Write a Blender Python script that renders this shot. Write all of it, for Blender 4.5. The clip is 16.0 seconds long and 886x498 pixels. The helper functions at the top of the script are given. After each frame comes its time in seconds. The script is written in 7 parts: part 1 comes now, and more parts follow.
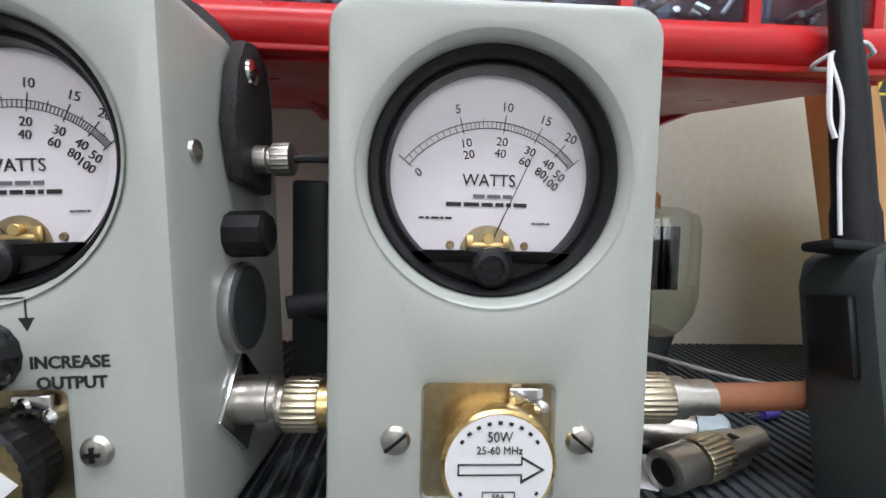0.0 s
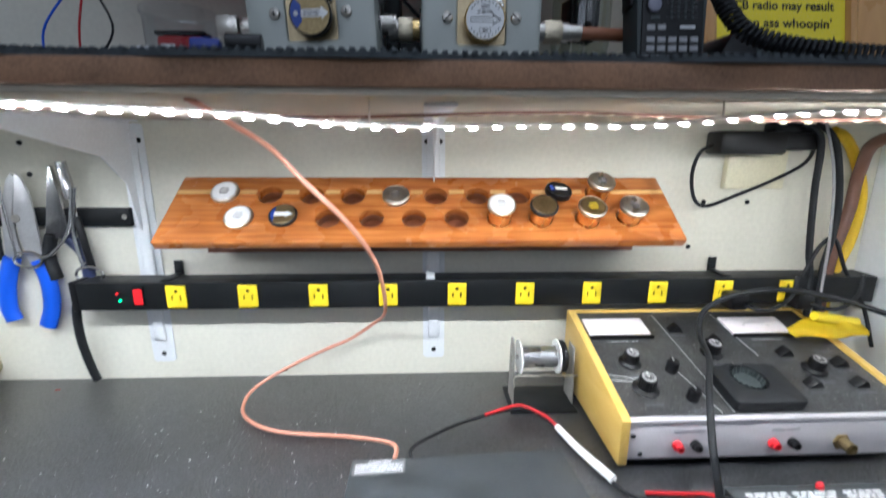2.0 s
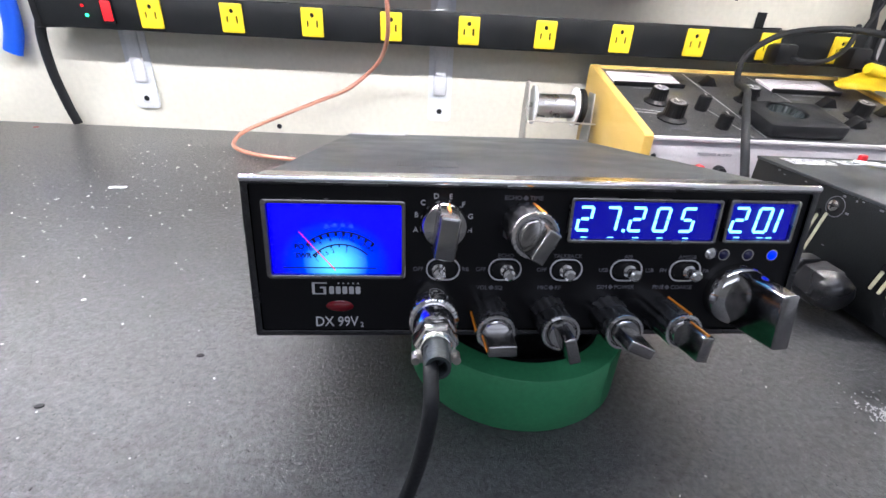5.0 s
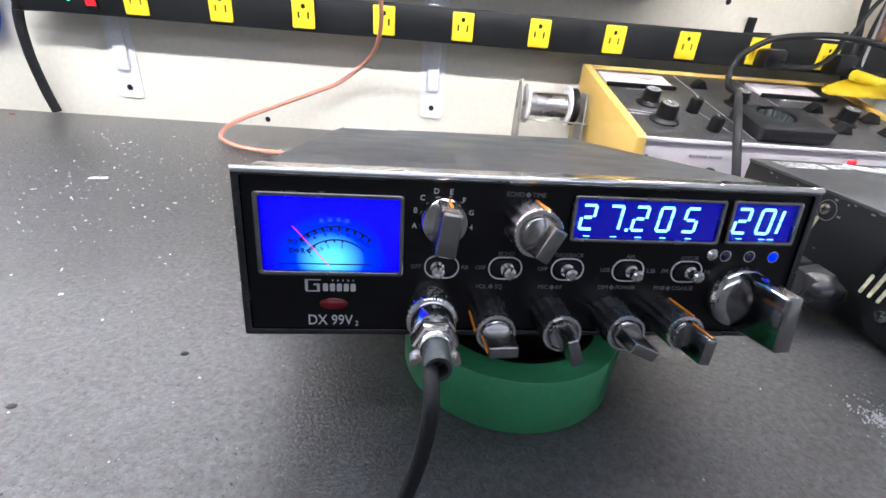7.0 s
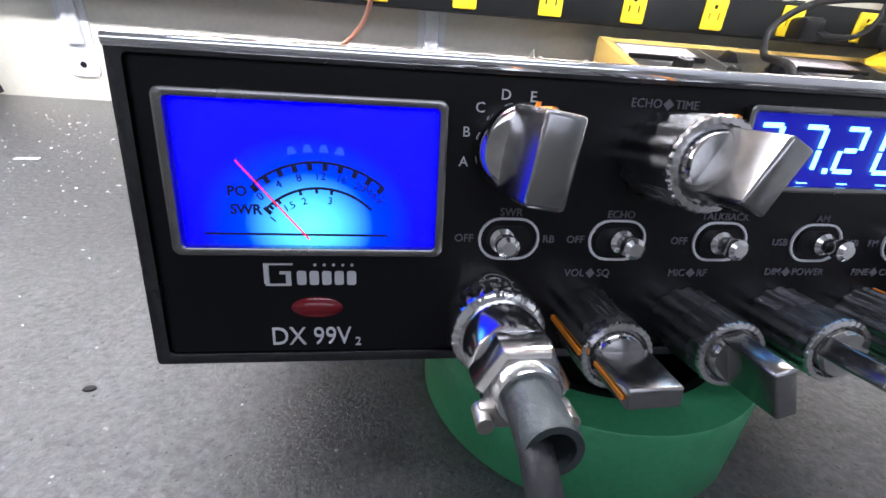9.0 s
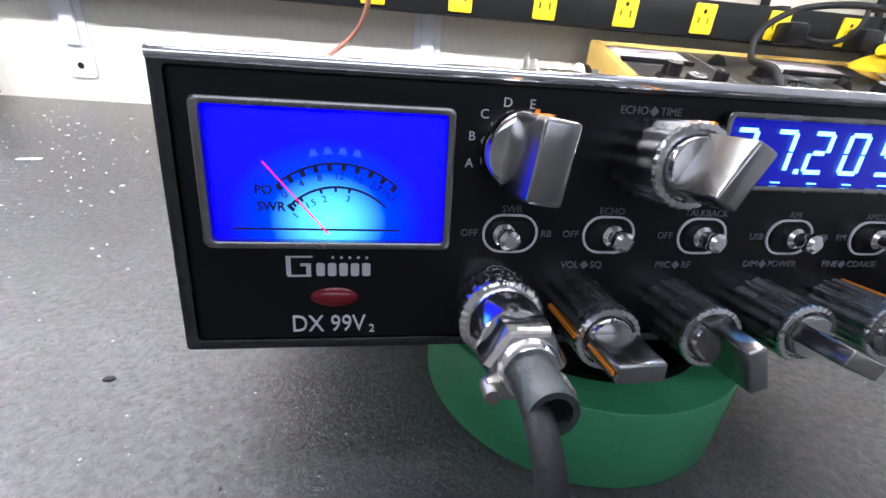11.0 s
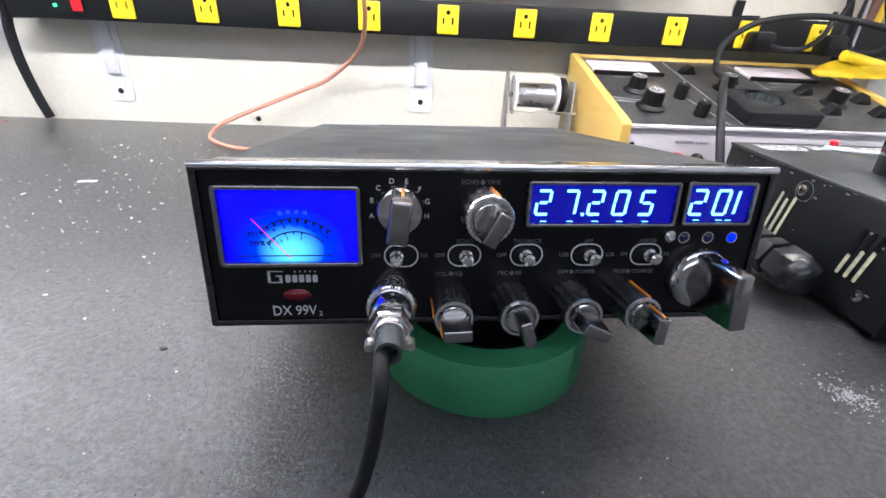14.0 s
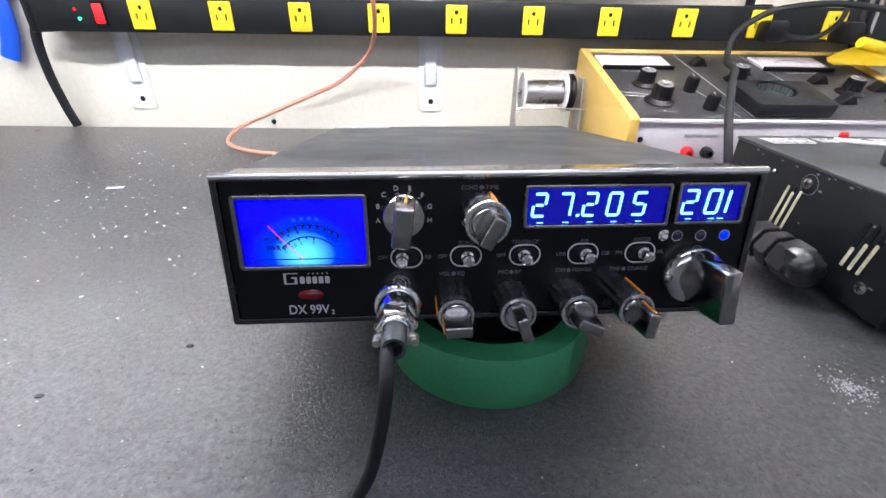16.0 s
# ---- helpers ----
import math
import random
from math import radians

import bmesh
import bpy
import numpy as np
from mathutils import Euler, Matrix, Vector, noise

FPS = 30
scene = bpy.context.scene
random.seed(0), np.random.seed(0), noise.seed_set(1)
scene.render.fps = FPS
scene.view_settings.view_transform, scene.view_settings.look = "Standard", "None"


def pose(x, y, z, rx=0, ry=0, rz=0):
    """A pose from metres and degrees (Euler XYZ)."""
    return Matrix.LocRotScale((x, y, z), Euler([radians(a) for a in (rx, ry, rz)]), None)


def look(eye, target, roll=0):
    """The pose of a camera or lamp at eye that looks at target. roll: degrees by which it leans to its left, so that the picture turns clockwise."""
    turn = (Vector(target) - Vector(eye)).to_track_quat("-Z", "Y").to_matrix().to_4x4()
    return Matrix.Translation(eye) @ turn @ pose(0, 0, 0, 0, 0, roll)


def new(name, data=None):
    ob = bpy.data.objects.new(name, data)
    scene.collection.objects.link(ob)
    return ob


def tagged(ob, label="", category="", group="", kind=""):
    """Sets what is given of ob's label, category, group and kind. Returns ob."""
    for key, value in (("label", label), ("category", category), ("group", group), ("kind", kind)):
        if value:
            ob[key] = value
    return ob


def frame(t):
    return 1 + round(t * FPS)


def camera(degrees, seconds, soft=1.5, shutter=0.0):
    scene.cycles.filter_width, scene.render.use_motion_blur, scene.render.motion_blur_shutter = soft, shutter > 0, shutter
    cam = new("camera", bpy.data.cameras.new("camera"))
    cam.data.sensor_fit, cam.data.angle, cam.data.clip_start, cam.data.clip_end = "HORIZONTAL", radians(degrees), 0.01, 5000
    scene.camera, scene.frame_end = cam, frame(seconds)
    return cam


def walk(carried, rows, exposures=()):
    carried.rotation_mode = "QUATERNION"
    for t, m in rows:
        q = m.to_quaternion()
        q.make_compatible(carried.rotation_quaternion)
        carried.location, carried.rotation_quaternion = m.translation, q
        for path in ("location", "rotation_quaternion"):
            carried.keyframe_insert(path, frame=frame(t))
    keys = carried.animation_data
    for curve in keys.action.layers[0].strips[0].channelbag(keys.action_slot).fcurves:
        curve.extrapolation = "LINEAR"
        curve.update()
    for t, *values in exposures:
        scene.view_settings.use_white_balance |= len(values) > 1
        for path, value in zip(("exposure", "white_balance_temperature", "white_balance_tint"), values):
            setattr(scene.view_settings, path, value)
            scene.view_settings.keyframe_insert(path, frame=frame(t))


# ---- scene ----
cam = camera(91.00, 16.0, 1.5, 0.35)
PATH = [
    (0, (0.0111, -0.3665, 0.4966), (0.1225, 1.6266, 0.3745), 1.31),
    (0.3, (0.0095, -0.3777, 0.4922), (0.1233, 1.6169, 0.3997), 1.31),
    (0.5, (0.0048, -0.3969, 0.4884), (0.135, 1.5929, 0.335), 1.20),
    (0.7, (-0.001, -0.4317, 0.4689), (0.134, 1.5609, 0.3623), 0.95),
    (1, (-0.0067, -0.4858, 0.4516), (0.1566, 1.4982, 0.2594), 1.23),
    (1.1, (-0.0045, -0.5094, 0.4422), (0.1537, 1.477, 0.2715), 0.97),
    (1.5, (-0.0054, -0.5537, 0.4045), (0.1356, 1.4197, 0.1117), 0.47),
    (2, (-0.0128, -0.6114, 0.3395), (0.0713, 1.3329, -0.1219), 0.25),
    (2.4, (-0.0156, -0.6402, 0.2748), (0.0327, 1.2766, -0.2941), 0.14),
    (2.5, (-0.0184, -0.6452, 0.2686), (0.0301, 1.2584, -0.3432), 0.43),
    (2.8, (-0.0136, -0.6493, 0.24), (0.0212, 1.2228, -0.4627), 0.24),
    (3, (-0.0129, -0.6529, 0.2195), (0.0242, 1.2103, -0.5067), 0.68),
    (3.5, (-0.0185, -0.6596, 0.1721), (0.0137, 1.1618, -0.6535), 1.06),
    (4, (-0.0119, -0.6399, 0.1489), (0.0308, 1.1543, -0.7338), 1.68),
    (6.5, (-0.0193, -0.6323, 0.1387), (0.1168, 1.1487, -0.7611), 4.67),
    (7, (-0.0183, -0.6306, 0.1382), (0.1267, 1.1488, -0.7633), 4.74),
    (7.5, (-0.018, -0.6305, 0.137), (0.1354, 1.1449, -0.7709), 4.68),
    (8, (-0.0207, -0.6302, 0.1331), (0.135, 1.1451, -0.7747), 4.47),
    (8.5, (-0.0271, -0.5932, 0.094), (0.1473, 1.1882, -0.7982), 4.67),
    (9, (-0.0284, -0.5759, 0.1001), (0.1659, 1.2078, -0.7833), 4.62),
    (11.5, (-0.0322, -0.5855, 0.1033), (0.1913, 1.1972, -0.7753), 4.92),
    (12, (-0.0321, -0.5874, 0.1054), (0.1833, 1.1964, -0.773), 4.82),
    (12.5, (-0.0331, -0.5888, 0.1054), (0.1747, 1.1957, -0.7735), 4.76),
    (13, (-0.0294, -0.5913, 0.1077), (0.1695, 1.191, -0.7776), 4.48),
    (13.5, (-0.0143, -0.6204, 0.1368), (0.1461, 1.155, -0.77), 3.71),
    (14, (-0.0027, -0.6347, 0.1382), (0.122, 1.1358, -0.7836), 2.87),
    (14.5, (-0.0011, -0.641, 0.1441), (0.0906, 1.128, -0.7845), 2.15),
    (15, (0.0012, -0.643, 0.1477), (0.0757, 1.1238, -0.7865), 1.64),
    (15.5, (0.0009, -0.6442, 0.1501), (0.0573, 1.121, -0.7883), 1.08),
    (16, (0.0016, -0.6425, 0.1449), (0.0537, 1.1205, -0.7981), 0.89),
]
walk(cam, [(t, look(eye, target, roll)) for t, eye, target, roll in PATH], [(0, 1.62, 6250, 12), (0.8, 1.7, 6400, 12), (1.15, 1.45, 6500, 12), (1.5, 0.72, 6000, 12), (2.4, 0.16, 5300, 10), (3.5, 0.34, 5400, 14), (4.5, 0.58, 5700, 18), (8.0, 0.58, 5700, 18), (8.7, 0.82, 5700, 18), (12.8, 0.82, 5700, 18), (13.5, 0.58, 5700, 18), (16, 0.58, 5700, 18)])

# ---------- world and light ----------
world = bpy.data.worlds.new("room_world")
scene.world = world
world.use_nodes = True
world.node_tree.nodes["Background"].inputs[0].default_value = (0.55, 0.58, 0.62, 1)
world.node_tree.nodes["Background"].inputs[1].default_value = 0.01


def area_lamp(name, eye, target, sx, sy, watts, colour):
    d = bpy.data.lights.new(name, "AREA")
    d.shape, d.size, d.size_y, d.energy, d.color = "RECTANGLE", sx, sy, watts, colour
    o = new(name, d)
    o.matrix_world = look(eye, target)
    return o


area_lamp("ceiling_tube_lamp", (-0.05, -0.66, 1.45), (-0.05, -0.40, 0.0), 1.2, 0.2, 4.0, (0.94, 0.97, 1.0))
# broad unseen fill from the room side, added to brighten shelf fronts and wall
area_lamp("room_tube_lamp", (0.0, -2.3, 1.2), (0.05, -0.2, 0.45), 2.4, 0.7, 6.5, (0.95, 0.97, 1.0))


# ---------- materials ----------
def nodes_of(m):
    m.use_nodes = True
    return m.node_tree.nodes, m.node_tree.links


def material(name, colour, rough=0.5, metal=0.0, vary=0.12, grain=300.0, bump=0.0, blotch=18.0, spec=0.5, coat=0.0, rough_vary=0.12, piece=0.0):
    """A surface with variation at a fine and a coarse scale, in metres of the object's own space."""
    m = bpy.data.materials.new(name)
    N, L = nodes_of(m)
    p = N["Principled BSDF"]
    p.inputs["Metallic"].default_value = metal
    p.inputs["Specular IOR Level"].default_value = spec
    p.inputs["Coat Weight"].default_value = coat
    tc = N.new("ShaderNodeTexCoord")
    fine, coarse = N.new("ShaderNodeTexNoise"), N.new("ShaderNodeTexNoise")
    fine.inputs["Scale"].default_value, coarse.inputs["Scale"].default_value = grain, blotch
    fine.inputs["Detail"].default_value, coarse.inputs["Detail"].default_value = 3, 5
    for n in (fine, coarse):
        L.new(tc.outputs["Object"], n.inputs["Vector"])
    mix = N.new("ShaderNodeMath")
    mix.operation = "ADD"
    L.new(fine.outputs["Fac"], mix.inputs[0])
    L.new(coarse.outputs["Fac"], mix.inputs[1])
    ramp = N.new("ShaderNodeMapRange")
    ramp.inputs[1].default_value, ramp.inputs[2].default_value = 0.6, 1.4
    ramp.inputs[3].default_value, ramp.inputs[4].default_value = 1 - vary, 1 + vary
    L.new(mix.outputs[0], ramp.inputs[0])
    mul = N.new("ShaderNodeMix")
    mul.data_type, mul.blend_type = "RGBA", "MULTIPLY"
    mul.inputs[0].default_value = 1
    mul.inputs[6].default_value = (*colour, 1)
    L.new(ramp.outputs[0], mul.inputs[7])
    out = mul.outputs[2]
    if piece:
        info = N.new("ShaderNodeObjectInfo")
        hsv = N.new("ShaderNodeHueSaturation")
        r2 = N.new("ShaderNodeMapRange")
        r2.inputs[3].default_value, r2.inputs[4].default_value = 1 - piece, 1 + piece
        L.new(info.outputs["Random"], r2.inputs[0])
        L.new(r2.outputs[0], hsv.inputs["Value"])
        L.new(out, hsv.inputs["Color"])
        out = hsv.outputs[0]
    L.new(out, p.inputs["Base Color"])
    r = N.new("ShaderNodeMapRange")
    r.inputs[1].default_value, r.inputs[2].default_value = 0.3, 0.7
    r.inputs[3].default_value, r.inputs[4].default_value = max(0.02, rough - rough_vary * rough), min(1, rough + rough_vary)
    L.new(coarse.outputs["Fac"], r.inputs[0])
    L.new(r.outputs[0], p.inputs["Roughness"])
    if bump:
        b = N.new("ShaderNodeBump")
        b.inputs["Strength"].default_value, b.inputs["Distance"].default_value = bump, 0.001
        L.new(fine.outputs["Fac"], b.inputs["Height"])
        L.new(b.outputs[0], p.inputs["Normal"])
    return m


def glow(name, colour, strength):
    m = bpy.data.materials.new(name)
    N, L = nodes_of(m)
    p = N["Principled BSDF"]
    p.inputs["Base Color"].default_value = (*[c * 0.3 for c in colour], 1)
    p.inputs["Emission Color"].default_value = (*colour, 1)
    p.inputs["Emission Strength"].default_value = strength
    return m


def glass(name, colour=(1, 1, 1), rough=0.02, ior=1.45):
    m = bpy.data.materials.new(name)
    N, L = nodes_of(m)
    p = N["Principled BSDF"]
    p.inputs["Base Color"].default_value = (*colour, 1)
    p.inputs["Transmission Weight"].default_value = 1
    p.inputs["Roughness"].default_value = rough
    p.inputs["IOR"].default_value = ior
    return m


def thin_pane(name, gloss=0.06, tint=(1, 1, 1), least=0.03):
    """A clear thin pane: mostly see-through with a mirror gloss that grows at a slant."""
    m = bpy.data.materials.new(name)
    N, L = nodes_of(m)
    N.remove(N["Principled BSDF"])
    a, g, x = N.new("ShaderNodeBsdfTransparent"), N.new("ShaderNodeBsdfGlossy"), N.new("ShaderNodeMixShader")
    f, w, k = N.new("ShaderNodeLayerWeight"), N.new("ShaderNodeMath"), N.new("ShaderNodeMath")
    a.inputs[0].default_value = (*tint, 1)
    g.inputs["Roughness"].default_value = gloss
    w.operation, k.operation = "POWER", "MULTIPLY_ADD"
    w.inputs[1].default_value = 4.0
    k.inputs[1].default_value, k.inputs[2].default_value = 0.7, least
    f.inputs["Blend"].default_value = 0.5
    L.new(f.outputs["Facing"], w.inputs[0])
    L.new(w.outputs[0], k.inputs[0])
    L.new(k.outputs[0], x.inputs[0])
    L.new(a.outputs[0], x.inputs[1])
    L.new(g.outputs[0], x.inputs[2])
    L.new(x.outputs[0], N["Material Output"].inputs[0])
    return m


def speckled(name, base, speck, scale, size, rough, cloud=0.5, bump=0.3):
    """Dark laminate with pale specks of dust and solder, and soft worn clouds."""
    m = material(name, base, rough, 0, cloud, 650, bump, 9.0, spec=1.0)
    N, L = m.node_tree.nodes, m.node_tree.links
    p = N["Principled BSDF"]
    for n in list(N):
        if n.type == "TEX_NOISE" and n.inputs["Scale"].default_value > 100:
            # coarse pressed grain: patches of matt and of gloss about a millimetre wide
            n.inputs["Scale"].default_value, n.inputs["Detail"].default_value, n.inputs["Roughness"].default_value = 520, 6, 0.72
            r = N.new("ShaderNodeMapRange")
            r.inputs[1].default_value, r.inputs[2].default_value, r.inputs[3].default_value, r.inputs[4].default_value = 0.36, 0.64, 0.26, 0.52
            L.new(n.outputs["Fac"], r.inputs[0])
            L.new(r.outputs[0], p.inputs["Roughness"])
    tc = N.new("ShaderNodeTexCoord")
    prev = p.inputs["Base Color"].links[0].from_socket
    # pressed grain: millimetre patches lighter and darker than the rest
    for sc, lo, hi in ((700, 0.70, 1.36), (1500, 0.50, 1.6)):
        v, w, r, mx = N.new("ShaderNodeTexVoronoi"), N.new("ShaderNodeTexWhiteNoise"), N.new("ShaderNodeMapRange"), N.new("ShaderNodeMix")
        v.inputs["Scale"].default_value = sc
        r.inputs[3].default_value, r.inputs[4].default_value = lo, hi
        mx.data_type, mx.blend_type = "RGBA", "MULTIPLY"
        mx.inputs[0].default_value = 1
        L.new(tc.outputs["Object"], v.inputs["Vector"])
        L.new(v.outputs["Position"], w.inputs["Vector"])
        L.new(w.outputs["Value"], r.inputs[0])
        L.new(prev, mx.inputs[6])
        L.new(r.outputs[0], mx.inputs[7])
        prev = mx.outputs[2]
        if sc < 900:
            s = N.new("ShaderNodeMapRange")
            s.inputs[3].default_value, s.inputs[4].default_value = 0.8, 1.0
            L.new(w.outputs["Value"], s.inputs[0])
            L.new(s.outputs[0], p.inputs["Specular IOR Level"])
    worn, wr, wm = N.new("ShaderNodeTexNoise"), N.new("ShaderNodeMapRange"), N.new("ShaderNodeMix")
    worn.inputs["Scale"].default_value, worn.inputs["Detail"].default_value, worn.inputs["Roughness"].default_value = 45, 7, 0.7
    wr.inputs[1].default_value, wr.inputs[2].default_value, wr.inputs[3].default_value, wr.inputs[4].default_value = 0.35, 0.68, 0.55, 1.6
    wm.data_type, wm.blend_type = "RGBA", "MULTIPLY"
    wm.inputs[0].default_value = 1
    L.new(tc.outputs["Object"], worn.inputs["Vector"])
    L.new(worn.outputs["Fac"], wr.inputs[0])
    L.new(prev, wm.inputs[6])
    L.new(wr.outputs[0], wm.inputs[7])
    prev = wm.outputs[2]
    for sc, sz, amount in ((scale, size, 0.9), (scale * 1.9, size * 0.95, 0.75), (scale * 3.4, size * 1.25, 0.5)):
        v, w = N.new("ShaderNodeTexVoronoi"), N.new("ShaderNodeTexWhiteNoise")
        v.inputs["Scale"].default_value = sc
        L.new(tc.outputs["Object"], v.inputs["Vector"])
        L.new(v.outputs["Position"], w.inputs["Vector"])
        near = N.new("ShaderNodeMath")
        near.operation = "LESS_THAN"
        near.inputs[1].default_value = sz
        L.new(v.outputs["Distance"], near.inputs[0])
        few = N.new("ShaderNodeMath")
        few.operation = "GREATER_THAN"
        few.inputs[1].default_value = 0.55
        L.new(w.outputs["Value"], few.inputs[0])
        both = N.new("ShaderNodeMath")
        both.operation = "MULTIPLY"
        L.new(near.outputs[0], both.inputs[0])
        L.new(few.outputs[0], both.inputs[1])
        amt = N.new("ShaderNodeMath")
        amt.operation = "MULTIPLY"
        amt.inputs[1].default_value = amount
        L.new(both.outputs[0], amt.inputs[0])
        mx = N.new("ShaderNodeMix")
        mx.data_type = "RGBA"
        L.new(amt.outputs[0], mx.inputs[0])
        L.new(prev, mx.inputs[6])
        mx.inputs[7].default_value = (*speck, 1)
        prev = mx.outputs[2]
    L.new(prev, p.inputs["Base Color"])
    return m


def wood(name, dark, light, rough=0.35, scale=(6, 90, 90), coat=0.3):
    m = material(name, dark, rough, 0, 0.1, 500, 0.05, coat=coat)
    N, L = m.node_tree.nodes, m.node_tree.links
    p = N["Principled BSDF"]
    tc, mp, n, ramp = N.new("ShaderNodeTexCoord"), N.new("ShaderNodeMapping"), N.new("ShaderNodeTexNoise"), N.new("ShaderNodeValToRGB")
    mp.inputs["Scale"].default_value = scale
    n.inputs["Scale"].default_value, n.inputs["Detail"].default_value, n.inputs["Distortion"].default_value = 1.0, 6, 1.2
    L.new(tc.outputs["Object"], mp.inputs[0])
    L.new(mp.outputs[0], n.inputs["Vector"])
    L.new(n.outputs["Fac"], ramp.inputs[0])
    ramp.color_ramp.elements[0].position, ramp.color_ramp.elements[1].position = 0.32, 0.72
    ramp.color_ramp.elements[0].color, ramp.color_ramp.elements[1].color = (*dark, 1), (*light, 1)
    L.new(ramp.outputs[0], p.inputs["Base Color"])
    return m


WALL = material("cream_wall_paint", (0.66, 0.64, 0.55), 0.55, 0, 0.08, 160, 0.12, 6)
WALL_SIDE = material("cool_white_side_paint", (0.74, 0.76, 0.78), 0.5, 0, 0.05, 160, 0.1, 6)
ROOM = material("plain_room_paint", (0.6, 0.6, 0.58), 0.7, 0, 0.05)
BENCH = speckled("black_bench_laminate", (0.021, 0.022, 0.025), (0.45, 0.45, 0.45), 110, 0.056, 0.36, 0.7, 1.2)
sheen = BENCH.node_tree.nodes["Principled BSDF"]
sheen.inputs["Coat Roughness"].default_value, sheen.inputs["Coat IOR"].default_value = 0.33, 1.65
grit, grit_range, grit_place, grit_bump = [BENCH.node_tree.nodes.new("ShaderNode" + k) for k in ("TexNoise", "MapRange", "TexCoord", "Bump")]
grit.inputs["Scale"].default_value, grit.inputs["Detail"].default_value, grit.inputs["Roughness"].default_value = 330, 5, 0.75
grit_range.inputs[1].default_value, grit_range.inputs[2].default_value, grit_range.inputs[3].default_value, grit_range.inputs[4].default_value = 0.38, 0.62, 0.25, 1.0
grit_bump.inputs["Strength"].default_value, grit_bump.inputs["Distance"].default_value = 0.6, 0.0010
for a, b in ((grit_place.outputs["Object"], grit.inputs["Vector"]), (grit.outputs["Fac"], grit_range.inputs[0]), (grit_range.outputs[0], sheen.inputs["Coat Weight"]), (grit.outputs["Fac"], grit_bump.inputs["Height"]), (grit_bump.outputs[0], sheen.inputs["Coat Normal"])):
    BENCH.node_tree.links.new(a, b)
SHELF = material("brown_hardboard", (0.27, 0.15, 0.085), 0.75, 0, 0.35, 500, 0.5, 30)
SHELF_UNDER = material("pale_shelf_underside", (0.62, 0.58, 0.48), 0.6, 0, 0.08)
MAT = material("black_ribbed_rubber", (0.045, 0.054, 0.062), 0.6, 0, 0.3, 900, 0.5)
STEEL_WHITE = material("white_painted_steel", (0.72, 0.74, 0.76), 0.35, 0, 0.08, 300, 0.05)
BLACK_METAL = material("black_powder_coat", (0.008, 0.009, 0.010), 0.42, 0, 0.25, 1200, 0.15, spec=0.22)
BLACK = material("black_plastic", (0.007, 0.007, 0.008), 0.35, 0, 0.25, 900, 0.1, spec=0.3)
BLACK_GLOSS = material("black_gloss_plastic", (0.008, 0.008, 0.01), 0.12, 0, 0.2, 900, 0.0)
RUBBER = material("black_rubber", (0.011, 0.012, 0.014), 0.55, 0, 0.25, 900, 0.2, spec=0.3)
CHARCOAL = material("charcoal_plastic", (0.038, 0.047, 0.048), 0.45, 0, 0.2, 900, 0.2, spec=0.35)
YELLOW = material("yellow_plastic", (0.82, 0.62, 0.01), 0.35, 0, 0.06)
GREY_GREEN = material("grey_green_enamel", (0.385, 0.405, 0.37), 0.3, 0, 0.05, 700, 0.06, 14, coat=0.15)
CHROME = material("bright_chrome", (0.78, 0.77, 0.76), 0.12, 1, 0.06, 500)
BEAD = material("mirror_chrome_bead", (0.85, 0.85, 0.85), 0.09, 1, 0.03, 500, rough_vary=0.0)
RIM_BLACK = material("dark_rim_chrome", (0.085, 0.085, 0.09), 0.2, 1, 0.3, 400, 0, 40)
FRAME_CHROME = material("dull_frame_chrome", (0.30, 0.29, 0.28), 0.2, 1, 0.2, 400, 0, 60)
MIRROR = material("scuffed_mirror_chrome", (0.62, 0.61, 0.60), 0.05, 1, 0.25, 220, 0.06, 120, rough_vary=0.05)
GLAND = material("satin_black_nylon", (0.018, 0.018, 0.020), 0.30, 0, 0.2, 500, 0.1, spec=0.7)
STAND_GREY = material("warm_grey_painted_steel", (0.30, 0.29, 0.265), 0.45, 0.2, 0.15, 400, 0.1, 40)
GRIP_METAL = material("satin_knob_metal", (0.36, 0.355, 0.35), 0.20, 1, 0.15, 300, 0.05, 60)
SMOKED = material("smoked_mirror_chrome", (0.40, 0.39, 0.39), 0.10, 1, 0.3, 300, 0, 40)
FLUTED = material("black_mirror_chrome", (0.50, 0.50, 0.51), 0.22, 1, 0.3, 400, 0, 40)
DARK_CHROME = material("smoked_chrome", (0.52, 0.51, 0.51), 0.14, 1, 0.3, 400, 0, 40)
NICKEL = material("worn_nickel", (0.56, 0.53, 0.48), 0.28, 1, 0.15, 600, 0.1, 60)
BRASS = material("polished_brass", (0.78, 0.56, 0.24), 0.22, 1, 0.12, 600, 0.05, 60)
CHAMPAGNE = material("champagne_nickel", (0.66, 0.58, 0.43), 0.24, 1, 0.15, 600, 0.05, 60)
BRASS_DULL = material("dull_brass", (0.30, 0.23, 0.12), 0.42, 1, 0.3, 500, 0.1, 60)
BROWN_PLATE = material("browned_nickel_plate", (0.42, 0.34, 0.21), 0.35, 1, 0.2, 500, 0.1, 60)
DIAL = material("white_dial_paper", (0.76, 0.71, 0.74), 0.6, 0, 0.03)
LABEL = material("white_printed_label", (0.78, 0.78, 0.78), 0.4, 0, 0.04)
INK = material("black_ink", (0.012, 0.012, 0.012), 0.5, 0, 0.1)
PRINT = material("silver_print", (0.62, 0.62, 0.64), 0.4, 0, 0.08)
PRINT_DIM = material("dim_grey_print", (0.13, 0.13, 0.15), 0.5, 0, 0.1)
RED = material("red_powder_coat", (0.55, 0.012, 0.015), 0.3, 0, 0.12, 300, 0.05)
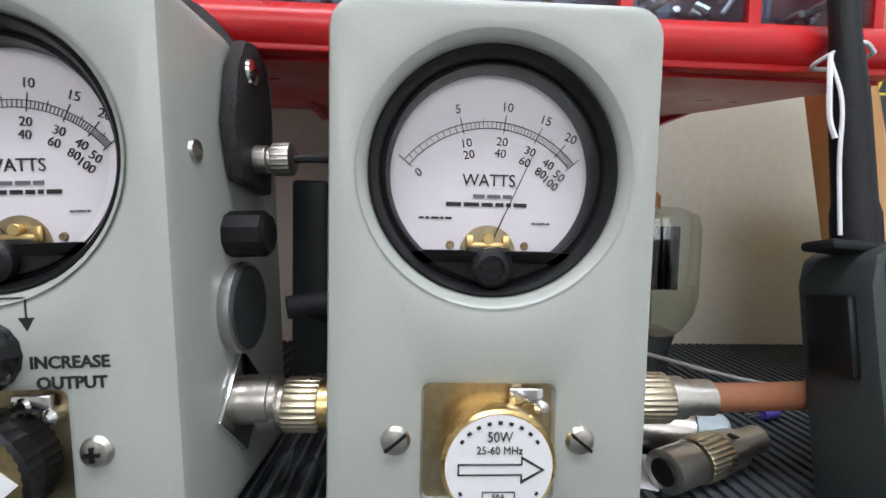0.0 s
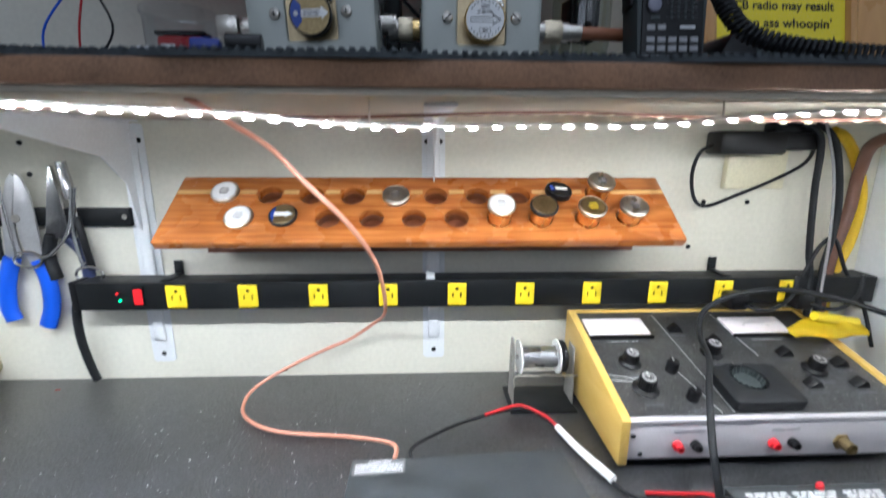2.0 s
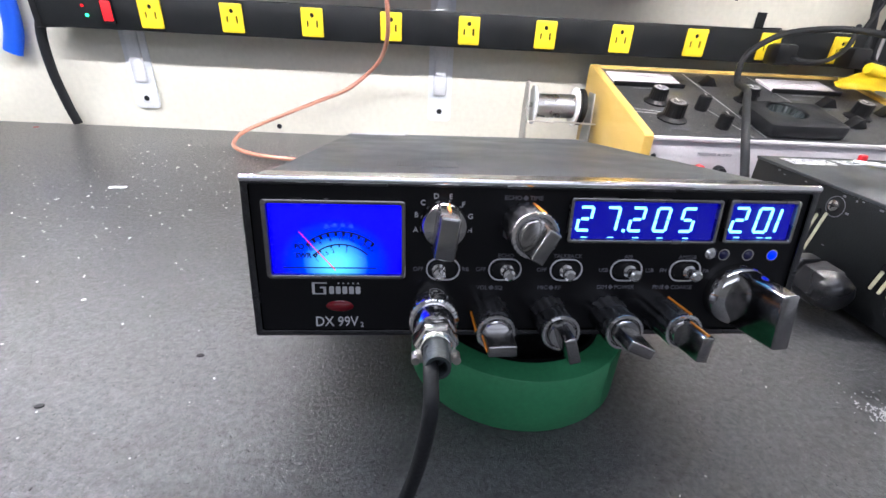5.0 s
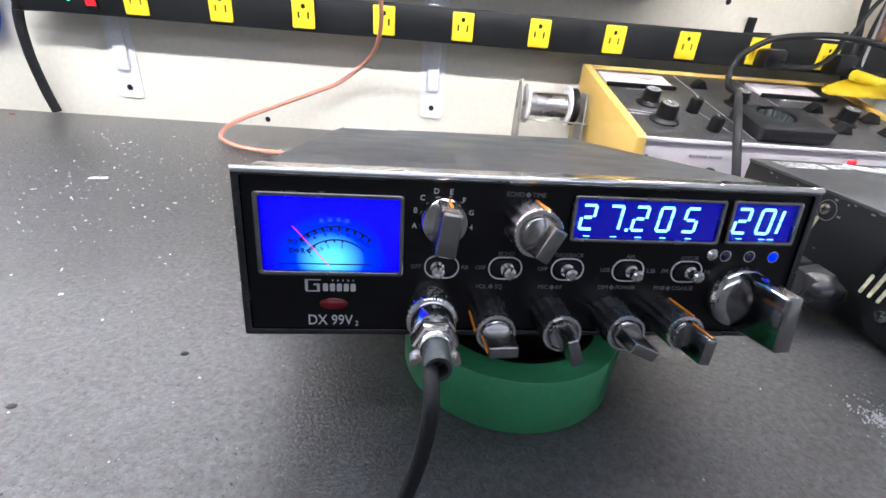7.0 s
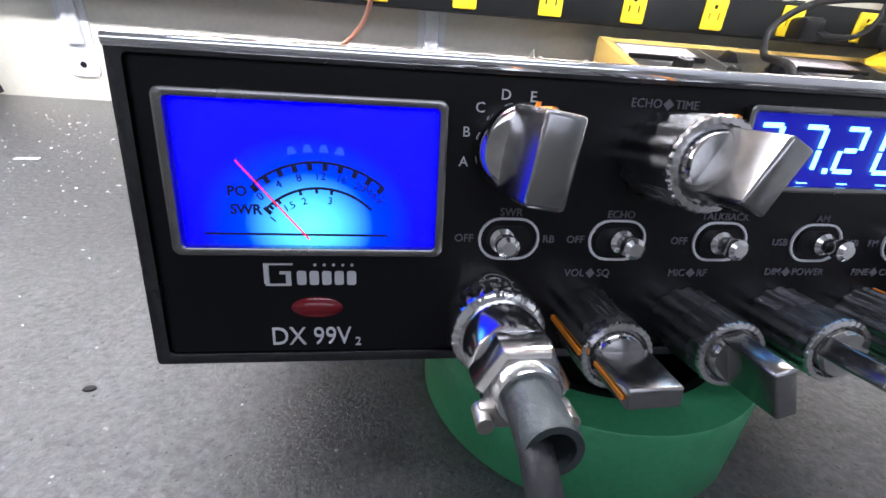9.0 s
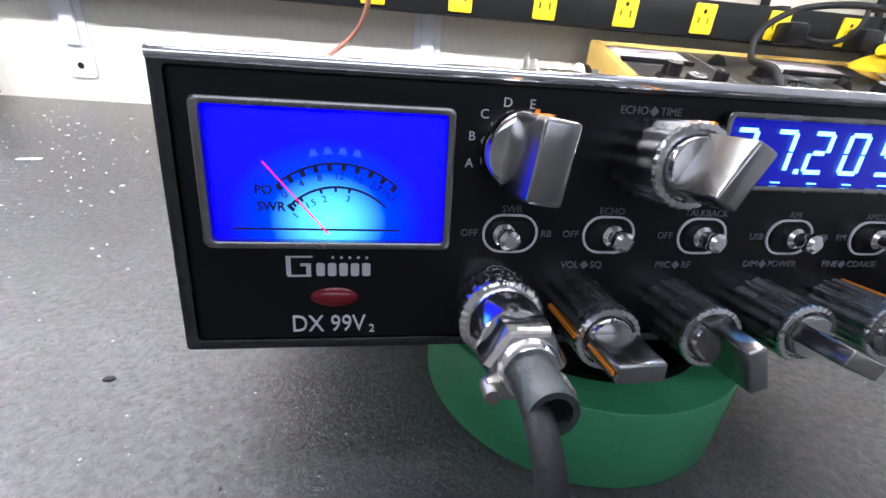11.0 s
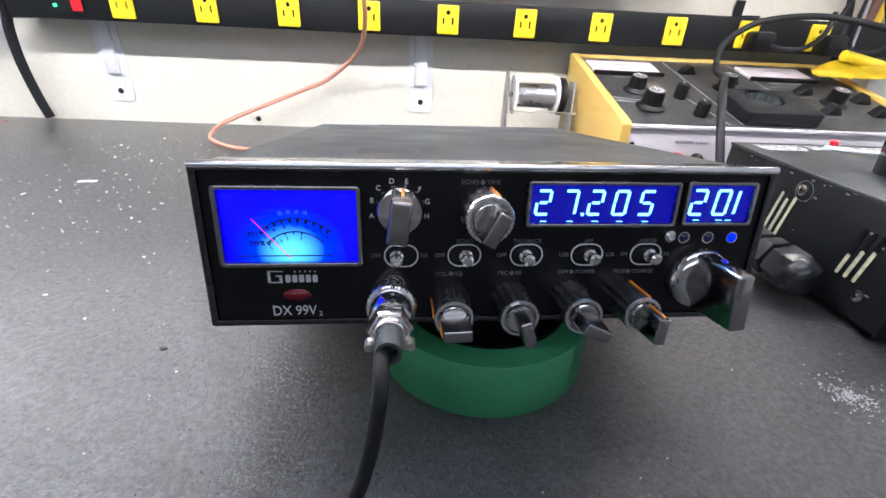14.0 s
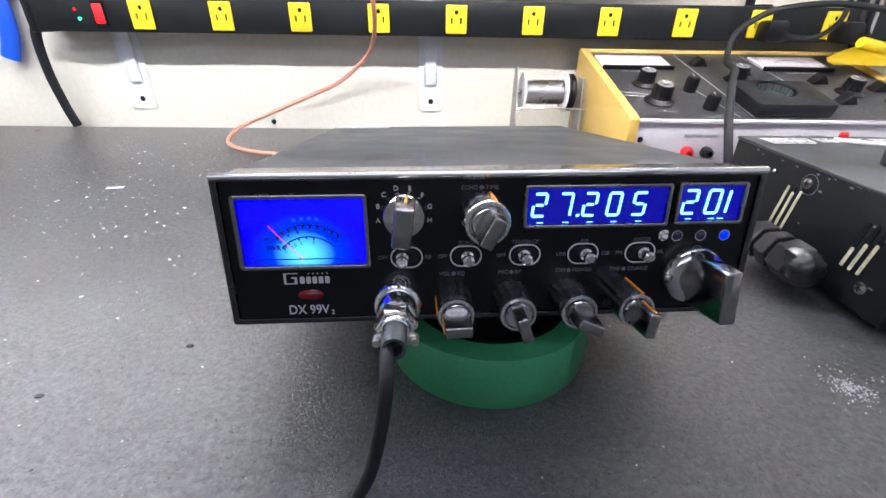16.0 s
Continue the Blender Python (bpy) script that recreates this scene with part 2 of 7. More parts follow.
RED_DULL = material("red_plastic", (0.42, 0.015, 0.02), 0.35)
BLUE = material("blue_rubber_grip", (0.012, 0.09, 0.62), 0.38, 0, 0.1, 600, 0.1)
COPPER = material("salmon_coax_jacket", (0.54, 0.25, 0.17), 0.35, 0, 0.08)
GREEN = material("green_masking_tape", (0.048, 0.27, 0.115), 0.42, 0, 0.15, 500, 0.12, 40)
GREEN_PALE = material("pale_green_tape", (0.075, 0.34, 0.16), 0.5, 0, 0.12, 300, 0.15, 60)
ORANGE = material("orange_pointer_line", (0.85, 0.28, 0.02), 0.4, 0, 0.05)
CEDAR = wood("red_cedar", (0.29, 0.080, 0.016), (0.54, 0.20, 0.045), 0.22)
CEDAR_PALE = wood("pale_sapwood", (0.55, 0.30, 0.10), (0.72, 0.46, 0.18), 0.3)
# darker copy of the cedar, for the shaded socket cups and the lower rail
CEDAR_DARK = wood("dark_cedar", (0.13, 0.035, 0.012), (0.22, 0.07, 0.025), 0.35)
OAK = wood("honey_oak_frame", (0.40, 0.20, 0.06), (0.58, 0.33, 0.12), 0.3, (40, 40, 5))
YELLOW_WOOD = wood("yellow_lacquered_wood", (0.58, 0.38, 0.08), (0.66, 0.46, 0.13), 0.35, (60, 6, 30))
SILVER_PAINT = material("lilac_grey_panel_paint", (0.50, 0.48, 0.51), 0.38, 0, 0.08, 500, 0.1, 30)
TOOL_STEEL = material("bright_tool_steel", (0.50, 0.50, 0.51), 0.32, 0.6, 0.15, 500, 0.1, 60)
BAND_BLACK = material("dark_mirror_band", (0.34, 0.33, 0.33), 0.09, 1, 0.35, 300, 0, 45)
ALU = material("brushed_aluminium", (0.52, 0.51, 0.52), 0.38, 1, 0.1, 500, 0.1, 30)
CREAM = material("cream_plastic", (0.62, 0.58, 0.42), 0.45)
CLEAR = thin_pane("clear_plastic", 0.08, (0.88, 0.90, 0.92), 0.10)
PANE = thin_pane("meter_glass", 0.02, (0.97, 0.97, 0.97), 0.006)
TUBE_GLASS = thin_pane("vacuum_tube_glass", 0.03, (0.80, 0.82, 0.76), 0.09)
BIN_CLEAR = thin_pane("cloudy_drawer_plastic", 0.2, (0.75, 0.79, 0.85))
PAPER = material("white_paper", (0.80, 0.80, 0.83), 0.7, 0, 0.03)
POSTER_BLACK = material("black_poster_ink", (0.015, 0.015, 0.017), 0.3, 0, 0.1)
POSTER_YELLOW = material("yellow_poster_ink", (0.80, 0.66, 0.02), 0.3, 0, 0.03)
POSTER_RED = material("red_poster_ink", (0.55, 0.02, 0.03), 0.3)
STRAP = material("black_pebbled_leather", (0.012, 0.012, 0.013), 0.5, 0, 0.3, 1500, 0.9)
CORD_BROWN = material("brown_cord", (0.16, 0.075, 0.05), 0.5)
CORD_YELLOW = material("yellow_cord", (0.75, 0.50, 0.01), 0.4)
LED_ON = glow("warm_led", (1.0, 0.96, 0.86), 1250.0)
LED_DIM = glow("dim_warm_led", (1.0, 0.93, 0.78), 880.0)
BLUE_GLOW = glow("blue_digit_glow", (0.22, 0.72, 1.0), 2.6)
BLUE_BACK = glow("blue_display_back", (0.001, 0.0, 0.24), 0.85)
BLUE_LED = glow("blue_led_glow", (0.0, 0.02, 1.0), 1.0)
RED_LED = glow("red_led_glow", (1.0, 0.008, 0.012), 0.9)
GREEN_LED = glow("green_led_glow", (0.05, 1.0, 0.3), 3.0)
LCD = material("grey_green_lcd", (0.30, 0.36, 0.26), 0.2, 0, 0.05)
LENS_RED = material("dark_red_lens", (0.15, 0.005, 0.01), 0.12, 0, 0.15)
SMOKE = material("dark_smoked_lens", (0.012, 0.012, 0.06), 0.1)


# ---------- shapes ----------
ID = Matrix.Identity(4)


def move(x, y, z):
    return Matrix.Translation((x, y, z))


def box(sx, sy, sz, at=(0, 0, 0), bevel=0.0, seg=2, m=ID):
    """A block centred at a place, with rounded edges."""
    bm = bmesh.new()
    bmesh.ops.create_cube(bm, size=1, matrix=m @ move(*at) @ Matrix.Diagonal((sx, sy, sz, 1)))
    if bevel:
        bmesh.ops.bevel(bm, geom=bm.edges[:], offset=bevel, segments=seg, affect="EDGES", profile=0.5)
    return bm


def span(x0, x1, y0, y1, z0, z1, bevel=0.0, seg=2, m=ID):
    return box(x1 - x0, y1 - y0, z1 - z0, ((x0 + x1) / 2, (y0 + y1) / 2, (z0 + z1) / 2), bevel, seg, m)


def lathe(profile, seg=32, m=ID, flute=0, depth=0.0, caps=True):
    """A turned form round z from (radius, height) pairs; flute: ridges round it."""
    bm = bmesh.new()
    rings = []
    for r, z in profile:
        ring = []
        for i in range(seg):
            a = 2 * math.pi * i / seg
            rr = r * (1 - depth * (0.5 - 0.5 * math.cos(flute * a))) if flute else r
            ring.append(bm.verts.new(m @ Vector((rr * math.cos(a), rr * math.sin(a), z))))
        rings.append(ring)
    for a, b in zip(rings, rings[1:]):
        for i in range(seg):
            j = (i + 1) % seg
            bm.faces.new((a[i], a[j], b[j], b[i]))
    if caps:
        bm.faces.new(rings[0][::-1])
        bm.faces.new(rings[-1])
    return bm


def rod(r, h, seg=24, m=ID, bevel=0.0):
    b = bevel or r * 0.06
    return lathe([(r - b, 0), (r, b), (r, h - b), (r - b, h)], seg, m)


FRONT = Matrix.Rotation(radians(90), 4, "X")   # turns a form about z to look towards -y
SIDE = Matrix.Rotation(radians(90), 4, "Y")    # turns a form about z to look towards +x


def prism(outline, d, m=ID, holes=(), bevel=0.0):
    """A flat outline in x, z made thick from y = 0 to y = d, with holes cut through."""
    bm = bmesh.new()
    loops = [outline, *holes]
    front = [[bm.verts.new(m @ Vector((x, 0, z))) for x, z in loop] for loop in loops]
    edges = []
    for ring in front:
        edges += [bm.edges.new((ring[i], ring[(i + 1) % len(ring)])) for i in range(len(ring))]
    if holes:
        bmesh.ops.triangle_fill(bm, edges=edges, use_beauty=True)
    else:
        bm.faces.new(front[0])
    if d:
        flat = bm.faces[:]
        got = bmesh.ops.extrude_face_region(bm, geom=flat)
        way = m.to_3x3() @ Vector((0, d, 0))
        bmesh.ops.translate(bm, verts=[v for v in got["geom"] if isinstance(v, bmesh.types.BMVert)], vec=way)
    bmesh.ops.recalc_face_normals(bm, faces=bm.faces[:])
    if bevel:
        rim = [e for e in bm.edges if len(e.link_faces) == 2 and e.calc_face_angle(0) > 0.6]
        bmesh.ops.bevel(bm, geom=rim, offset=bevel, segments=2, affect="EDGES", profile=0.5)
    return bm


def rrect(w, h, r, cx=0.0, cz=0.0, n=5):
    pts = []
    for sx, sz, a0 in ((1, 1, 0), (-1, 1, 90), (-1, -1, 180), (1, -1, 270)):
        for i in range(n + 1):
            a = radians(a0 + 90 * i / n)
            pts.append((cx + sx * (w / 2 - r) + r * math.cos(a), cz + sz * (h / 2 - r) + r * math.sin(a)))
    return pts


def disc(r, cx=0.0, cz=0.0, n=32, a0=0, a1=360):
    k = n if a1 - a0 >= 360 else n + 1
    return [(cx + r * math.cos(radians(a0 + (a1 - a0) * i / n)), cz + r * math.sin(radians(a0 + (a1 - a0) * i / n))) for i in range(k)]


def curve_points(pts, step=6):
    """A smooth line through the points."""
    v = [Vector(p) for p in pts]
    v = [2 * v[0] - v[1], *v, 2 * v[-1] - v[-2]]
    out = []
    for a, b, c, d in zip(v, v[1:], v[2:], v[3:]):
        for i in range(step):
            t = i / step
            out.append(0.5 * (2 * b + (c - a) * t + (2 * a - 5 * b + 4 * c - d) * t * t + (3 * b - a - 3 * c + d) * t ** 3))
    return out + [v[-2]]


def hose(pts, r, seg=10, step=6, smooth=True, m=ID):
    """A round cord along a line; r may be one radius or one for each point of the line."""
    line = curve_points(pts, step) if smooth else [Vector(p) for p in pts]
    bm = bmesh.new()
    rings = []
    up = Vector((0.3, 0.2, 0.93))
    for i, p in enumerate(line):
        way = (line[min(i + 1, len(line) - 1)] - line[max(i - 1, 0)]).normalized()
        side = way.cross(up)
        side = side.normalized() if side.length > 1e-4 else way.orthogonal().normalized()
        up = side.cross(way).normalized()
        rad = r if not isinstance(r, (list, tuple)) else r[0] + (r[1] - r[0]) * i / (len(line) - 1)
        rings.append([bm.verts.new(m @ (p + rad * (math.cos(2 * math.pi * k / seg) * side + math.sin(2 * math.pi * k / seg) * up))) for k in range(seg)])
    for a, b in zip(rings, rings[1:]):
        for i in range(seg):
            j = (i + 1) % seg
            bm.faces.new((a[i], b[i], b[j], a[j]))
    bm.faces.new(rings[0])
    bm.faces.new(rings[-1][::-1])
    return bm


def mesh_of(name, bms, mat, angle=35):
    me = bpy.data.meshes.new(name)
    if not isinstance(bms, list):
        bms = [bms]
    total = bms[0]
    for other in bms[1:]:
        tmp = bpy.data.meshes.new("tmp")
        other.to_mesh(tmp)
        other.free()
        total.from_mesh(tmp)
        bpy.data.meshes.remove(tmp)
    bmesh.ops.recalc_face_normals(total, faces=total.faces[:])
    total.to_mesh(me)
    total.free()
    me.materials.append(mat)
    me.shade_smooth()
    me.set_sharp_from_angle(angle=radians(angle))
    return me


def part(name, bms, mat, parent=None, label="", m=None):
    ob = new(name, mesh_of(name, bms, mat))
    ob.parent = parent
    if m is not None:
        ob.matrix_basis = m
    if label:
        ob["label"] = label
    return ob


def thing(name, m, label, category, group="", kind=""):
    ob = new(name)
    ob.empty_display_size = 0.01
    ob.matrix_basis = m
    return tagged(ob, label, category, group, kind)


def solid(name, bms, mat, label, category="", group="", kind="", m=None):
    return tagged(part(name, bms, mat, None, "", m), label, category, group, kind)


def lettering(words, size, mat, parent, at, width=None, align="CENTER", turn=0.0, bold=0.0, m=ID, name="lettering", shear=0.0, thick=0.00012):
    """Words upright in x, z, facing -y, as one flat mesh."""
    c = bpy.data.curves.new("words", "FONT")
    c.body, c.size, c.align_x, c.align_y, c.offset, c.shear = words, size, align, "CENTER", bold, shear
    c.extrude, c.resolution_u = thick, 3
    tmp = bpy.data.objects.new("words", c)
    scene.collection.objects.link(tmp)
    me = bpy.data.meshes.new_from_object(tmp)
    bpy.data.objects.remove(tmp)
    bpy.data.curves.remove(c)
    me.name = name
    if width and len(me.vertices):
        xs = [v.co.x for v in me.vertices]
        k = width / (max(xs) - min(xs))
        for v in me.vertices:
            v.co.x *= k
    me.materials.clear()
    me.materials.append(mat)
    ob = new(name, me)
    ob.parent = parent
    ob.matrix_basis = m @ move(*at) @ FRONT @ Matrix.Rotation(radians(turn), 4, "Z")
    return ob


def bars(rows, mat, parent, at, width, gap, height, seed=1, name="print_line", m=ID):
    """Plain strokes in place of writing too small to read: one mesh for each line."""
    rnd = random.Random(seed)
    for i in range(rows):
        bits, x = [], -width / 2
        while x < width / 2 - height:
            w = min(rnd.uniform(1.2, 4.5) * height, width / 2 - x)
            bits.append(box(w, 0.0002, height, (x + w / 2, 0, -i * gap)))
            x += w + height * 0.7
        part(name, bits, mat, parent, "", m @ move(*at))


# ---------- the setting ----------
def setting(name, bms, mat, label):
    return solid(name, bms, mat, label, name.split("_")[0], "", "structure")


setting("wall_back", span(-1.5, 0.66, 0.0, 0.06, -0.9, 1.6), WALL, "cream painted plywood wall behind the workbench")
setting("wall_side", span(0.64, 0.70, -1.3, -0.001, -0.9, 1.6), WALL_SIDE, "cool white painted side wall in the corner of the bench")
setting("wall_left", span(-1.56, -1.5, -2.6, 0.06, -0.9, 1.6), ROOM, "plain pale wall at the end of the room")
setting("wall_rear", span(-1.56, 1.7, -2.66, -2.6, -0.9, 1.6), ROOM, "plain pale wall across the room")
setting("wall_right", span(1.64, 1.7, -2.6, -1.3, -0.9, 1.6), ROOM, "plain pale wall beyond the bench")
setting("wall_return", span(0.70, 1.7, -1.36, -1.3, -0.9, 1.6), ROOM, "plain pale return wall")
setting("ceiling", span(-1.56, 1.7, -2.66, 0.06, 1.6, 1.66), ROOM, "plain pale ceiling over the bench")
setting("floor", span(-1.56, 1.7, -2.66, 0.06, -0.96, -0.9), ROOM, "plain pale floor under the bench")
bench = solid("workbench", span(-1.45, 0.638, -0.86, -0.002, -0.04, 0.0, 0.003), BENCH, "black laminate workbench top strewn with specks of solder and dust", "workbench")
for x in (-1.40, 0.55):
    for y in (-0.82, -0.06):
        part("leg", span(x - 0.03, x + 0.03, y - 0.03, y + 0.03, -0.9, -0.04, 0.003), OAK, bench)

# shelf over the bench
shelf = solid("shelf", span(-1.45, 0.638, -0.325, -0.002, 0.3752, 0.391, 0.0015), SHELF, "brown hardboard shelf with a raw front edge above the bench", "shelf")
part("underside", span(-1.45, 0.638, -0.318, -0.002, 0.3712, 0.3749), SHELF_UNDER, shelf, "pale painted underside of the shelf")
# ribbed mat
ribs = []
rnd = random.Random(4)
mat_thing = thing("rubber_mat", move(0, 0, 0.391), "black ribbed rubber mat with a frayed front edge on the shelf", "mat")
outline = []
for i in range(171):
    x = -1.2 + i * 0.0105
    outline.append((x, -0.326 + 0.003 * math.sin(x * 21) + 0.002 * math.sin(x * 55 + 1)))
bm = bmesh.new()
low, high = [], []
for x, y in outline:
    low.append((bm.verts.new((x, y, 0)), bm.verts.new((x, y, 0.0035))))
    high.append((bm.verts.new((x, -0.004, 0)), bm.verts.new((x, -0.004, 0.0035))))
for i in range(len(low) - 1):
    a, b, c, d = low[i], low[i + 1], high[i + 1], high[i]
    bm.faces.new((a[1], b[1], c[1], d[1]))
    bm.faces.new((a[0], b[0], b[1], a[1]))
    bm.faces.new((a[0], d[0], c[0], b[0]))
part("sheet", bm, MAT, mat_thing)
PALE = material("scuffed_rib_crest", (0.22, 0.23, 0.24), 0.5, 0, 0.6, 260, 0.3, 60)
bits, crests = [], []
for i in range(285):
    x = -1.19 + i * 0.0062
    y0 = -0.327 + 0.003 * math.sin(x * 21) + 0.002 * math.sin(x * 55 + 1) + rnd.uniform(-0.0015, 0.001)
    bits.append(span(x - 0.0016, x + 0.0016, y0, -0.005, 0.0030, 0.0052))
    if -0.32 < x < 0.07:
        crests.append(span(x - 0.0005, x + 0.0005, y0 - 0.0003, -0.12, 0.0050, 0.00545))
tagged(part("ribs", bits, MAT, mat_thing), kind="stuff")
tagged(part("worn_crest", crests, PALE, mat_thing, "pale worn rib crests"), kind="stuff")
TOP = 0.3965  # top of the mat


# shelf brackets
def shelf_bracket(x):
    t = thing("shelf_bracket", move(x, 0, 0), "white pressed steel shelf bracket screwed to the wall", "bracket", "shelf brackets")
    part("wall_leg", [prism(rrect(0.032, 0.341, 0.006, 0, 0.196), 0.002, move(0, -0.0025, 0)), span(-0.0085, 0.0085, -0.008, -0.002, 0.06, 0.355, 0.003)], STEEL_WHITE, t)
    part("shelf_leg", [span(-0.013, 0.013, -0.27, -0.003, 0.3686, 0.3710, 0.0008)], STEEL_WHITE, t)
    gusset = [(0, 0.3684), (0.21, 0.3684), (0.20, 0.358), (0.06, 0.325), (0.022, 0.29), (0.01, 0.23), (0, 0.22)]
    turn = Matrix(((0, 1, 0, 0), (-1, 0, 0, 0), (0, 0, 1, 0), (0, 0, 0, 1)))
    part("gusset", prism(gusset, 0.002, move(-0.001, -0.003, 0) @ turn), STEEL_WHITE, t)
    for z in (0.0385, 0.345):
        for dx in ((0,) if z < 0.1 else (-0.009, 0.009)):
            part("screw", lathe([(0.0036, 0), (0.003, 0.0012), (0.0012, 0.0016)], 14, move(dx, -0.0025, z) @ FRONT), BLACK_METAL, t)
    return t


shelf_bracket(-0.399)
shelf_bracket(0.0)

# ---------- string of lamps under the shelf ----------
led = thing("led_strip", ID, "clear light strip with warm white diodes sagging under the shelf", "light strip")


def led_z(x):
    return 0.3520 + 0.0135 * min(1, abs(x - 0.02) / 0.28) ** 1.5 + 0.0012 * math.sin(x * 31)


def led_y(x):
    return -0.301 + 0.005 * math.sin(x * 9 + 0.5)


TAPE_SILVER = material("silvery_clear_tape", (0.62, 0.60, 0.56), 0.3, 0.4, 0.25, 500, 0.2, 90)


def led_tilt(x):
    """The strip twists: its left half looks towards the room, the other half straight down."""
    return -10 * max(0.0, min(1.0, (0.12 - x) / 0.24)) + 12 * max(0.0, min(1.0, x / 0.2))


xs = [-0.62 + 0.04 * i for i in range(31)]
bm = bmesh.new()
edge = [[(bm.verts.new((x, led_y(x) + dy, led_z(x) + 0.0006 + dz))) for dy, dz in [(Matrix.Rotation(radians(led_tilt(x)), 2) @ Vector(c)) for c in ((-0.0058, -0.0004), (0.0058, -0.0004), (0.0058, 0.0004), (-0.0058, 0.0004))]] for x in [-0.92 + 0.01 * i for i in range(154)]]
for a, b in zip(edge, edge[1:]):
    for i in range(4):
        bm.faces.new((a[i], b[i], b[(i + 1) % 4], a[(i + 1) % 4]))
part("tape", bm, TAPE_SILVER, led, "silvery flexible tape")
for x in (-0.80, -0.55, -0.30, -0.05, 0.20, 0.45):
    part("hook", hose([(x, led_y(x), led_z(x) + 0.001), (x, led_y(x) + 0.002, 0.3716)], 0.0007, 6, 2), NICKEL, led)
for i in range(88):
    x = -0.9024 + i * 0.0168
    at = move(x, led_y(x), led_z(x) + 0.0006) @ Matrix.Rotation(radians(led_tilt(x)), 4, "X") @ move(0, 0, -0.0008)
    d = part("diode", box(0.0056, 0.0056, 0.0014, (0, 0, -0.0003), 0.0003, 1), CREAM, led, "", at)
    part("diode_lens", box(0.0050, 0.0050, 0.0003, (0, 0, -0.0011), 0, 1), LED_ON if x < 0.10 else LED_DIM, d, "lit warm white lens")
part("second_tape", [hose([(x, led_y(x) + 0.034, 0.3625 + 0.0025 * math.sin(x * 17)) for x in xs], 0.0014, 6, 2)], CORD_BROWN, led, "brown loose wire beside the strip")
for i in range(60):
    x = -0.592 + i * 0.0196
    part("dim_diode", box(0.0042, 0.0036, 0.0014, (x, led_y(x) + 0.034, 0.3608 + 0.0025 * math.sin(x * 17)), 0.0003, 1), CREAM, led, "yellowish diode")


# ---------- power strip ----------
strip = thing("power_strip", move(0, 0, 0), "black metal power strip with ten yellow outlets and a lit switch", "power strip")
part("housing", span(-0.474, 0.632, -0.0445, -0.007, 0.1225, 0.1610, 0.0015), BLACK_METAL, strip)
part("end_cap", span(-0.4815, -0.4735, -0.0460, -0.0055, 0.1210, 0.1625, 0.0015), BLACK, strip)
outlet_mesh = mesh_of("outlet", prism(rrect(0.0255, 0.031, 0.0015, 0, 0), 0.003, ID, [rrect(0.0022, 0.0075, 0.0003, -0.0055, 0.0015, 1), rrect(0.0022, 0.0065, 0.0003, 0.0055, 0.0015, 1), disc(0.0026, 0, -0.0075, 10)], 0.0004), YELLOW)
slot_mesh = mesh_of("slot_backing", prism(rrect(0.02, 0.024, 0.001), 0.0005, move(0, 0.0022, 0)), BLACK)
for i in range(10):
    o = new("outlet", outlet_mesh)
    o.parent = strip
    o.matrix_basis = pose(-0.3445 + 0.0939 * i, -0.0468, 0.1415, 0, 180, 0)
    s = new("slot_backing", slot_mesh)
    s.parent = o
part("rocker_switch", span(-0.3995, -0.3885, -0.0475, -0.0440, 0.1315, 0.1525, 0.001), RED_LED, strip, "lit red rocker switch")
part("switch_frame", prism(rrect(0.0145, 0.027, 0.001, -0.394, 0.142), 0.002, move(0, -0.0462, 0)), BLACK_GLOSS, strip)
part("red_indicator", rod(0.0016, 0.002, 12, move(-0.4215, -0.0440, 0.1465) @ FRONT), RED_LED, strip)
part("green_indicator", rod(0.0016, 0.002, 12, move(-0.4185, -0.0440, 0.1365) @ FRONT), GREEN_LED, strip)
for x in (-0.36, -0.005, 0.414):
    part("mounting_clip", [span(x - 0.006, x + 0.006, -0.040, -0.002, 0.1612, 0.1632, 0.0005), span(x - 0.006, x + 0.006, -0.0045, -0.0025, 0.160, 0.181, 0.0005)], BLACK_METAL if x != -0.005 else STEEL_WHITE, strip)
part("power_cord", hose([(-0.478, -0.025, 0.140), (-0.492, -0.026, 0.120), (-0.498, -0.022, 0.075), (-0.497, -0.016, 0.03), (-0.494, -0.012, 0.003)], 0.0055, 12), RUBBER, strip, "thick black power cord")

# ---------- cedar rack ----------
rack = thing("element_rack", ID, "varnished red cedar rack with two rows of round sockets", "rack")
SLOPE = math.degrees(math.atan2(0.2985 - 0.231, 0.1042 - 0.0227))
BOARD = Matrix.Translation((-0.012, -0.1042, 0.231)) @ Matrix.Rotation(radians(SLOPE), 4, "X") @ Matrix.Rotation(radians(-90), 4, "X")
# in BOARD space: x along, -z up the slope is y; the prism's y is the thickness
HOLES = [(-0.131, 0.034), (-0.078, 0.034), (-0.026, 0.034), (0.027, 0.034), (-0.209, 0.074), (-0.156, 0.073), (-0.104, 0.072), (0.002, 0.072), (0.056, 0.072), (0.110, 0.073)]
FULL = [(-0.265, 0.076), (-0.238, 0.034), (-0.185, 0.036), (-0.049, 0.070), (0.080, 0.033), (0.132, 0.033), (0.191, 0.031), (0.244, 0.034), (0.213, 0.075)]


def on_board(x, v, h=0.0):
    a = radians(SLOPE)
    return Vector((x, -0.1042 + v * math.cos(a) - h * math.sin(a), 0.231 + v * math.sin(a) + h * math.cos(a)))


BOARD_TURN = Matrix.Rotation(radians(SLOPE), 4, "X")


def board_m(x, v, h=0.0):
    return Matrix.Translation(on_board(x, v, h)) @ BOARD_TURN


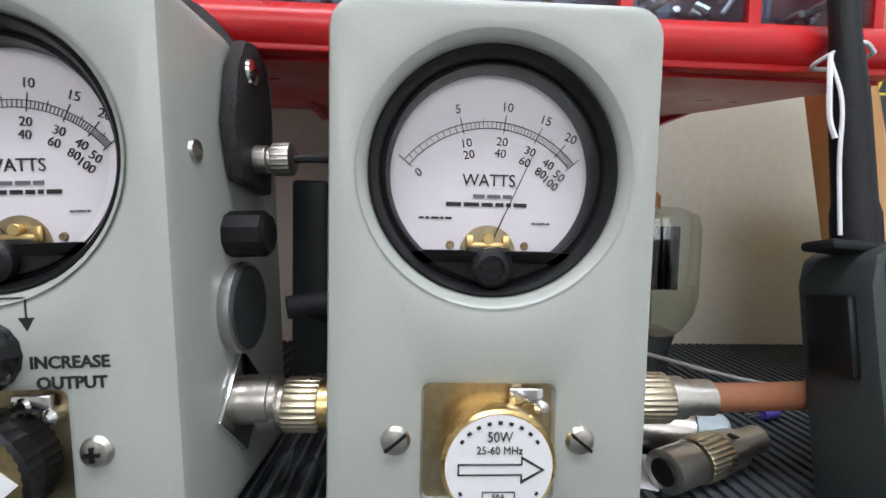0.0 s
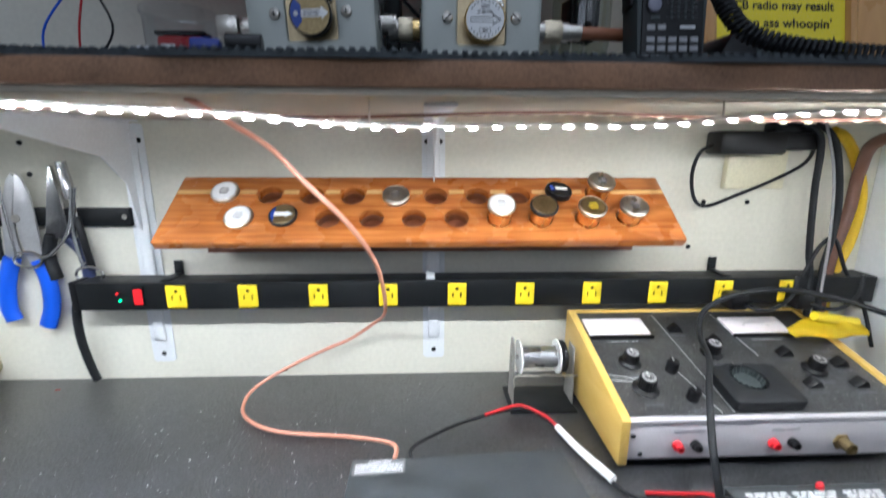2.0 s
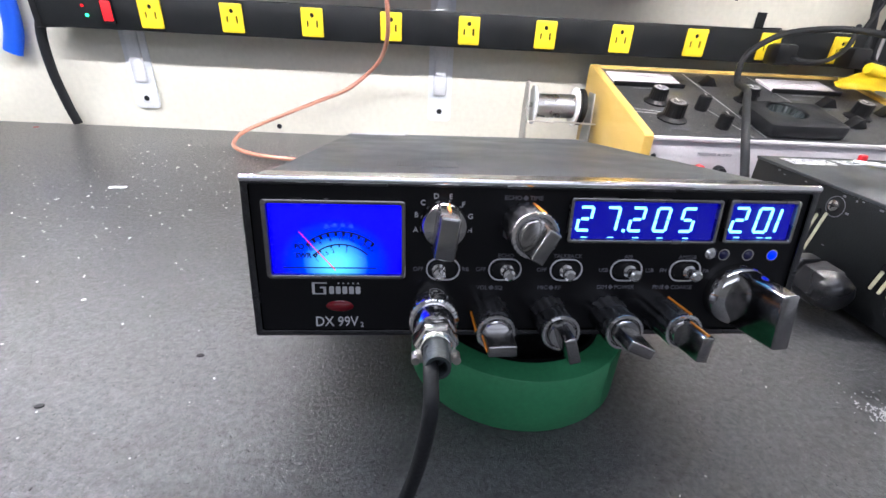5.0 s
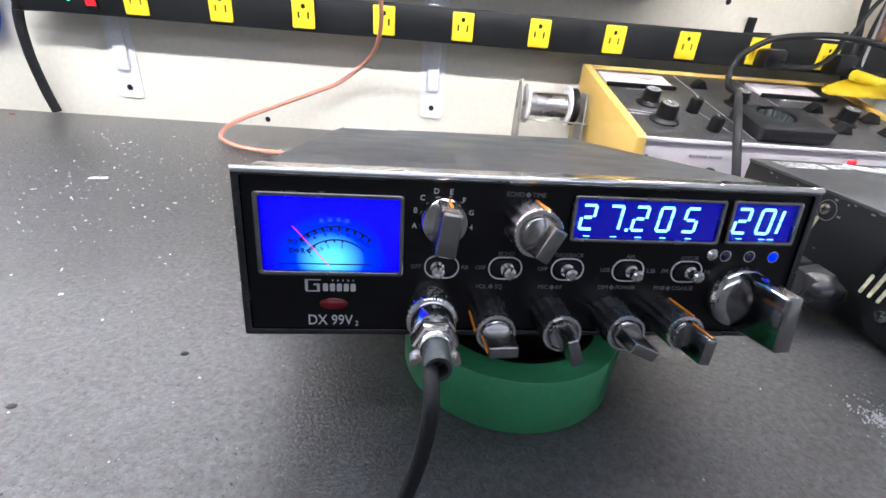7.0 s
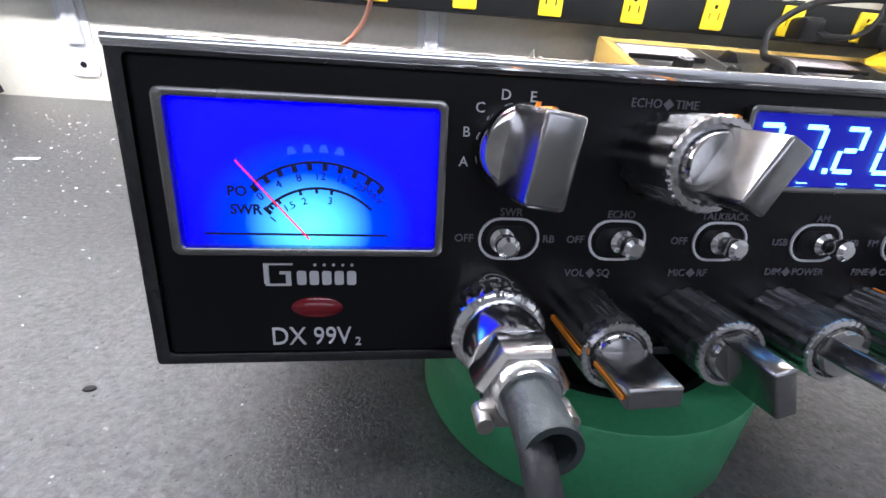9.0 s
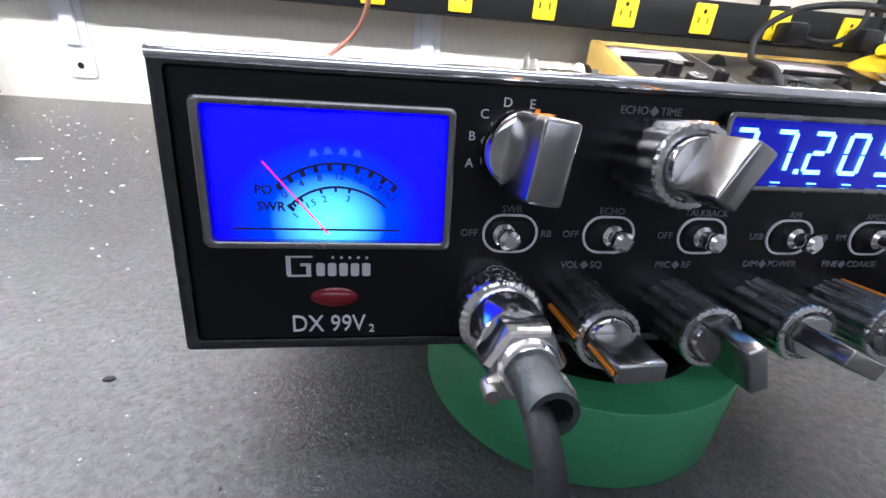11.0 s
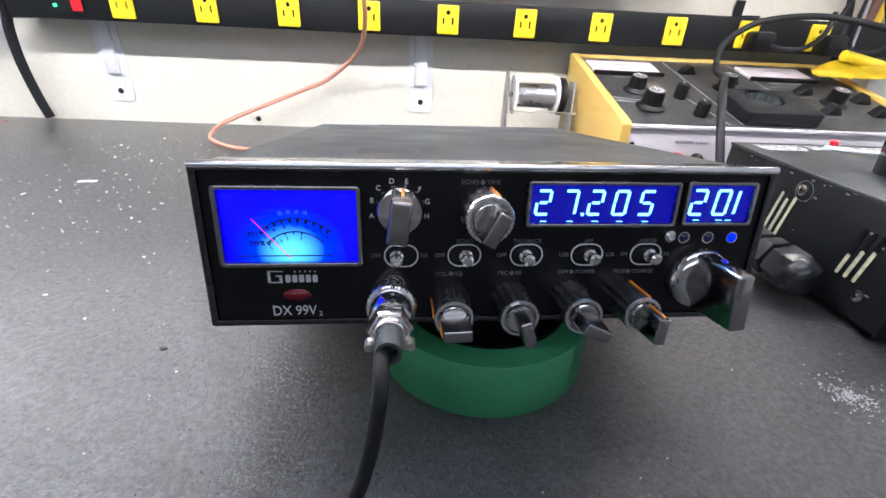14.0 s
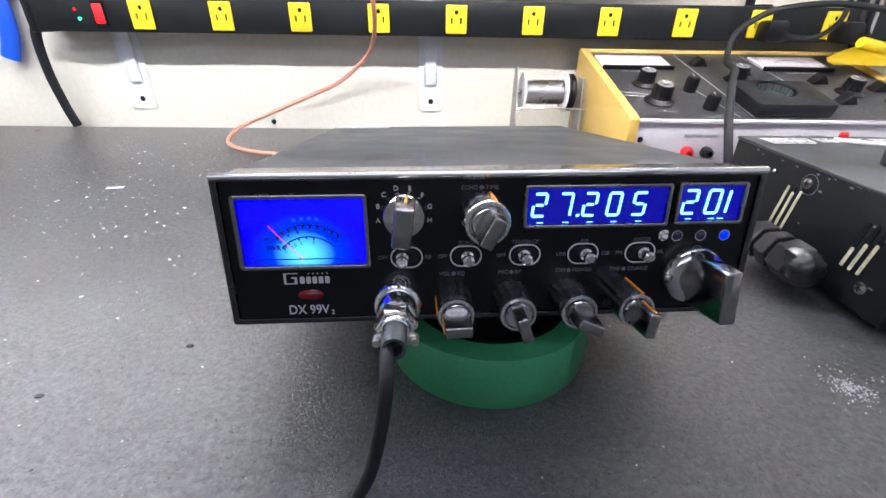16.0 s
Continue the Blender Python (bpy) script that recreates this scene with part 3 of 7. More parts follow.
flip = Matrix(((1, 0, 0, 0), (0, 0, 1, 0), (0, -1, 0, 0), (0, 0, 0, 1)))  # outline x, z -> x, y; thickness downwards
bh = [disc(0.0150, x, v, 20) for x, v in HOLES + FULL]
part("board", prism([(-0.330, 0), (0.307, 0), (0.303, 0.1058), (-0.325, 0.1058)], 0.012, board_m(0, 0) @ flip, bh, 0.0008), CEDAR, rack)
pale_xs = [(-0.325, -0.283), (-0.247, -0.226), (-0.192, -0.173), (-0.139, -0.121), (-0.087, -0.067), (-0.031, -0.015), (0.019, 0.039), (0.073, 0.093), (0.128, 0.194), (0.232, 0.303)]
for a, b in pale_xs:
    part("sapwood_streak", box(b - a, 0.0065, 0.0006, ((a + b) / 2, 0, 0), 0, 1), CEDAR_PALE, rack, "pale sapwood streak", board_m(0, 0.078, 0.0004))
for x, v in HOLES:
    # cups close the holes; the shade inside is put into their darker colour
    part("socket_cup", lathe([(0.0152, -0.0100), (0.0152, -0.0220), (0.0002, -0.0220)], 20, board_m(x, v), 0, 0, False), CEDAR_DARK, rack, "wooden socket coloured dark for the shade in the hole")
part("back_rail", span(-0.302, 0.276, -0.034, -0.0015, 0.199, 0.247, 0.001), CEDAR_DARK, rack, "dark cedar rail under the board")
part("plug_dowel", rod(0.009, 0.0012, 20, board_m(-0.291, 0.028, -0.0002)), CEDAR, rack)
part("front_lip", prism([(-0.330, 0.0), (0.307, 0.0), (0.307, 0.003), (-0.330, 0.003)], 0.0125, board_m(0, -0.003, 0.0002) @ flip, (), 0.001), CEDAR, rack)
NAVY = material("navy_print", (0.015, 0.05, 0.30), 0.4)
SLUG_FACE = [(LABEL, "silver_ring", 0.004), (LABEL, "plain", 0.004), (BRASS_DULL, "arrow", 0.0045), (NICKEL, "plain", 0.004), (LABEL, "print", 0.026), (BRASS_DULL, "dark", 0.024), (BRASS_DULL, "yellow", 0.024), (NICKEL, "plain", 0.022), (NICKEL, "plain", 0.024)]
for (x, v), (fmat, style, h) in zip(FULL, SLUG_FACE):
    label = {"arrow": "black rimmed wattmeter element with a white arrow in the rack", "print": "brass wattmeter element with a white printed face in the rack", "dark": "brass wattmeter element with a dark face in the rack", "yellow": "brass wattmeter element with a yellow printed face in the rack"}.get(style, "round plug-in wattmeter element with a pale metal face in the rack")
    s = thing("wattmeter_element", board_m(x, v), label, "wattmeter element", "elements in the rack")
    part("barrel", rod(0.0138, h + 0.014, 28, move(0, 0, -0.016)), BRASS, s)
    cap_mat = BLACK if style in ("arrow", "dark") else NICKEL
    part("cap", lathe([(0.0168, h - 0.004), (0.0172, h - 0.003), (0.0172, h), (0.016, h + 0.0008), (0.0150, h + 0.0004)], 40, ID, 40, 0.02), cap_mat, s)
    part("face", rod(0.0150, 0.0012, 32, move(0, 0, h)), fmat, s)
    if style == "arrow":
        part("arrow", prism([(-0.010, -0.003), (0.004, -0.003), (0.004, -0.005), (0.012, 0), (0.004, 0.005), (0.004, 0.003), (-0.010, 0.003)], 0.0003, move(0, 0, h + 0.0015) @ flip), LABEL, s, "white arrow")
        part("blue_band", prism(disc(0.0145, 0, 0, 10, 130, 230), 0.0003, move(0, 0, h + 0.0014) @ flip), NAVY, s)
    if style in ("print", "yellow", "silver_ring", "plain"):
        ink = YELLOW if style == "yellow" else INK
        for k in range(3):
            part("print_line", box(0.012 - 0.003 * abs(k - 1), 0.0016, 0.0003, (0, 0.004 - 0.004 * k, h + 0.0014)), PRINT_DIM if style == "plain" else ink, s)
loose = thing("wattmeter_element", board_m(0.160, 0.072, 0.003) @ pose(0, 0, 0, -9, 6, 0), "black rimmed wattmeter element lying on its side on the rack", "wattmeter element", "elements in the rack")
part("cap", lathe([(0.0162, 0), (0.017, 0.001), (0.017, 0.007), (0.016, 0.008)], 40, ID, 40, 0.03), BLACK, loose)
part("face", rod(0.0148, 0.0012, 32, move(0, 0, 0.0078)), BLACK_GLOSS, loose)
part("arrow", box(0.016, 0.006, 0.0003, (0.002, 0, 0.0092)), LABEL, loose)
part("blue_band", box(0.005, 0.010, 0.0003, (-0.010, 0, 0.0092)), NAVY, loose)


# ---------- radio on the tape roll ----------
roll = thing("tape_roll", move(0.0290, -0.4660, 0), "roll of green masking tape lying flat under the radio", "tape roll")
part("tape", lathe([(0.0375, 0), (0.0478, 0.0), (0.0482, 0.0006), (0.0482, 0.0256), (0.0478, 0.0262), (0.0375, 0.0262)], 96, ID, 0, 0, False), GREEN, roll)
# core is black to stand for the shade in the roll under the radio
part("core", lathe([(0.0355, 0.0), (0.0374, 0.0), (0.0374, 0.0260), (0.0355, 0.0260), (0.0355, 0.0)], 48, ID, 0, 0, False), BLACK, roll, "core coloured black for the shade inside the roll")
bm = bmesh.new()
loose_end = []
for i in range(9):
    a = radians(-48 + 6 * i)
    rr = 0.0484 + 0.0030 * (max(0, i - 3) / 5) ** 2
    loose_end.append((bm.verts.new((rr * math.cos(a), rr * math.sin(a), 0.0004)), bm.verts.new((rr * math.cos(a), rr * math.sin(a), 0.0260))))
for a, b in zip(loose_end, loose_end[1:]):
    bm.faces.new((a[0], b[0], b[1], a[1]))
bmesh.ops.solidify(bm, geom=bm.faces[:], thickness=0.00015)
part("loose_end", bm, GREEN_PALE, roll, "paler lifted end of the tape")

RADIO = Matrix.Translation((-0.0736, -0.4998, 0.0956)) @ pose(0, 0, 0, -8.4, -0.45, 1.93)
radio = thing("cb_radio", RADIO, "black transceiver with chrome knobs and lit blue displays propped on tape", "radio")
W, H = 0.1965, 0.0557
FACE_BLACK = material("black_anodised_face", (0.004, 0.004, 0.005), 0.28, 0, 0.2, 1500, 0.05, spec=0.25)
TOP_BLACK = material("worn_black_steel", (0.030, 0.034, 0.038), 0.36, 0, 0.6, 700, 0.25, 30)
part("top_cover", span(0.0015, W - 0.0015, 0.020, 0.235, -0.0545, -0.0003, 0.0012), TOP_BLACK, radio, "scuffed black steel case")
part("front_band", span(0.0008, W - 0.0008, 0.0016, 0.0205, -0.0552, 0.0, 0.0006), BAND_BLACK, radio, "polished dark band behind the front rim")
part("chrome_rim", prism(rrect(W + 0.0014, H + 0.0012, 0.0008, W / 2, -H / 2, 2), 0.0022, ID, [rrect(W - 0.0036, H - 0.003, 0.0008, W / 2, -H / 2, 2)], 0.0003), RIM_BLACK, radio, "thin dark chrome rim")
part("top_bead", hose([(-0.0006, 0.0008, 0.0003), (W / 2, 0.0008, 0.0003), (W + 0.0006, 0.0008, 0.0003)], 0.0013, 20, 2), BEAD, radio, "chrome bead along the top edge")
part("front_panel", prism(rrect(W - 0.0036, H - 0.003, 0.0008, W / 2, -H / 2, 2), 0.002, move(0, 0.0011, 0)), FACE_BLACK, radio)

# meter window of the radio
MM = 0.001


def backlit(name, at, deep, bright, strength, radius):
    """A backlit blue panel with the lamp's hot spot where the bulb sits behind it."""
    m = bpy.data.materials.new(name)
    N, L = nodes_of(m)
    p = N["Principled BSDF"]
    tc, mp, ln, rp = N.new("ShaderNodeTexCoord"), N.new("ShaderNodeMapping"), N.new("ShaderNodeVectorMath"), N.new("ShaderNodeValToRGB")
    mp.inputs["Location"].default_value = (-at[0] / radius[0], 0, -at[1] / radius[1])
    mp.inputs["Scale"].default_value = (1 / radius[0], 0, 1 / radius[1])
    ln.operation = "LENGTH"
    L.new(tc.outputs["Object"], mp.inputs[0])
    L.new(mp.outputs[0], ln.inputs[0])
    L.new(ln.outputs["Value"], rp.inputs[0])
    e = rp.color_ramp.elements
    e[0].color, e[1].color = (*bright, 1), (*deep, 1)
    e[0].position, e[1].position = 0.0, 1.0
    mid = rp.color_ramp.elements.new(0.6)
    mid.color = (0.0, 0.03, 0.9, 1)
    p.inputs["Base Color"].default_value = (0.0, 0.0, 0.05, 1)
    L.new(rp.outputs[0], p.inputs["Emission Color"])
    p.inputs["Emission Strength"].default_value = strength
    return m


METER_BLUE = backlit("backlit_meter_panel", (0.0285, -0.0285), (0.004, 0.0, 0.66), (0.16, 0.90, 1.0), 1.2, (0.019, 0.016))
part("meter_frame", prism(rrect(0.0472, 0.0279, 0.0016, 0.0290, -0.0199), 0.0024, move(0, -0.0012, 0), [rrect(0.0438, 0.0248, 0.0008, 0.0291, -0.0199)], 0.0005), FRAME_CHROME, radio, "chrome meter frame")
dial = part("meter_dial", prism(rrect(0.0445, 0.0255, 0.0008, 0.0291, -0.0199), 0.0004, move(0, 0.0007, 0)), METER_BLUE, radio, "backlit blue meter dial")
INK_BLUE = material("dark_meter_ink", (0.005, 0.008, 0.05), 0.5)
FLAG_BLUE = glow("pale_blue_flag", (0.02, 0.06, 0.80), 1.0)
CX, CZ = 0.0304, -0.0345
for r, a0, a1, w in ((0.0173, 49, 131, 0.00022), (0.0128, 45, 137, 0.00022)):
    part("scale_arc", prism([(CX + (r + s * w) * math.cos(radians(a)), CZ + (r + s * w) * math.sin(radians(a))) for s, seq in ((1, range(a0, a1 + 1, 4)), (-1, range(a1, a0 - 1, -4))) for a in seq], 0.0001, move(0, 0.0005, 0)), INK_BLUE, dial)
for i, a in enumerate(range(131, 48, -9)):
    r = 0.0166
    part("scale_mark", box(0.0009, 0.0001, 0.0014, (0, 0, 0)), INK_BLUE, dial, "", move(CX + r * math.cos(radians(a)), 0.0005, CZ + r * math.sin(radians(a))) @ Matrix.Rotation(radians(90 - a), 4, "Y"))
for i, a in enumerate((136, 132, 128, 124, 105, 92, 80)):
    r = 0.0124
    part("scale_mark", box(0.0005 if i else 0.0007, 0.0001, 0.0010 if i else 0.0016, (0, 0, 0)), INK_BLUE, dial, "", move(CX + r * math.cos(radians(a)), 0.0005, CZ + r * math.sin(radians(a))) @ Matrix.Rotation(radians(90 - a), 4, "Y"))
for i, a in enumerate((103, 95, 87, 79)):
    part("scale_flag", prism([(-0.0009, 0), (0.0009, 0), (0.0004, 0.0013), (-0.0004, 0.0013)], 0.0001, move(CX + 0.0190 * math.cos(radians(a)), 0.0005, CZ + 0.0190 * math.sin(radians(a))) @ Matrix.Rotation(radians(90 - a), 4, "Y")), FLAG_BLUE, dial, "pale blue flag")
for words, a in (("0", 132), ("4", 117), ("8", 103), ("12", 89), ("16", 75), ("20", 62), ("MAX", 51)):
    lettering(words, 0.0020, INK_BLUE, dial, (CX + 0.0149 * math.cos(radians(a)), 0.0005, CZ + 0.0149 * math.sin(radians(a))), turn=a - 90)
for words, a in (("1", 139), ("1.5", 119), ("2", 104), ("3", 80)):
    lettering(words, 0.0018, INK_BLUE, dial, (CX + 0.0107 * math.cos(radians(a)), 0.0005, CZ + 0.0107 * math.sin(radians(a))), turn=a - 90)
lettering("PO", 0.0025, INK_BLUE, dial, (0.0166, 0.0005, -0.0226), bold=0.00006)
lettering("SWR", 0.0025, INK_BLUE, dial, (0.0178, 0.0005, -0.0258), bold=0.00006)
part("dial_rule", box(0.032, 0.0001, 0.0004, (0.0265, 0.0005, -0.0302)), INK_BLUE, dial)
NEEDLE = glow("red_lit_needle", (1.0, 0.02, 0.10), 0.9)
part("needle", hose([(0.0284, 0.0002, -0.0310), (0.0168, 0.0002, -0.0172)], 0.00016, 5, 1, False), NEEDLE, dial, "thin red needle")
part("meter_window", prism(rrect(0.0440, 0.0250, 0.0008, 0.0291, -0.0199), 0.0002, move(0, -0.0004, 0)), PANE, radio).visible_shadow = False

# digits
SEG = {"0": "abcdef", "1": "bc", "2": "abdeg", "3": "abcdg", "4": "bcfg", "5": "acdfg", "7": "abc", "9": "abcdfg"}


def seven(parent, ch, x, z, w, h, mat, y, t=0.0009, slant=0.11):
    """Lit bars of a seven-bar figure, top left at x, z."""
    g = 0.0002
    place = {"a": ((w - 2 * g, t), (w / 2, 0)), "d": ((w - 2 * g, t), (w / 2, -h)), "g": ((w - 2 * t, t), (w / 2, -h / 2)),
             "f": ((t, h / 2 - 2 * g), (0, -h / 4)), "b": ((t, h / 2 - 2 * g), (w, -h / 4)), "e": ((t, h / 2 - 2 * g), (0, -3 * h / 4)), "c": ((t, h / 2 - 2 * g), (w, -3 * h / 4))}
    bits = []
    for s in SEG[ch]:
        (sx, sz), (px, pz) = place[s]
        bits.append(box(sx, 0.0002, sz, (px, 0, pz)))
    sh = Matrix(((1, 0, slant, 0), (0, 1, 0, 0), (0, 0, 1, 0), (0, 0, 0, 1)))
    for bmx in bits:
        bmx.transform(move(x, y, z) @ sh)
    return part("digit", bits, mat, parent)


def lit_window(x0, x1, z0, z1, figures, w, h, ztop):
    part("display_frame", prism(rrect(x1 - x0, z0 - z1, 0.0012, (x0 + x1) / 2, (z0 + z1) / 2), 0.002, move(0, -0.0010, 0), [rrect(x1 - x0 - 0.0026, z0 - z1 - 0.0026, 0.0006, (x0 + x1) / 2, (z0 + z1) / 2)], 0.0004), FRAME_CHROME, radio, "dark chrome display frame")
    d = part("display", prism(rrect(x1 - x0 - 0.002, z0 - z1 - 0.002, 0.0006, (x0 + x1) / 2, (z0 + z1) / 2), 0.0004, move(0, 0.0007, 0)), BLUE_BACK, radio, "deep blue lit display")
    for ch, x in figures:
        seven(d, ch, x, ztop, w, h, BLUE_GLOW, 0.0004)
        part("underline", box(0.0022, 0.0002, 0.00022, (x + 0.0022, 0.0004, z1 + 0.0019)), BLUE_GLOW, d)
    part("display_window", prism(rrect(x1 - x0 - 0.0024, z0 - z1 - 0.0024, 0.0006, (x0 + x1) / 2, (z0 + z1) / 2), 0.0002, move(0, -0.0003, 0)), PANE, radio).visible_shadow = False
    return d


freq = lit_window(0.1082, 0.1624, -0.0038, -0.0199, [("2", 0.1124), ("7", 0.1219), ("2", 0.1310), ("0", 0.1400), ("5", 0.1494)], 0.0044, 0.0082, -0.0073)
part("decimal_point", box(0.0010, 0.0002, 0.0010, (0.1284, 0.0004, -0.0155)), BLUE_GLOW, freq)
lit_window(0.1646, 0.1908, -0.0036, -0.0194, [("2", 0.1684), ("0", 0.1772), ("1", 0.1806)], 0.0046, 0.0086, -0.0068)

# logo, lamp, model name
LOGO = [(0.0200, -0.0362, 0.0050, 0.0009), (0.0200, -0.0403, 0.0046, 0.0009), (0.0198, -0.0362, 0.0009, 0.0046), (0.0237, -0.0382, 0.0009, 0.0026), (0.0226, -0.0380, 0.0020, 0.0007)]
for x, z, w, h in LOGO:
    part("logo_stroke", span(x, x + w, -0.0002, 0.0002, min(z, z - h + 0.0009), max(z, z - h + 0.0009) + 0.0003), PRINT, radio, "", move(0, 0.0009, 0))
for i in range(5):
    x = 0.0256 + i * 0.0023
    part("logo_stroke", prism(rrect(0.0017, 0.0028, 0.0005, x + 0.0009, -0.0388), 0.0002, move(0, 0.0009, 0)), PRINT, radio)
    part("logo_dot", rod(0.0003, 0.0002, 8, move(0.0290 + i * 0.0017, 0.0011, -0.0362) @ FRONT), PRINT, radio)
part("transmit_lamp", lathe([(0.0001, 0.0012), (0.0022, 0.0010), (0.0040, 0.0005), (0.0046, 0)], 28, move(0.0291, 0.0011, -0.0450) @ FRONT @ Matrix.Diagonal((1.05, 0.48, 1, 1))), LENS_RED, radio, "unlit dark red lamp lens")
lettering("DX 99V", 0.0054, PRINT, radio, (0.0278, 0.0009, -0.0512), width=0.0150)
lettering("2", 0.0026, PRINT, radio, (0.0368, 0.0009, -0.0524))

# slide switches
for x, side in ((0.0656, -1), (0.0877, 0.3), (0.1100, -0.3), (0.1323, 0.5), (0.1545, 0.6)):
    sw = part("slide_switch", prism(rrect(0.0120, 0.0084, 0.0041, x, -0.0306), 0.0004, move(0, 0.0007, 0), [rrect(0.0111, 0.0075, 0.0037, x, -0.0306)]), PRINT, radio, "oval slide switch")
    part("switch_slot", prism(rrect(0.0088, 0.0050, 0.0024, x, -0.0306), 0.0004, move(0, 0.0009, 0)), BLACK, sw)
    part("switch_lever", [lathe([(0.0024, 0), (0.0024, 0.0015), (0.0016, 0.0022), (0.0016, 0.0034), (0.0021, 0.0044), (0.0021, 0.0060), (0.0013, 0.0066)], 20, move(x + side * 0.0016, 0.0011, -0.0306) @ FRONT)], CHROME, sw)
for words, x, z in (("OFF", 0.0568, -0.0306), ("RB", 0.0735, -0.0306), ("OFF", 0.0790, -0.0306), ("OFF", 0.1010, -0.0306), ("USB", 0.1238, -0.0306), ("LSB", 0.1410, -0.0306), ("AM", 0.1323, -0.0254), ("ECHO", 0.0877, -0.0254), ("SWR", 0.0656, -0.0254), ("TALKBACK", 0.1100, -0.0254), ("FM", 0.1462, -0.0306), ("PA", 0.1625, -0.0306), ("AM/SSB", 0.1545, -0.0254)):
    lettering(words, 0.0021, PRINT_DIM, radio, (x, 0.0009, z))
for left, right, x, z in (("ECHO", "TIME", 0.0930, -0.0047), ("VOL", "SQ", 0.0832, -0.0376), ("MIC", "RF", 0.1052, -0.0375), ("DIM", "POWER", 0.1274, -0.0372), ("FINE", "COARSE", 0.1490, -0.0372)):
    lettering(left, 0.0022, PRINT_DIM, radio, (x - 0.0013, 0.0009, z), align="RIGHT")
    lettering(right, 0.0022, PRINT_DIM, radio, (x + 0.0013, 0.0009, z), align="LEFT")
    part("print_diamond", prism([(x - 0.0010, z), (x, z - 0.0010), (x + 0.0010, z), (x, z + 0.0010)], 0.0002, move(0, 0.0009, 0)), PRINT_DIM, radio)
for words, (x, z) in zip("ABCDEFGH", ((55.8, -16.3), (56.0, -11.1), (58.2, -6.9), (62.6, -4.6), (67.5, -4.7), (71.8, -7.3), (74.4, -11.4), (74.3, -16.4))):
    lettering(words, 0.0025, PRINT, radio, (x * MM, 0.0009, z * MM))
part("dimmer_button", lathe([(0.0022, 0), (0.0022, 0.0012), (0.0012, 0.0020)], 18, move(0.1622, 0.0011, -0.0236) @ FRONT), CHROME, radio)
for x, m in ((0.1678, SMOKE), (0.1770, SMOKE), (0.1863, BLUE_LED)):
    part("indicator_lamp", lathe([(0.0017, 0), (0.0017, 0.0006), (0.0008, 0.0012)], 16, move(x, 0.0011, -0.0242) @ FRONT), m, radio)
    part("lamp_ring", lathe([(0.0018, 0), (0.0022, 0), (0.0022, 0.0004), (0.0018, 0.0004), (0.0018, 0)], 18, move(x, 0.0011, -0.0242) @ FRONT, 0, 0, False), DARK_CHROME, radio)


def grip(length, width, high, z0, taper=0.7):
    """The flat finger grip of a knob, along z, wedge shaped."""
    bm = box(width, high, length, (0, 0, z0 + length / 2), 0)
    for v in bm.verts:
        if v.co.z > z0 + length / 2:
            v.co.x *= taper
            v.co.y *= 0.92
    bmesh.ops.bevel(bm, geom=bm.edges[:], offset=width * 0.12, segments=3, affect="EDGES", profile=0.5)
    return bm


def bar_knob(x, z, r, turn, length, width):
    """A chrome knob with one broad flat grip across its face."""
    k = part("selector_knob", [lathe([(r, 0), (r, 0.0035), (r * 0.97, 0.0052), (r * 0.86, 0.0066), (r * 0.78, 0.0068)], 48)], MIRROR, radio, "chrome selector knob", move(x, 0.0010, z) @ FRONT @ Matrix.Rotation(radians(turn), 4, "Z"))
    part("grip", [grip(length, width, r * 1.80, 0.0040, 0.86)], GRIP_METAL, k, "satin metal finger grip")
    part("pointer_line", box(0.0008, 0.0018, 0.0003, (0, r * 0.90, 0.0066)), ORANGE, k)
    part("pointer_edge", box(0.0008, 0.0003, length * 0.55, (0, r * 0.895, 0.0045 + length * 0.32)), ORANGE, k)
    return k


def stacked_knob(x, z, r, h, turn, ring_turn, mat, inner=SMOKED, marked=False):
    """A fluted outer ring with a smaller gripped knob in front of it."""
    k = part("outer_knob", [lathe([(r * 1.03, 0), (r * 1.03, 0.0006), (r * 1.0, 0.0014), (r * 0.97, h - 0.0012), (r * 0.97, h - 0.0010)], 168, ID, 14, 0.075)], mat, radio, "fluted black chrome outer ring", move(x, 0.0010, z) @ FRONT @ Matrix.Rotation(radians(ring_turn), 4, "Z"))
    part("rim", [lathe([(r * 0.97, h - 0.0011), (r * 0.985, h - 0.0006), (r * 0.95, h), (r * 0.82, h + 0.0001), (r * 0.76, h - 0.0012), (r * 0.74, h - 0.0030)], 168, ID, 28, 0.030, False)], CHROME, k, "bright scalloped rim")
    if ring_turn < 120:
        part("pointer_edge", box(0.0009, 0.0005, h * 0.92, (0, r * 0.985, h * 0.49)), ORANGE, k)
    i = part("inner_knob", [lathe([(r * 0.70, h - 0.0030), (r * 0.70, h + 0.0004), (r * 0.64, h + 0.0014), (r * 0.30, h + 0.0016)], 40)], inner, k, "polished inner knob", Matrix.Rotation(radians(turn - ring_turn), 4, "Z"))
    part("grip", [grip(0.0118, r * 0.60, r * 1.42, h, 0.90)], GRIP_METAL, i, "satin metal finger grip")
    if marked:
        part("pointer_edge", box(0.0007, 0.0004, 0.0095, (0, r * 0.712, h + 0.0062)), ORANGE, i)


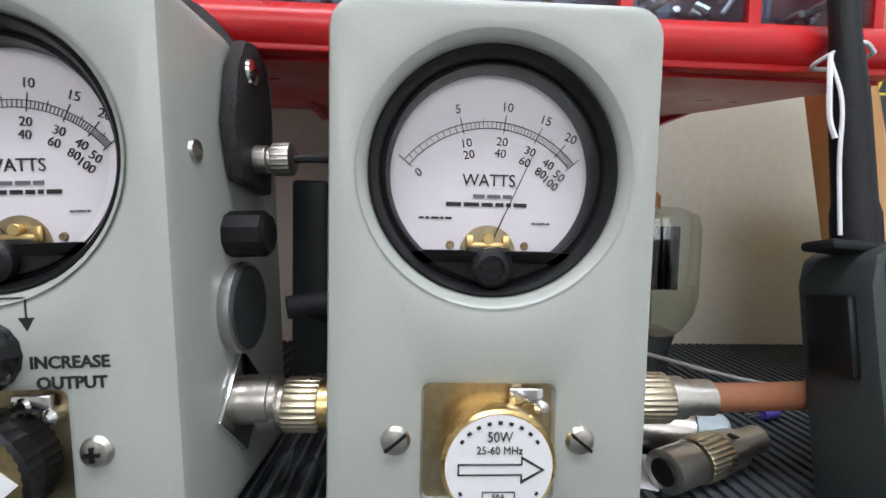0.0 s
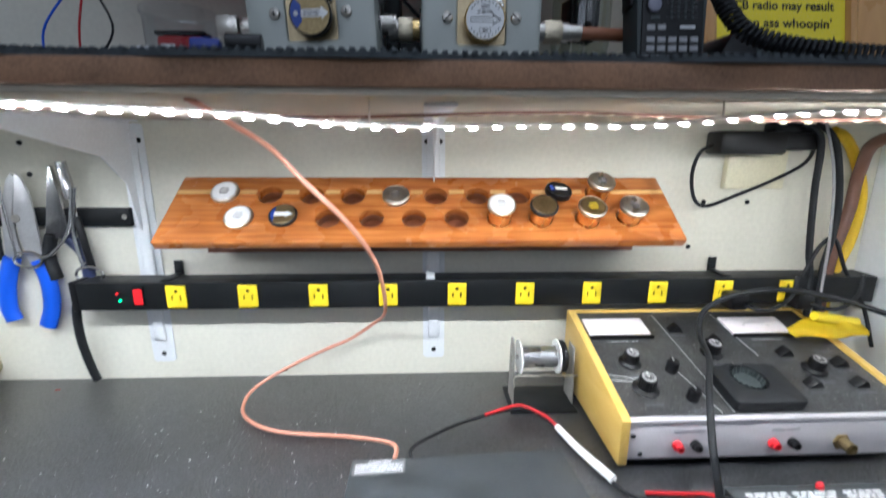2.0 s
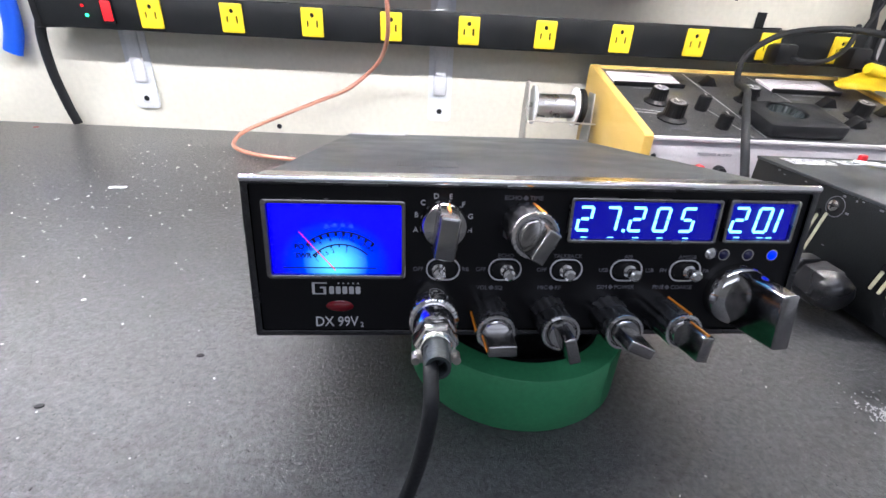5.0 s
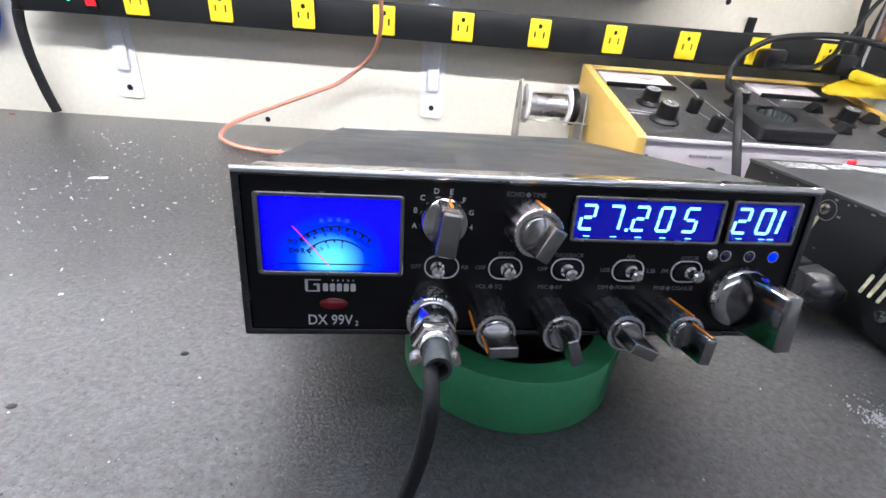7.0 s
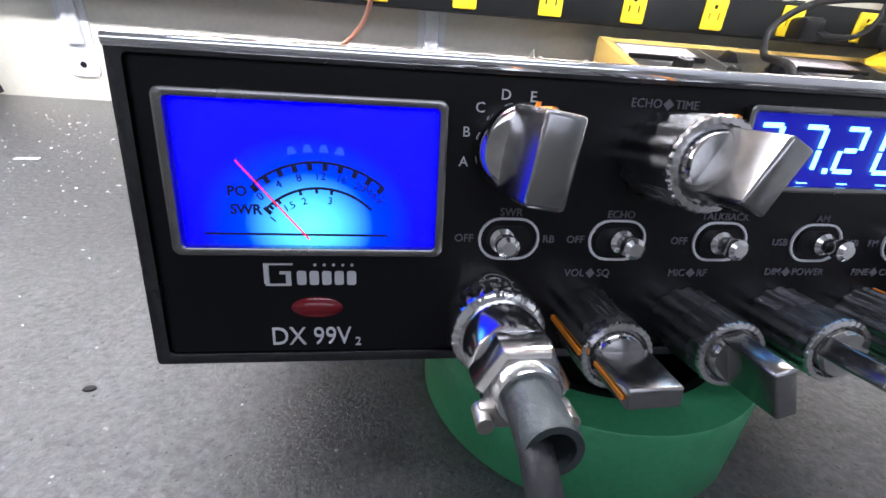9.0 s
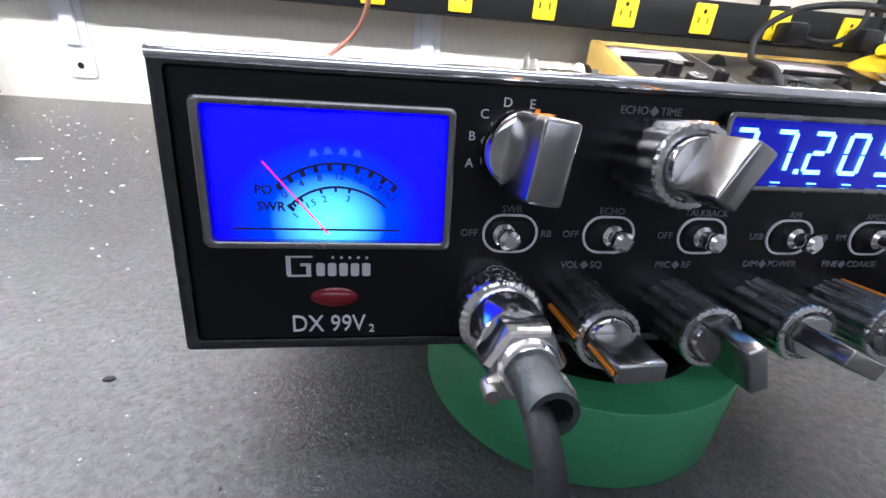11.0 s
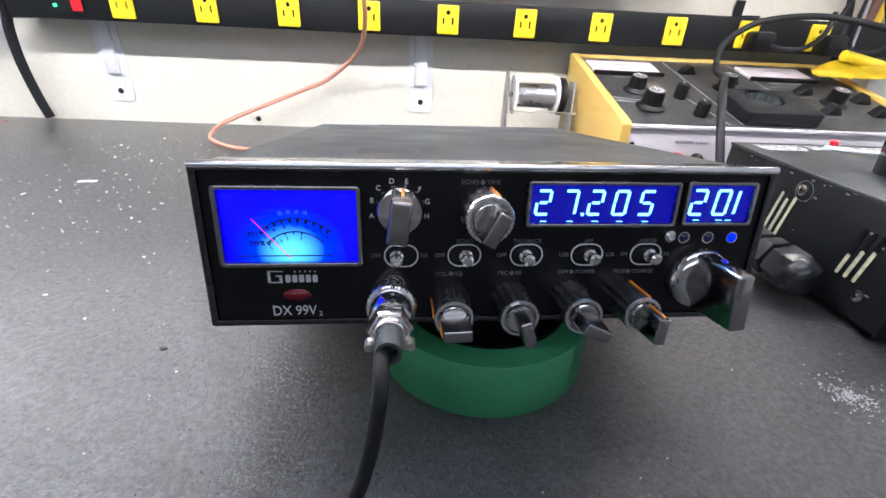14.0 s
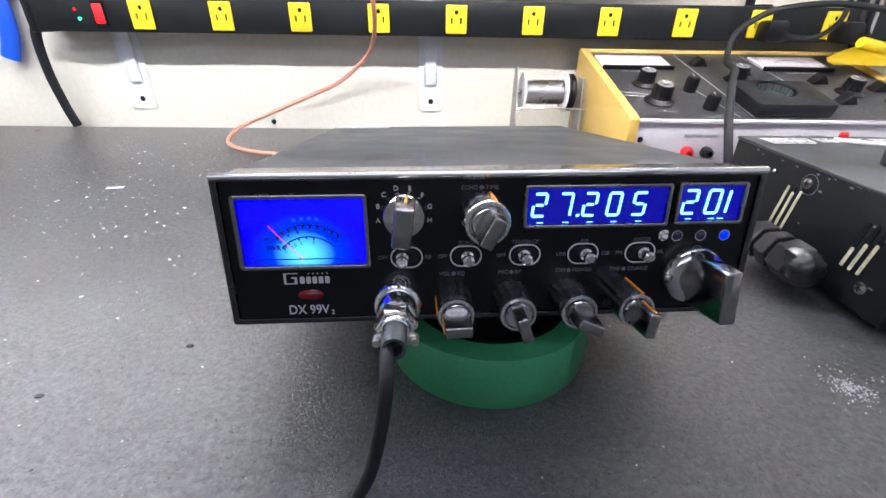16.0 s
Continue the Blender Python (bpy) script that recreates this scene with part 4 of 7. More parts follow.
bar_knob(0.0653, -0.0137, 0.0082, -8, 0.0165, 0.0072)
stacked_knob(0.0932, -0.0138, 0.0080, 0.0150, -28, -20, FLUTED, MIRROR)
stacked_knob(0.0830, -0.0476, 0.0069, 0.0152, 92, 86, FLUTED, MIRROR, True)
stacked_knob(0.1053, -0.0478, 0.0069, 0.0152, 18, 190, FLUTED, MIRROR)
stacked_knob(0.1275, -0.0476, 0.0069, 0.0152, 67, 170, FLUTED, MIRROR)
stacked_knob(0.1486, -0.0476, 0.0069, 0.0152, -6, -14, FLUTED, MIRROR, True)
big = part("channel_knob", [lathe([(0.0116, 0), (0.0116, 0.0026), (0.0110, 0.0046), (0.0092, 0.0062), (0.0066, 0.0066)], 64)], MIRROR, radio, "large chrome channel knob", move(0.1752, 0.0010, -0.0392) @ FRONT @ Matrix.Rotation(radians(4), 4, "Z"))
part("grip", [grip(0.0205, 0.0070, 0.0212, 0.0045, 0.82)], SMOKED, big, "smoked chrome finger grip")

# microphone plug and its cable
plug = part("microphone_plug", [
    lathe([(0.0082, 0), (0.0082, 0.0050), (0.0078, 0.0056)], 40), lathe([(0.0080, 0.0056), (0.0087, 0.0064), (0.0087, 0.0110), (0.0082, 0.0120), (0.0074, 0.0126)], 96, ID, 32, 0.03),
    lathe([(0.0070, 0.0120), (0.0070, 0.0205), (0.0066, 0.0212)], 40), lathe([(0.0067, 0.0208), (0.0072, 0.0216), (0.0072, 0.0262), (0.0062, 0.0276)], 6),
    lathe([(0.0054, 0.0268), (0.0050, 0.0290), (0.0046, 0.0296)], 24)], CHROME, radio, "chrome screw-on microphone plug", move(0.0622, 0.0010, -0.0450) @ FRONT)
part("clamp_bar", [box(0.0140, 0.0040, 0.0030, (0, -0.0034, 0.0276), 0.0012)], NICKEL, plug)
for sx in (-1, 1):
    part("clamp_screw", [rod(0.0013, 0.0042, 12, move(sx * 0.0062, -0.0034, 0.0264))], NICKEL, plug)
part("strain_relief", [lathe([(0.0038, 0.0285), (0.0039, 0.0380), (0.0037, 0.0392), (0.0027, 0.0392), (0.0025, 0.0340)], 28)], CHARCOAL, plug, "grey rubber strain relief")
mic_cable = RADIO.inverted()
part("microphone_cable", hose([mic_cable @ Vector(p) for p in ((-0.0118, -0.5340, 0.0568), (-0.0116, -0.5430, 0.0560), (-0.0114, -0.5500, 0.0512), (-0.0125, -0.5525, 0.0420), (-0.0150, -0.5530, 0.0280), (-0.0190, -0.5535, 0.0130), (-0.0260, -0.5600, 0.0045), (-0.0400, -0.5900, 0.0030), (-0.0560, -0.6600, 0.0030), (-0.05, -0.74, 0.003), (-0.01, -0.80, 0.003))], 0.0022, 14, 6), RUBBER, radio, "black rubber microphone cable")
# caution label on the case
part("caution_label", prism(rrect(0.046, 0.022, 0.0005, 0.027, 0), 0.0002, move(0, 0.221, 0.0001) @ flip), material("grey_caution_label", (0.10, 0.10, 0.10), 0.4), radio, "grey caution label")
lettering("CAUTION", 0.0050, PRINT, radio, (0.027, 0, 0), width=0.02, m=move(0, 0.229, 0.0005) @ Matrix.Rotation(radians(-90), 4, "X"))
bars(5, PRINT, radio, (0.027, 0, 0), 0.042, 0.0027, 0.0011, 3, m=move(0, 0.2245, 0.0005) @ Matrix.Rotation(radians(-90), 4, "X"))
# raised vent grains on the top cover
for i in range(24):
    part("vent_line", box(0.00035, 0.022, 0.0002, (0.048 + i * 0.0011, 0.050, -0.0002)), BLACK, radio)


# ---------- wattmeters ----------
def arc_mark(cx, cz, r0, r1, a, w, y, mat, parent, name="scale_mark"):
    r = (r0 + r1) / 2
    part(name, box(w, 0.00015, r1 - r0), mat, parent, "", move(cx + r * math.cos(radians(a)), y, cz + r * math.sin(radians(a))) @ Matrix.Rotation(radians(90 - a), 4, "Y"))


def wattmeter(x, yf, yaw, lean, needle, label, sampler):
    """Grey-green case, origin at the middle of its base; front at y = 0."""
    t = thing("wattmeter", pose(x, yf, TOP, 0, lean, yaw), label, "wattmeter", "wattmeters on the shelf")
    w, h, d = 0.0955 if sampler else 0.0925, 0.161, 0.082
    cz = 0.1145
    bias = 0.0 if sampler else 0.0012
    part("case", prism(rrect(w, h, 0.009, 0, h / 2, 6), d, ID, [disc(0.0366, 0, cz, 48), rrect(0.0372, 0.034, 0.002, 0.0, 0.0370)], 0.0028), GREY_GREEN, t)
    part("back", span(-w / 2 + 0.003, w / 2 - 0.003, 0.034, d - 0.003, 0.003, h - 0.003), BLACK, t)
    part("flare", lathe([(0.0382, 0.0), (0.0366, 0.0012), (0.0356, 0.004), (0.0352, 0.012)], 64, move(0, -0.0004, cz) @ Matrix.Rotation(radians(-90), 4, "X"), 0, 0, False), GREY_GREEN, t)
    part("meter_rim", [lathe([(0.0355, 0.0), (0.0346, -0.0010), (0.0332, 0.0010), (0.0326, 0.0035), (0.0322, 0.0045), (0.0310, 0.0040), (0.0302, 0.0060), (0.0300, 0.0110), (0.0355, 0.0110), (0.0355, 0.0)], 72, move(0, 0.0035, cz) @ Matrix.Rotation(radians(-90), 4, "X"), 0, 0, False)], BLACK, t, "black moulded meter rim")
    dl = part("dial", prism(disc(0.0305, 0, cz, 56), 0.0006, move(0, 0.0135, 0)), DIAL, t, "white paper dial")
    chord = [(-0.0270, cz - 0.0235), (-0.0235, cz - 0.0255), (-0.0072, cz - 0.0255), (-0.0055, cz - 0.0215), (0.0055, cz - 0.0215), (0.0072, cz - 0.0255), (0.0235, cz - 0.0255), (0.0270, cz - 0.0235)]
    part("lower_cover", prism(chord + [(0.0312 * math.cos(radians(a)), cz + 0.0312 * math.sin(radians(a))) for a in range(-48, -133, -6)], 0.006, move(0, 0.0062, 0), (), 0.0005), BLACK, t)
    sc = part("zero_screw", [lathe([(0.0058, 0), (0.0058, 0.0030), (0.0048, 0.0040), (0.0036, 0.0042), (0.0034, 0.0030), (0.0002, 0.0030)], 32, move(0, 0.0068, cz - 0.0272) @ FRONT)], BLACK, t)
    part("slot", box(0.0058, 0.0006, 0.0008, (0, 0.0036, cz - 0.0272)), BLACK_GLOSS, sc)
    px, pz = 0.0, cz - 0.0235
    wnd = [(px + 0.0085 * math.cos(radians(a)), pz + 0.0085 * math.sin(radians(a))) for a in range(0, 181, 12)]
    mv = part("movement_window", prism(wnd, 0.0003, move(0, 0.0130, 0)), BROWN_PLATE, dl, "dark opening over the brass movement")
    part("movement_bridge", [box(0.010, 0.001, 0.0022, (0, 0.0122, pz + 0.0022), 0.0004), rod(0.0017, 0.002, 14, move(0, 0.0130, pz + 0.0045) @ FRONT), box(0.0022, 0.001, 0.005, (-0.0055, 0.0122, pz + 0.0030), 0.0004), box(0.0022, 0.001, 0.005, (0.0055, 0.0122, pz + 0.0030), 0.0004)], BRASS, dl)
    for sx in (-1, 1):
        part("dial_screw", lathe([(0.0013, 0), (0.0011, 0.0006)], 14, move(sx * 0.0115, 0.0134, cz - 0.0212) @ FRONT), BRASS_DULL, dl)
    # scales
    ox, oz = 0.0, cz - 0.0175
    R, A0, A1 = 0.0338, 140.0, 40.0
    for r in (R, R - 0.0020):
        arc = [(ox + (r + s * 0.00012) * math.cos(radians(a / 2)), oz + (r + s * 0.00012) * math.sin(radians(a / 2))) for s, seq in ((1, range(80, 281, 5)), (-1, range(280, 79, -5))) for a in seq]
        part("scale_arc", prism(arc, 0.0001, move(0, 0.0133, 0)), INK, dl)
    fr = [0, 0.35, 0.575, 0.76, 0.90, 1.0]
    for i in range(51):
        k = min(4, i // 10)
        a = A0 + (A1 - A0) * (fr[k] + (fr[k + 1] - fr[k]) * (i - 10 * k) / 10)
        major, mid = i % 10 == 0, i % 5 == 0
        arc_mark(ox, oz, R - (0.0030 if major else 0.0020), R + (0.0022 if major else (0.0010 if mid else 0)), a, 0.00026 if major else 0.00015, 0.0133, INK, dl)
    
    for k, s in enumerate(("", "5", "10", "15", "20", "")):
        a = A0 + (A1 - A0) * fr[k]
        if s:
            lettering(s, 0.0038, INK, dl, (ox + (R + 0.0046) * math.cos(radians(a)), 0.0133, oz + (R + 0.0046) * math.sin(radians(a))), turn=(a - 90) * 0.55)
    for row, names in ((R - 0.0058, ("0", "10", "20", "30", "40", "50")), (R - 0.0093, ("", "20", "40", "60", "80", "100"))):
        for k, s in enumerate(names):
            a = A0 + (A1 - A0) * fr[k]
            if s:
                lettering(s, 0.0036, INK, dl, (ox + row * math.cos(radians(a)), 0.0133, oz + row * math.sin(radians(a))), turn=(a - 90) * 0.75)
    lettering("WATTS", 0.0052, INK, dl, (0.0, 0.0133, cz - 0.0015), width=0.0162)
    bars(1, PRINT_DIM, dl, (0.0012, 0.0133, cz - 0.0062), 0.0120, 0.003, 0.0011, 5)
    bars(1, INK, dl, (0.0, 0.0133, cz - 0.0087), 0.0260, 0.003, 0.0012, 6)
    bars(1, INK, dl, (-0.0160, 0.0133, cz - 0.0130), 0.0105, 0.003, 0.0007, 7)
    bars(1, PRINT_DIM, dl, (0.0165, 0.0133, cz - 0.0142), 0.0060, 0.003, 0.0006, 8)
    n = radians(needle)
    part("needle", hose([(px + 0.004 * math.cos(n), 0.0118, pz + 0.001 + 0.004 * math.sin(n)), (px + 0.031 * math.cos(n), 0.0118, pz + 0.001 + 0.031 * math.sin(n))], [0.00022, 0.00010], 5, 1, False), INK, t, "thin black needle")
    part("glass", prism(disc(0.0305, 0, cz, 40), 0.0004, move(0, 0.0052, 0)), PANE, t, "clear meter glass").visible_shadow = False
    # element socket and plug-in element
    plate_mat = BROWN_PLATE
    part("socket_plate", prism(rrect(0.0372, 0.034, 0.002, 0.0, 0.0370), 0.003, move(0, 0.0030, 0)), plate_mat, t, "metal socket plate")
    part("retaining_spring", [box(0.0100, 0.0016, 0.0050, (0.0105, 0.0010, 0.0510), 0.0007), lathe([(0.0026, 0), (0.0026, 0.0024), (0.0014, 0.0034)], 18, move(0.0085, 0.0030, 0.0508) @ FRONT), lathe([(0.0021, 0), (0.0021, 0.003), (0.0008, 0.0042)], 18, move(0.0150, 0.0030, 0.0478) @ FRONT)], CHROME, t)
    for sx in (-1, 1):
        s = part("case_screw", lathe([(0.0042, 0), (0.0042, 0.0008), (0.0034, 0.0019), (0.0014, 0.0025)], 28, move(sx * 0.0264, 0.0004, 0.0385) @ FRONT), NICKEL, t)
        if sampler:
            part("slot", [box(0.0040, 0.0006, 0.0010, (sx * 0.0264, -0.0022, 0.0385)), box(0.0010, 0.0006, 0.0040, (sx * 0.0264, -0.0022, 0.0385))], BLACK, s)
        else:
            part("slot", box(0.0076, 0.0009, 0.0009, (0, 0, 0)), BLACK, s, "", move(sx * 0.0264, -0.0019, 0.0385) @ Matrix.Rotation(radians(40 * sx), 4, "Y"))
    el = part("element", [lathe([(0.0138, -0.004), (0.0142, 0.0090), (0.0153, 0.0095), (0.0155, 0.0105), (0.0155, 0.0140), (0.0147, 0.0150), (0.0142, 0.0146)], 72, move(0.0015, 0.0055, 0.0358) @ FRONT, 36 if sampler else 0, 0.03 if sampler else 0)], BLACK if sampler else BRASS, t, "plug-in element")
    ey = -0.0095
    part("element_face", prism(disc(0.0143, 0.0015, 0.0358, 40), 0.0006, move(0, ey + 0.0002, 0)), BRASS_DULL if sampler else LABEL, el)
    if sampler:
        part("arrow", prism([(x0 + 0.0015, z0 + 0.0358) for x0, z0 in ((-0.007, -0.0026), (0.0085, -0.0026), (0.0085, -0.0042), (0.0135, 0), (0.0085, 0.0042), (0.0085, 0.0026), (-0.007, 0.0026))], 0.0002, move(0, ey - 0.0001, 0)), LABEL, el, "white arrow sticker")
        bars(2, PRINT_DIM, el, (0.003, ey - 0.0003, 0.0367), 0.012, 0.0018, 0.0008, 9)
        part("blue_band", prism([(0.0015 + 0.0140 * math.cos(radians(a)), 0.0358 + 0.0140 * math.sin(radians(a))) for a in range(136, 229, 8)] + [(-0.0045, 0.0305), (-0.0045, 0.0411)], 0.0002, move(0, ey - 0.0001, 0)), NAVY, el)
        part("band_mark", rod(0.0017, 0.0002, 16, move(-0.0085, ey - 0.0002, 0.0358) @ FRONT), PRINT, el)
    else:
        lettering("50W", 0.0040, INK, el, (0.0015, ey, 0.0440), width=0.0066)
        lettering("25-60 MHz", 0.0030, INK, el, (0.0015, ey, 0.0404), width=0.0122)
        lettering("50A", 0.0022, INK, el, (0.0015, ey, 0.0277))
        arrow = [(-0.0110, -0.0016), (0.0058, -0.0016), (0.0058, -0.0038), (0.0122, 0), (0.0058, 0.0038), (0.0058, 0.0016), (-0.0110, 0.0016)]
        inner = [(-0.0106, -0.0012), (0.0062, -0.0012), (0.0062, -0.0028), (0.0112, 0), (0.0062, 0.0028), (0.0062, 0.0012), (-0.0106, 0.0012)]
        part("arrow", prism([(a + 0.0015, b + 0.0352) for a, b in arrow], 0.0002, move(0, ey, 0), [[(a + 0.0015, b + 0.0352) for a, b in inner]]), INK, el, "outlined arrow")
        part("label_box", prism(rrect(0.0088, 0.0030, 0.0002, 0.0015, 0.0277, 1), 0.0002, move(0, ey, 0), [rrect(0.0083, 0.0025, 0.0001, 0.0015, 0.0277, 1)]), INK, el)
        for k in range(9):
            a = 145 - k * 13.75
            part("print_mark", box(0.0011, 0.0002, 0.0009), INK, el, "", move(0.0015 + 0.0122 * math.cos(radians(a)), ey, 0.0358 + 0.0122 * math.sin(radians(a))) @ Matrix.Rotation(radians(90 - a), 4, "Y"))
            part("print_mark", box(0.0010, 0.0002, 0.0008), INK, el, "", move(0.0015 + 0.0124 * math.cos(radians(-a)), ey, 0.0358 + 0.0124 * math.sin(radians(-a))) @ Matrix.Rotation(radians(90 + a), 4, "Y"))
    # side fittings: strap ends, connectors
    for sx in (-1, 1):
        part("strap", [prism([(-0.016, -0.028), (0.010, -0.030), (0.018, -0.014), (0.017, 0.006), (0.012, 0.018), (0.003, 0.022), (-0.007, 0.019), (-0.014, 0.004)], 0.0055, move(sx * (w / 2 + (0.0005 if sx > 0 else 0.006)), 0.048, 0.137) @ Matrix.Rotation(radians(-90), 4, "Z") @ Matrix.Rotation(radians(-12), 4, "Y"), (), 0.0015)], STRAP, t, "black leather strap end")
        part("strap_rivet", lathe([(0.0045, 0), (0.0042, 0.001), (0.0022, 0.0022)], 24, move(sx * (w / 2 + 0.006), 0.042, 0.147) @ Matrix.Rotation(radians(90 * sx), 4, "Y")), CHROME, t)
        cm = move(sx * w / 2, 0.034, 0.0370) @ Matrix.Rotation(radians(90 * sx), 4, "Y")
        part("connector_flange", [box(0.025, 0.025, 0.002, (0, 0, 0.001), 0.0006, m=cm @ Matrix.Rotation(radians(45), 4, "Z"))], CHROME, t)
        part("connector", [lathe([(0.0080, 0.002), (0.0080, 0.0110), (0.0074, 0.0114), (0.0074, 0.0135)], 32, cm)], NICKEL, t)
    part("carry_strap", hose([(-w / 2 + 0.002, 0.046, 0.154), (-0.03, 0.048, 0.170), (0.0, 0.048, 0.173), (0.03, 0.048, 0.170), (w / 2 - 0.002, 0.046, 0.154)], 0.0045, 8, 5), STRAP, t, "black leather carrying strap")
    if sampler:
        k = part("sample_knob", [lathe([(0.0095, 0.0), (0.0095, 0.002), (0.0090, 0.003), (0.0086, 0.0125), (0.0080, 0.0135), (0.0076, 0.0132)], 64, move(0.0005, 0, 0.0640) @ FRONT, 16, 0.03)], BLACK_GLOSS, t, "black fluted knob")
        part("knob_cap", prism(disc(0.0068, 0.0005, 0.0640, 32), 0.0004, move(0, -0.0137, 0)), BLACK, k)
        # white triangle on the cap: pointer and its highlight painted as one
        part("knob_pointer", prism([(-0.0005, 0.0640), (0.0052, 0.0600), (0.0030, 0.0582)], 0.0004, move(0, -0.0141, 0)), LABEL, k)
        for words, xx, zz in (("INCREASE", 0.0212, 0.0618), ("OUTPUT", 0.0214, 0.0565), ("RF", -0.0262, 0.0620), ("SAMPLE", -0.0262, 0.0568)):
            lettering(words, 0.0044, INK, t, (xx, -0.0001, zz), bold=0.00012)
        part("guide_arrow", [box(0.0230, 0.0002, 0.0005, (0.0, 0, 0.0785)), box(0.0005, 0.0002, 0.006, (0.0115, 0, 0.0757)), prism([(0.0095, 0.0735), (0.0135, 0.0735), (0.0115, 0.0700)], 0.0002, move(0, -0.0001, 0))], INK, t)
        sm = move(w / 2, 0.044, 0.118) @ SIDE
        part("sampler_connector", [lathe([(0.0095, 0.0), (0.0095, 0.003)], 6, sm), lathe([(0.0050, 0.003), (0.0048, 0.0100), (0.0040, 0.0104), (0.0040, 0.0130)], 32, sm), lathe([(0.0056, 0.0120), (0.0058, 0.0130), (0.0058, 0.0180), (0.0048, 0.0188), (0.0030, 0.0190)], 44, sm, 22, 0.05)], NICKEL, t, "nickel coaxial connector")
        part("sampler_cable", hose([(w / 2 + 0.018, 0.044, 0.118), (w / 2 + 0.03, 0.044, 0.1178), (w / 2 + 0.05, 0.055, 0.116)], 0.0015, 8, 4), RUBBER, t)
        part("side_screw", lathe([(0.0034, 0), (0.003, 0.0010), (0.0012, 0.0016)], 20, move(w / 2, 0.014, 0.1165) @ SIDE), NICKEL, t)
        part("black_cap", [lathe([(0.0076, 0), (0.0076, 0.0115), (0.0064, 0.0128), (0.0036, 0.0122)], 30, move(w / 2, 0.034, 0.0925) @ SIDE, 10, 0.06)], BLACK, t, "black knurled cap")
        part("phone_disc", [lathe([(0.0148, 0), (0.0152, 0.0006), (0.0152, 0.0036), (0.0142, 0.0042)], 80, move(w / 2, 0.036, 0.0680) @ SIDE, 40, 0.02)], ALU, t, "ridged metal disc cap")
        part("disc_face", [rod(0.0140, 0.0008, 40, move(w / 2 + 0.0038, 0.036, 0.0680) @ SIDE)], CHARCOAL, t)
    else:
        part("side_knob", [lathe([(0.0050, 0), (0.0050, 0.006), (0.0042, 0.007)], 32, move(-w / 2, 0.045, 0.090) @ Matrix.Rotation(radians(-90), 4, "Y"), 16, 0.06)], BRASS_DULL, t, "knurled brass knob")
    return t


wattmeter(-0.0945, -0.2535, -0.8, -2.6, 137, "grey-green wattmeter with a sample knob and black rimmed white dial", True)
wattmeter(0.0320, -0.2470, -0.5, 0.0, 66, "grey-green wattmeter with a brass element and black rimmed white dial", False)


# ---------- on the shelf ----------
# coaxial fittings between and beside the wattmeters
def knurled(r, h, m, n=30):
    return lathe([(r * 0.96, 0), (r, 0.0008), (r, h - 0.0008), (r * 0.96, h)], n * 3, m, n, 0.05)


coupling = thing("coaxial_coupling", move(-0.0470, -0.2175, 0.4330), "nickel and brass coaxial coupling joining the two wattmeters", "coupling")
part("collar", [lathe([(0.0088, 0.006), (0.0088, 0.0120), (0.0082, 0.0125), (0.0082, 0.0150)], 36, SIDE)], NICKEL, coupling)
part("knurled_nut", [knurled(0.0093, 0.0115, move(0.0140, 0, 0) @ SIDE)], CHAMPAGNE, coupling)
part("sleeve", [lathe([(0.0084, 0.0250), (0.0084, 0.0330)], 36, SIDE)], BRASS, coupling)
feed = thing("coaxial_cable", move(0.0785, -0.2130, 0.4335), "brown coaxial cable with a nickel screw connector on the wattmeter", "cable")
part("knurled_nut", [knurled(0.0092, 0.0150, move(0.010, 0, 0) @ SIDE)], CHAMPAGNE, feed)
part("connector_body", [lathe([(0.0078, 0.0250), (0.0078, 0.0310), (0.0066, 0.0316), (0.0066, 0.0420)], 36, SIDE)], NICKEL, feed)
part("jacket", hose([(0.040, 0, 0), (0.060, 0.001, -0.0002), (0.085, 0.004, -0.0006), (0.115, 0.012, -0.002), (0.150, 0.040, -0.008), (0.20, 0.09, -0.022)], 0.0053, 14), material("brown_coax_jacket", (0.30, 0.12, 0.06), 0.4), feed, "brown plastic jacket")

elbow = thing("coaxial_elbow", move(-0.1440, -0.2175, 0.4330), "nickel right-angle coaxial elbow hanging from the wattmeter", "elbow")
part("knurled_nut", [knurled(0.0070, 0.0120, move(-0.0160, 0, 0) @ SIDE)], NICKEL, elbow)
part("block", [box(0.0170, 0.0150, 0.0150, (-0.0260, 0, -0.0005), 0.0015)], NICKEL, elbow)
part("lower_body", [lathe([(0.0075, -0.0080), (0.0082, -0.0100), (0.0082, -0.0180), (0.0060, -0.0200), (0.0060, -0.0260), (0.0050, -0.0320)], 32, move(-0.0260, 0, 0))], NICKEL, elbow)
part("tail", hose([(-0.0260, 0, -0.0310), (-0.0270, -0.003, -0.0345)], 0.0035, 10), RUBBER, elbow)

adapter = thing("coaxial_adapter", pose(0.1040, -0.2140, TOP + 0.0088, 0, 0, 24), "nickel and brass coaxial adapter lying on the rubber mat", "adapter")
part("thread", [lathe([(0.0062, 0.0), (0.0080, 0.0004), (0.0080, 0.0160), (0.0072, 0.0165)], 36, SIDE)], NICKEL, adapter)
part("bore", [rod(0.0050, 0.0012, 20, move(-0.0008, 0, 0) @ SIDE)], BLACK, adapter)
part("knurled_nut", [knurled(0.0088, 0.0150, move(0.0180, 0, 0) @ SIDE)], CHAMPAGNE, adapter)
part("sleeve", [lathe([(0.0082, 0.0330), (0.0082, 0.0430), (0.0060, 0.0450), (0.0055, 0.0620)], 32, SIDE)], NICKEL, adapter)
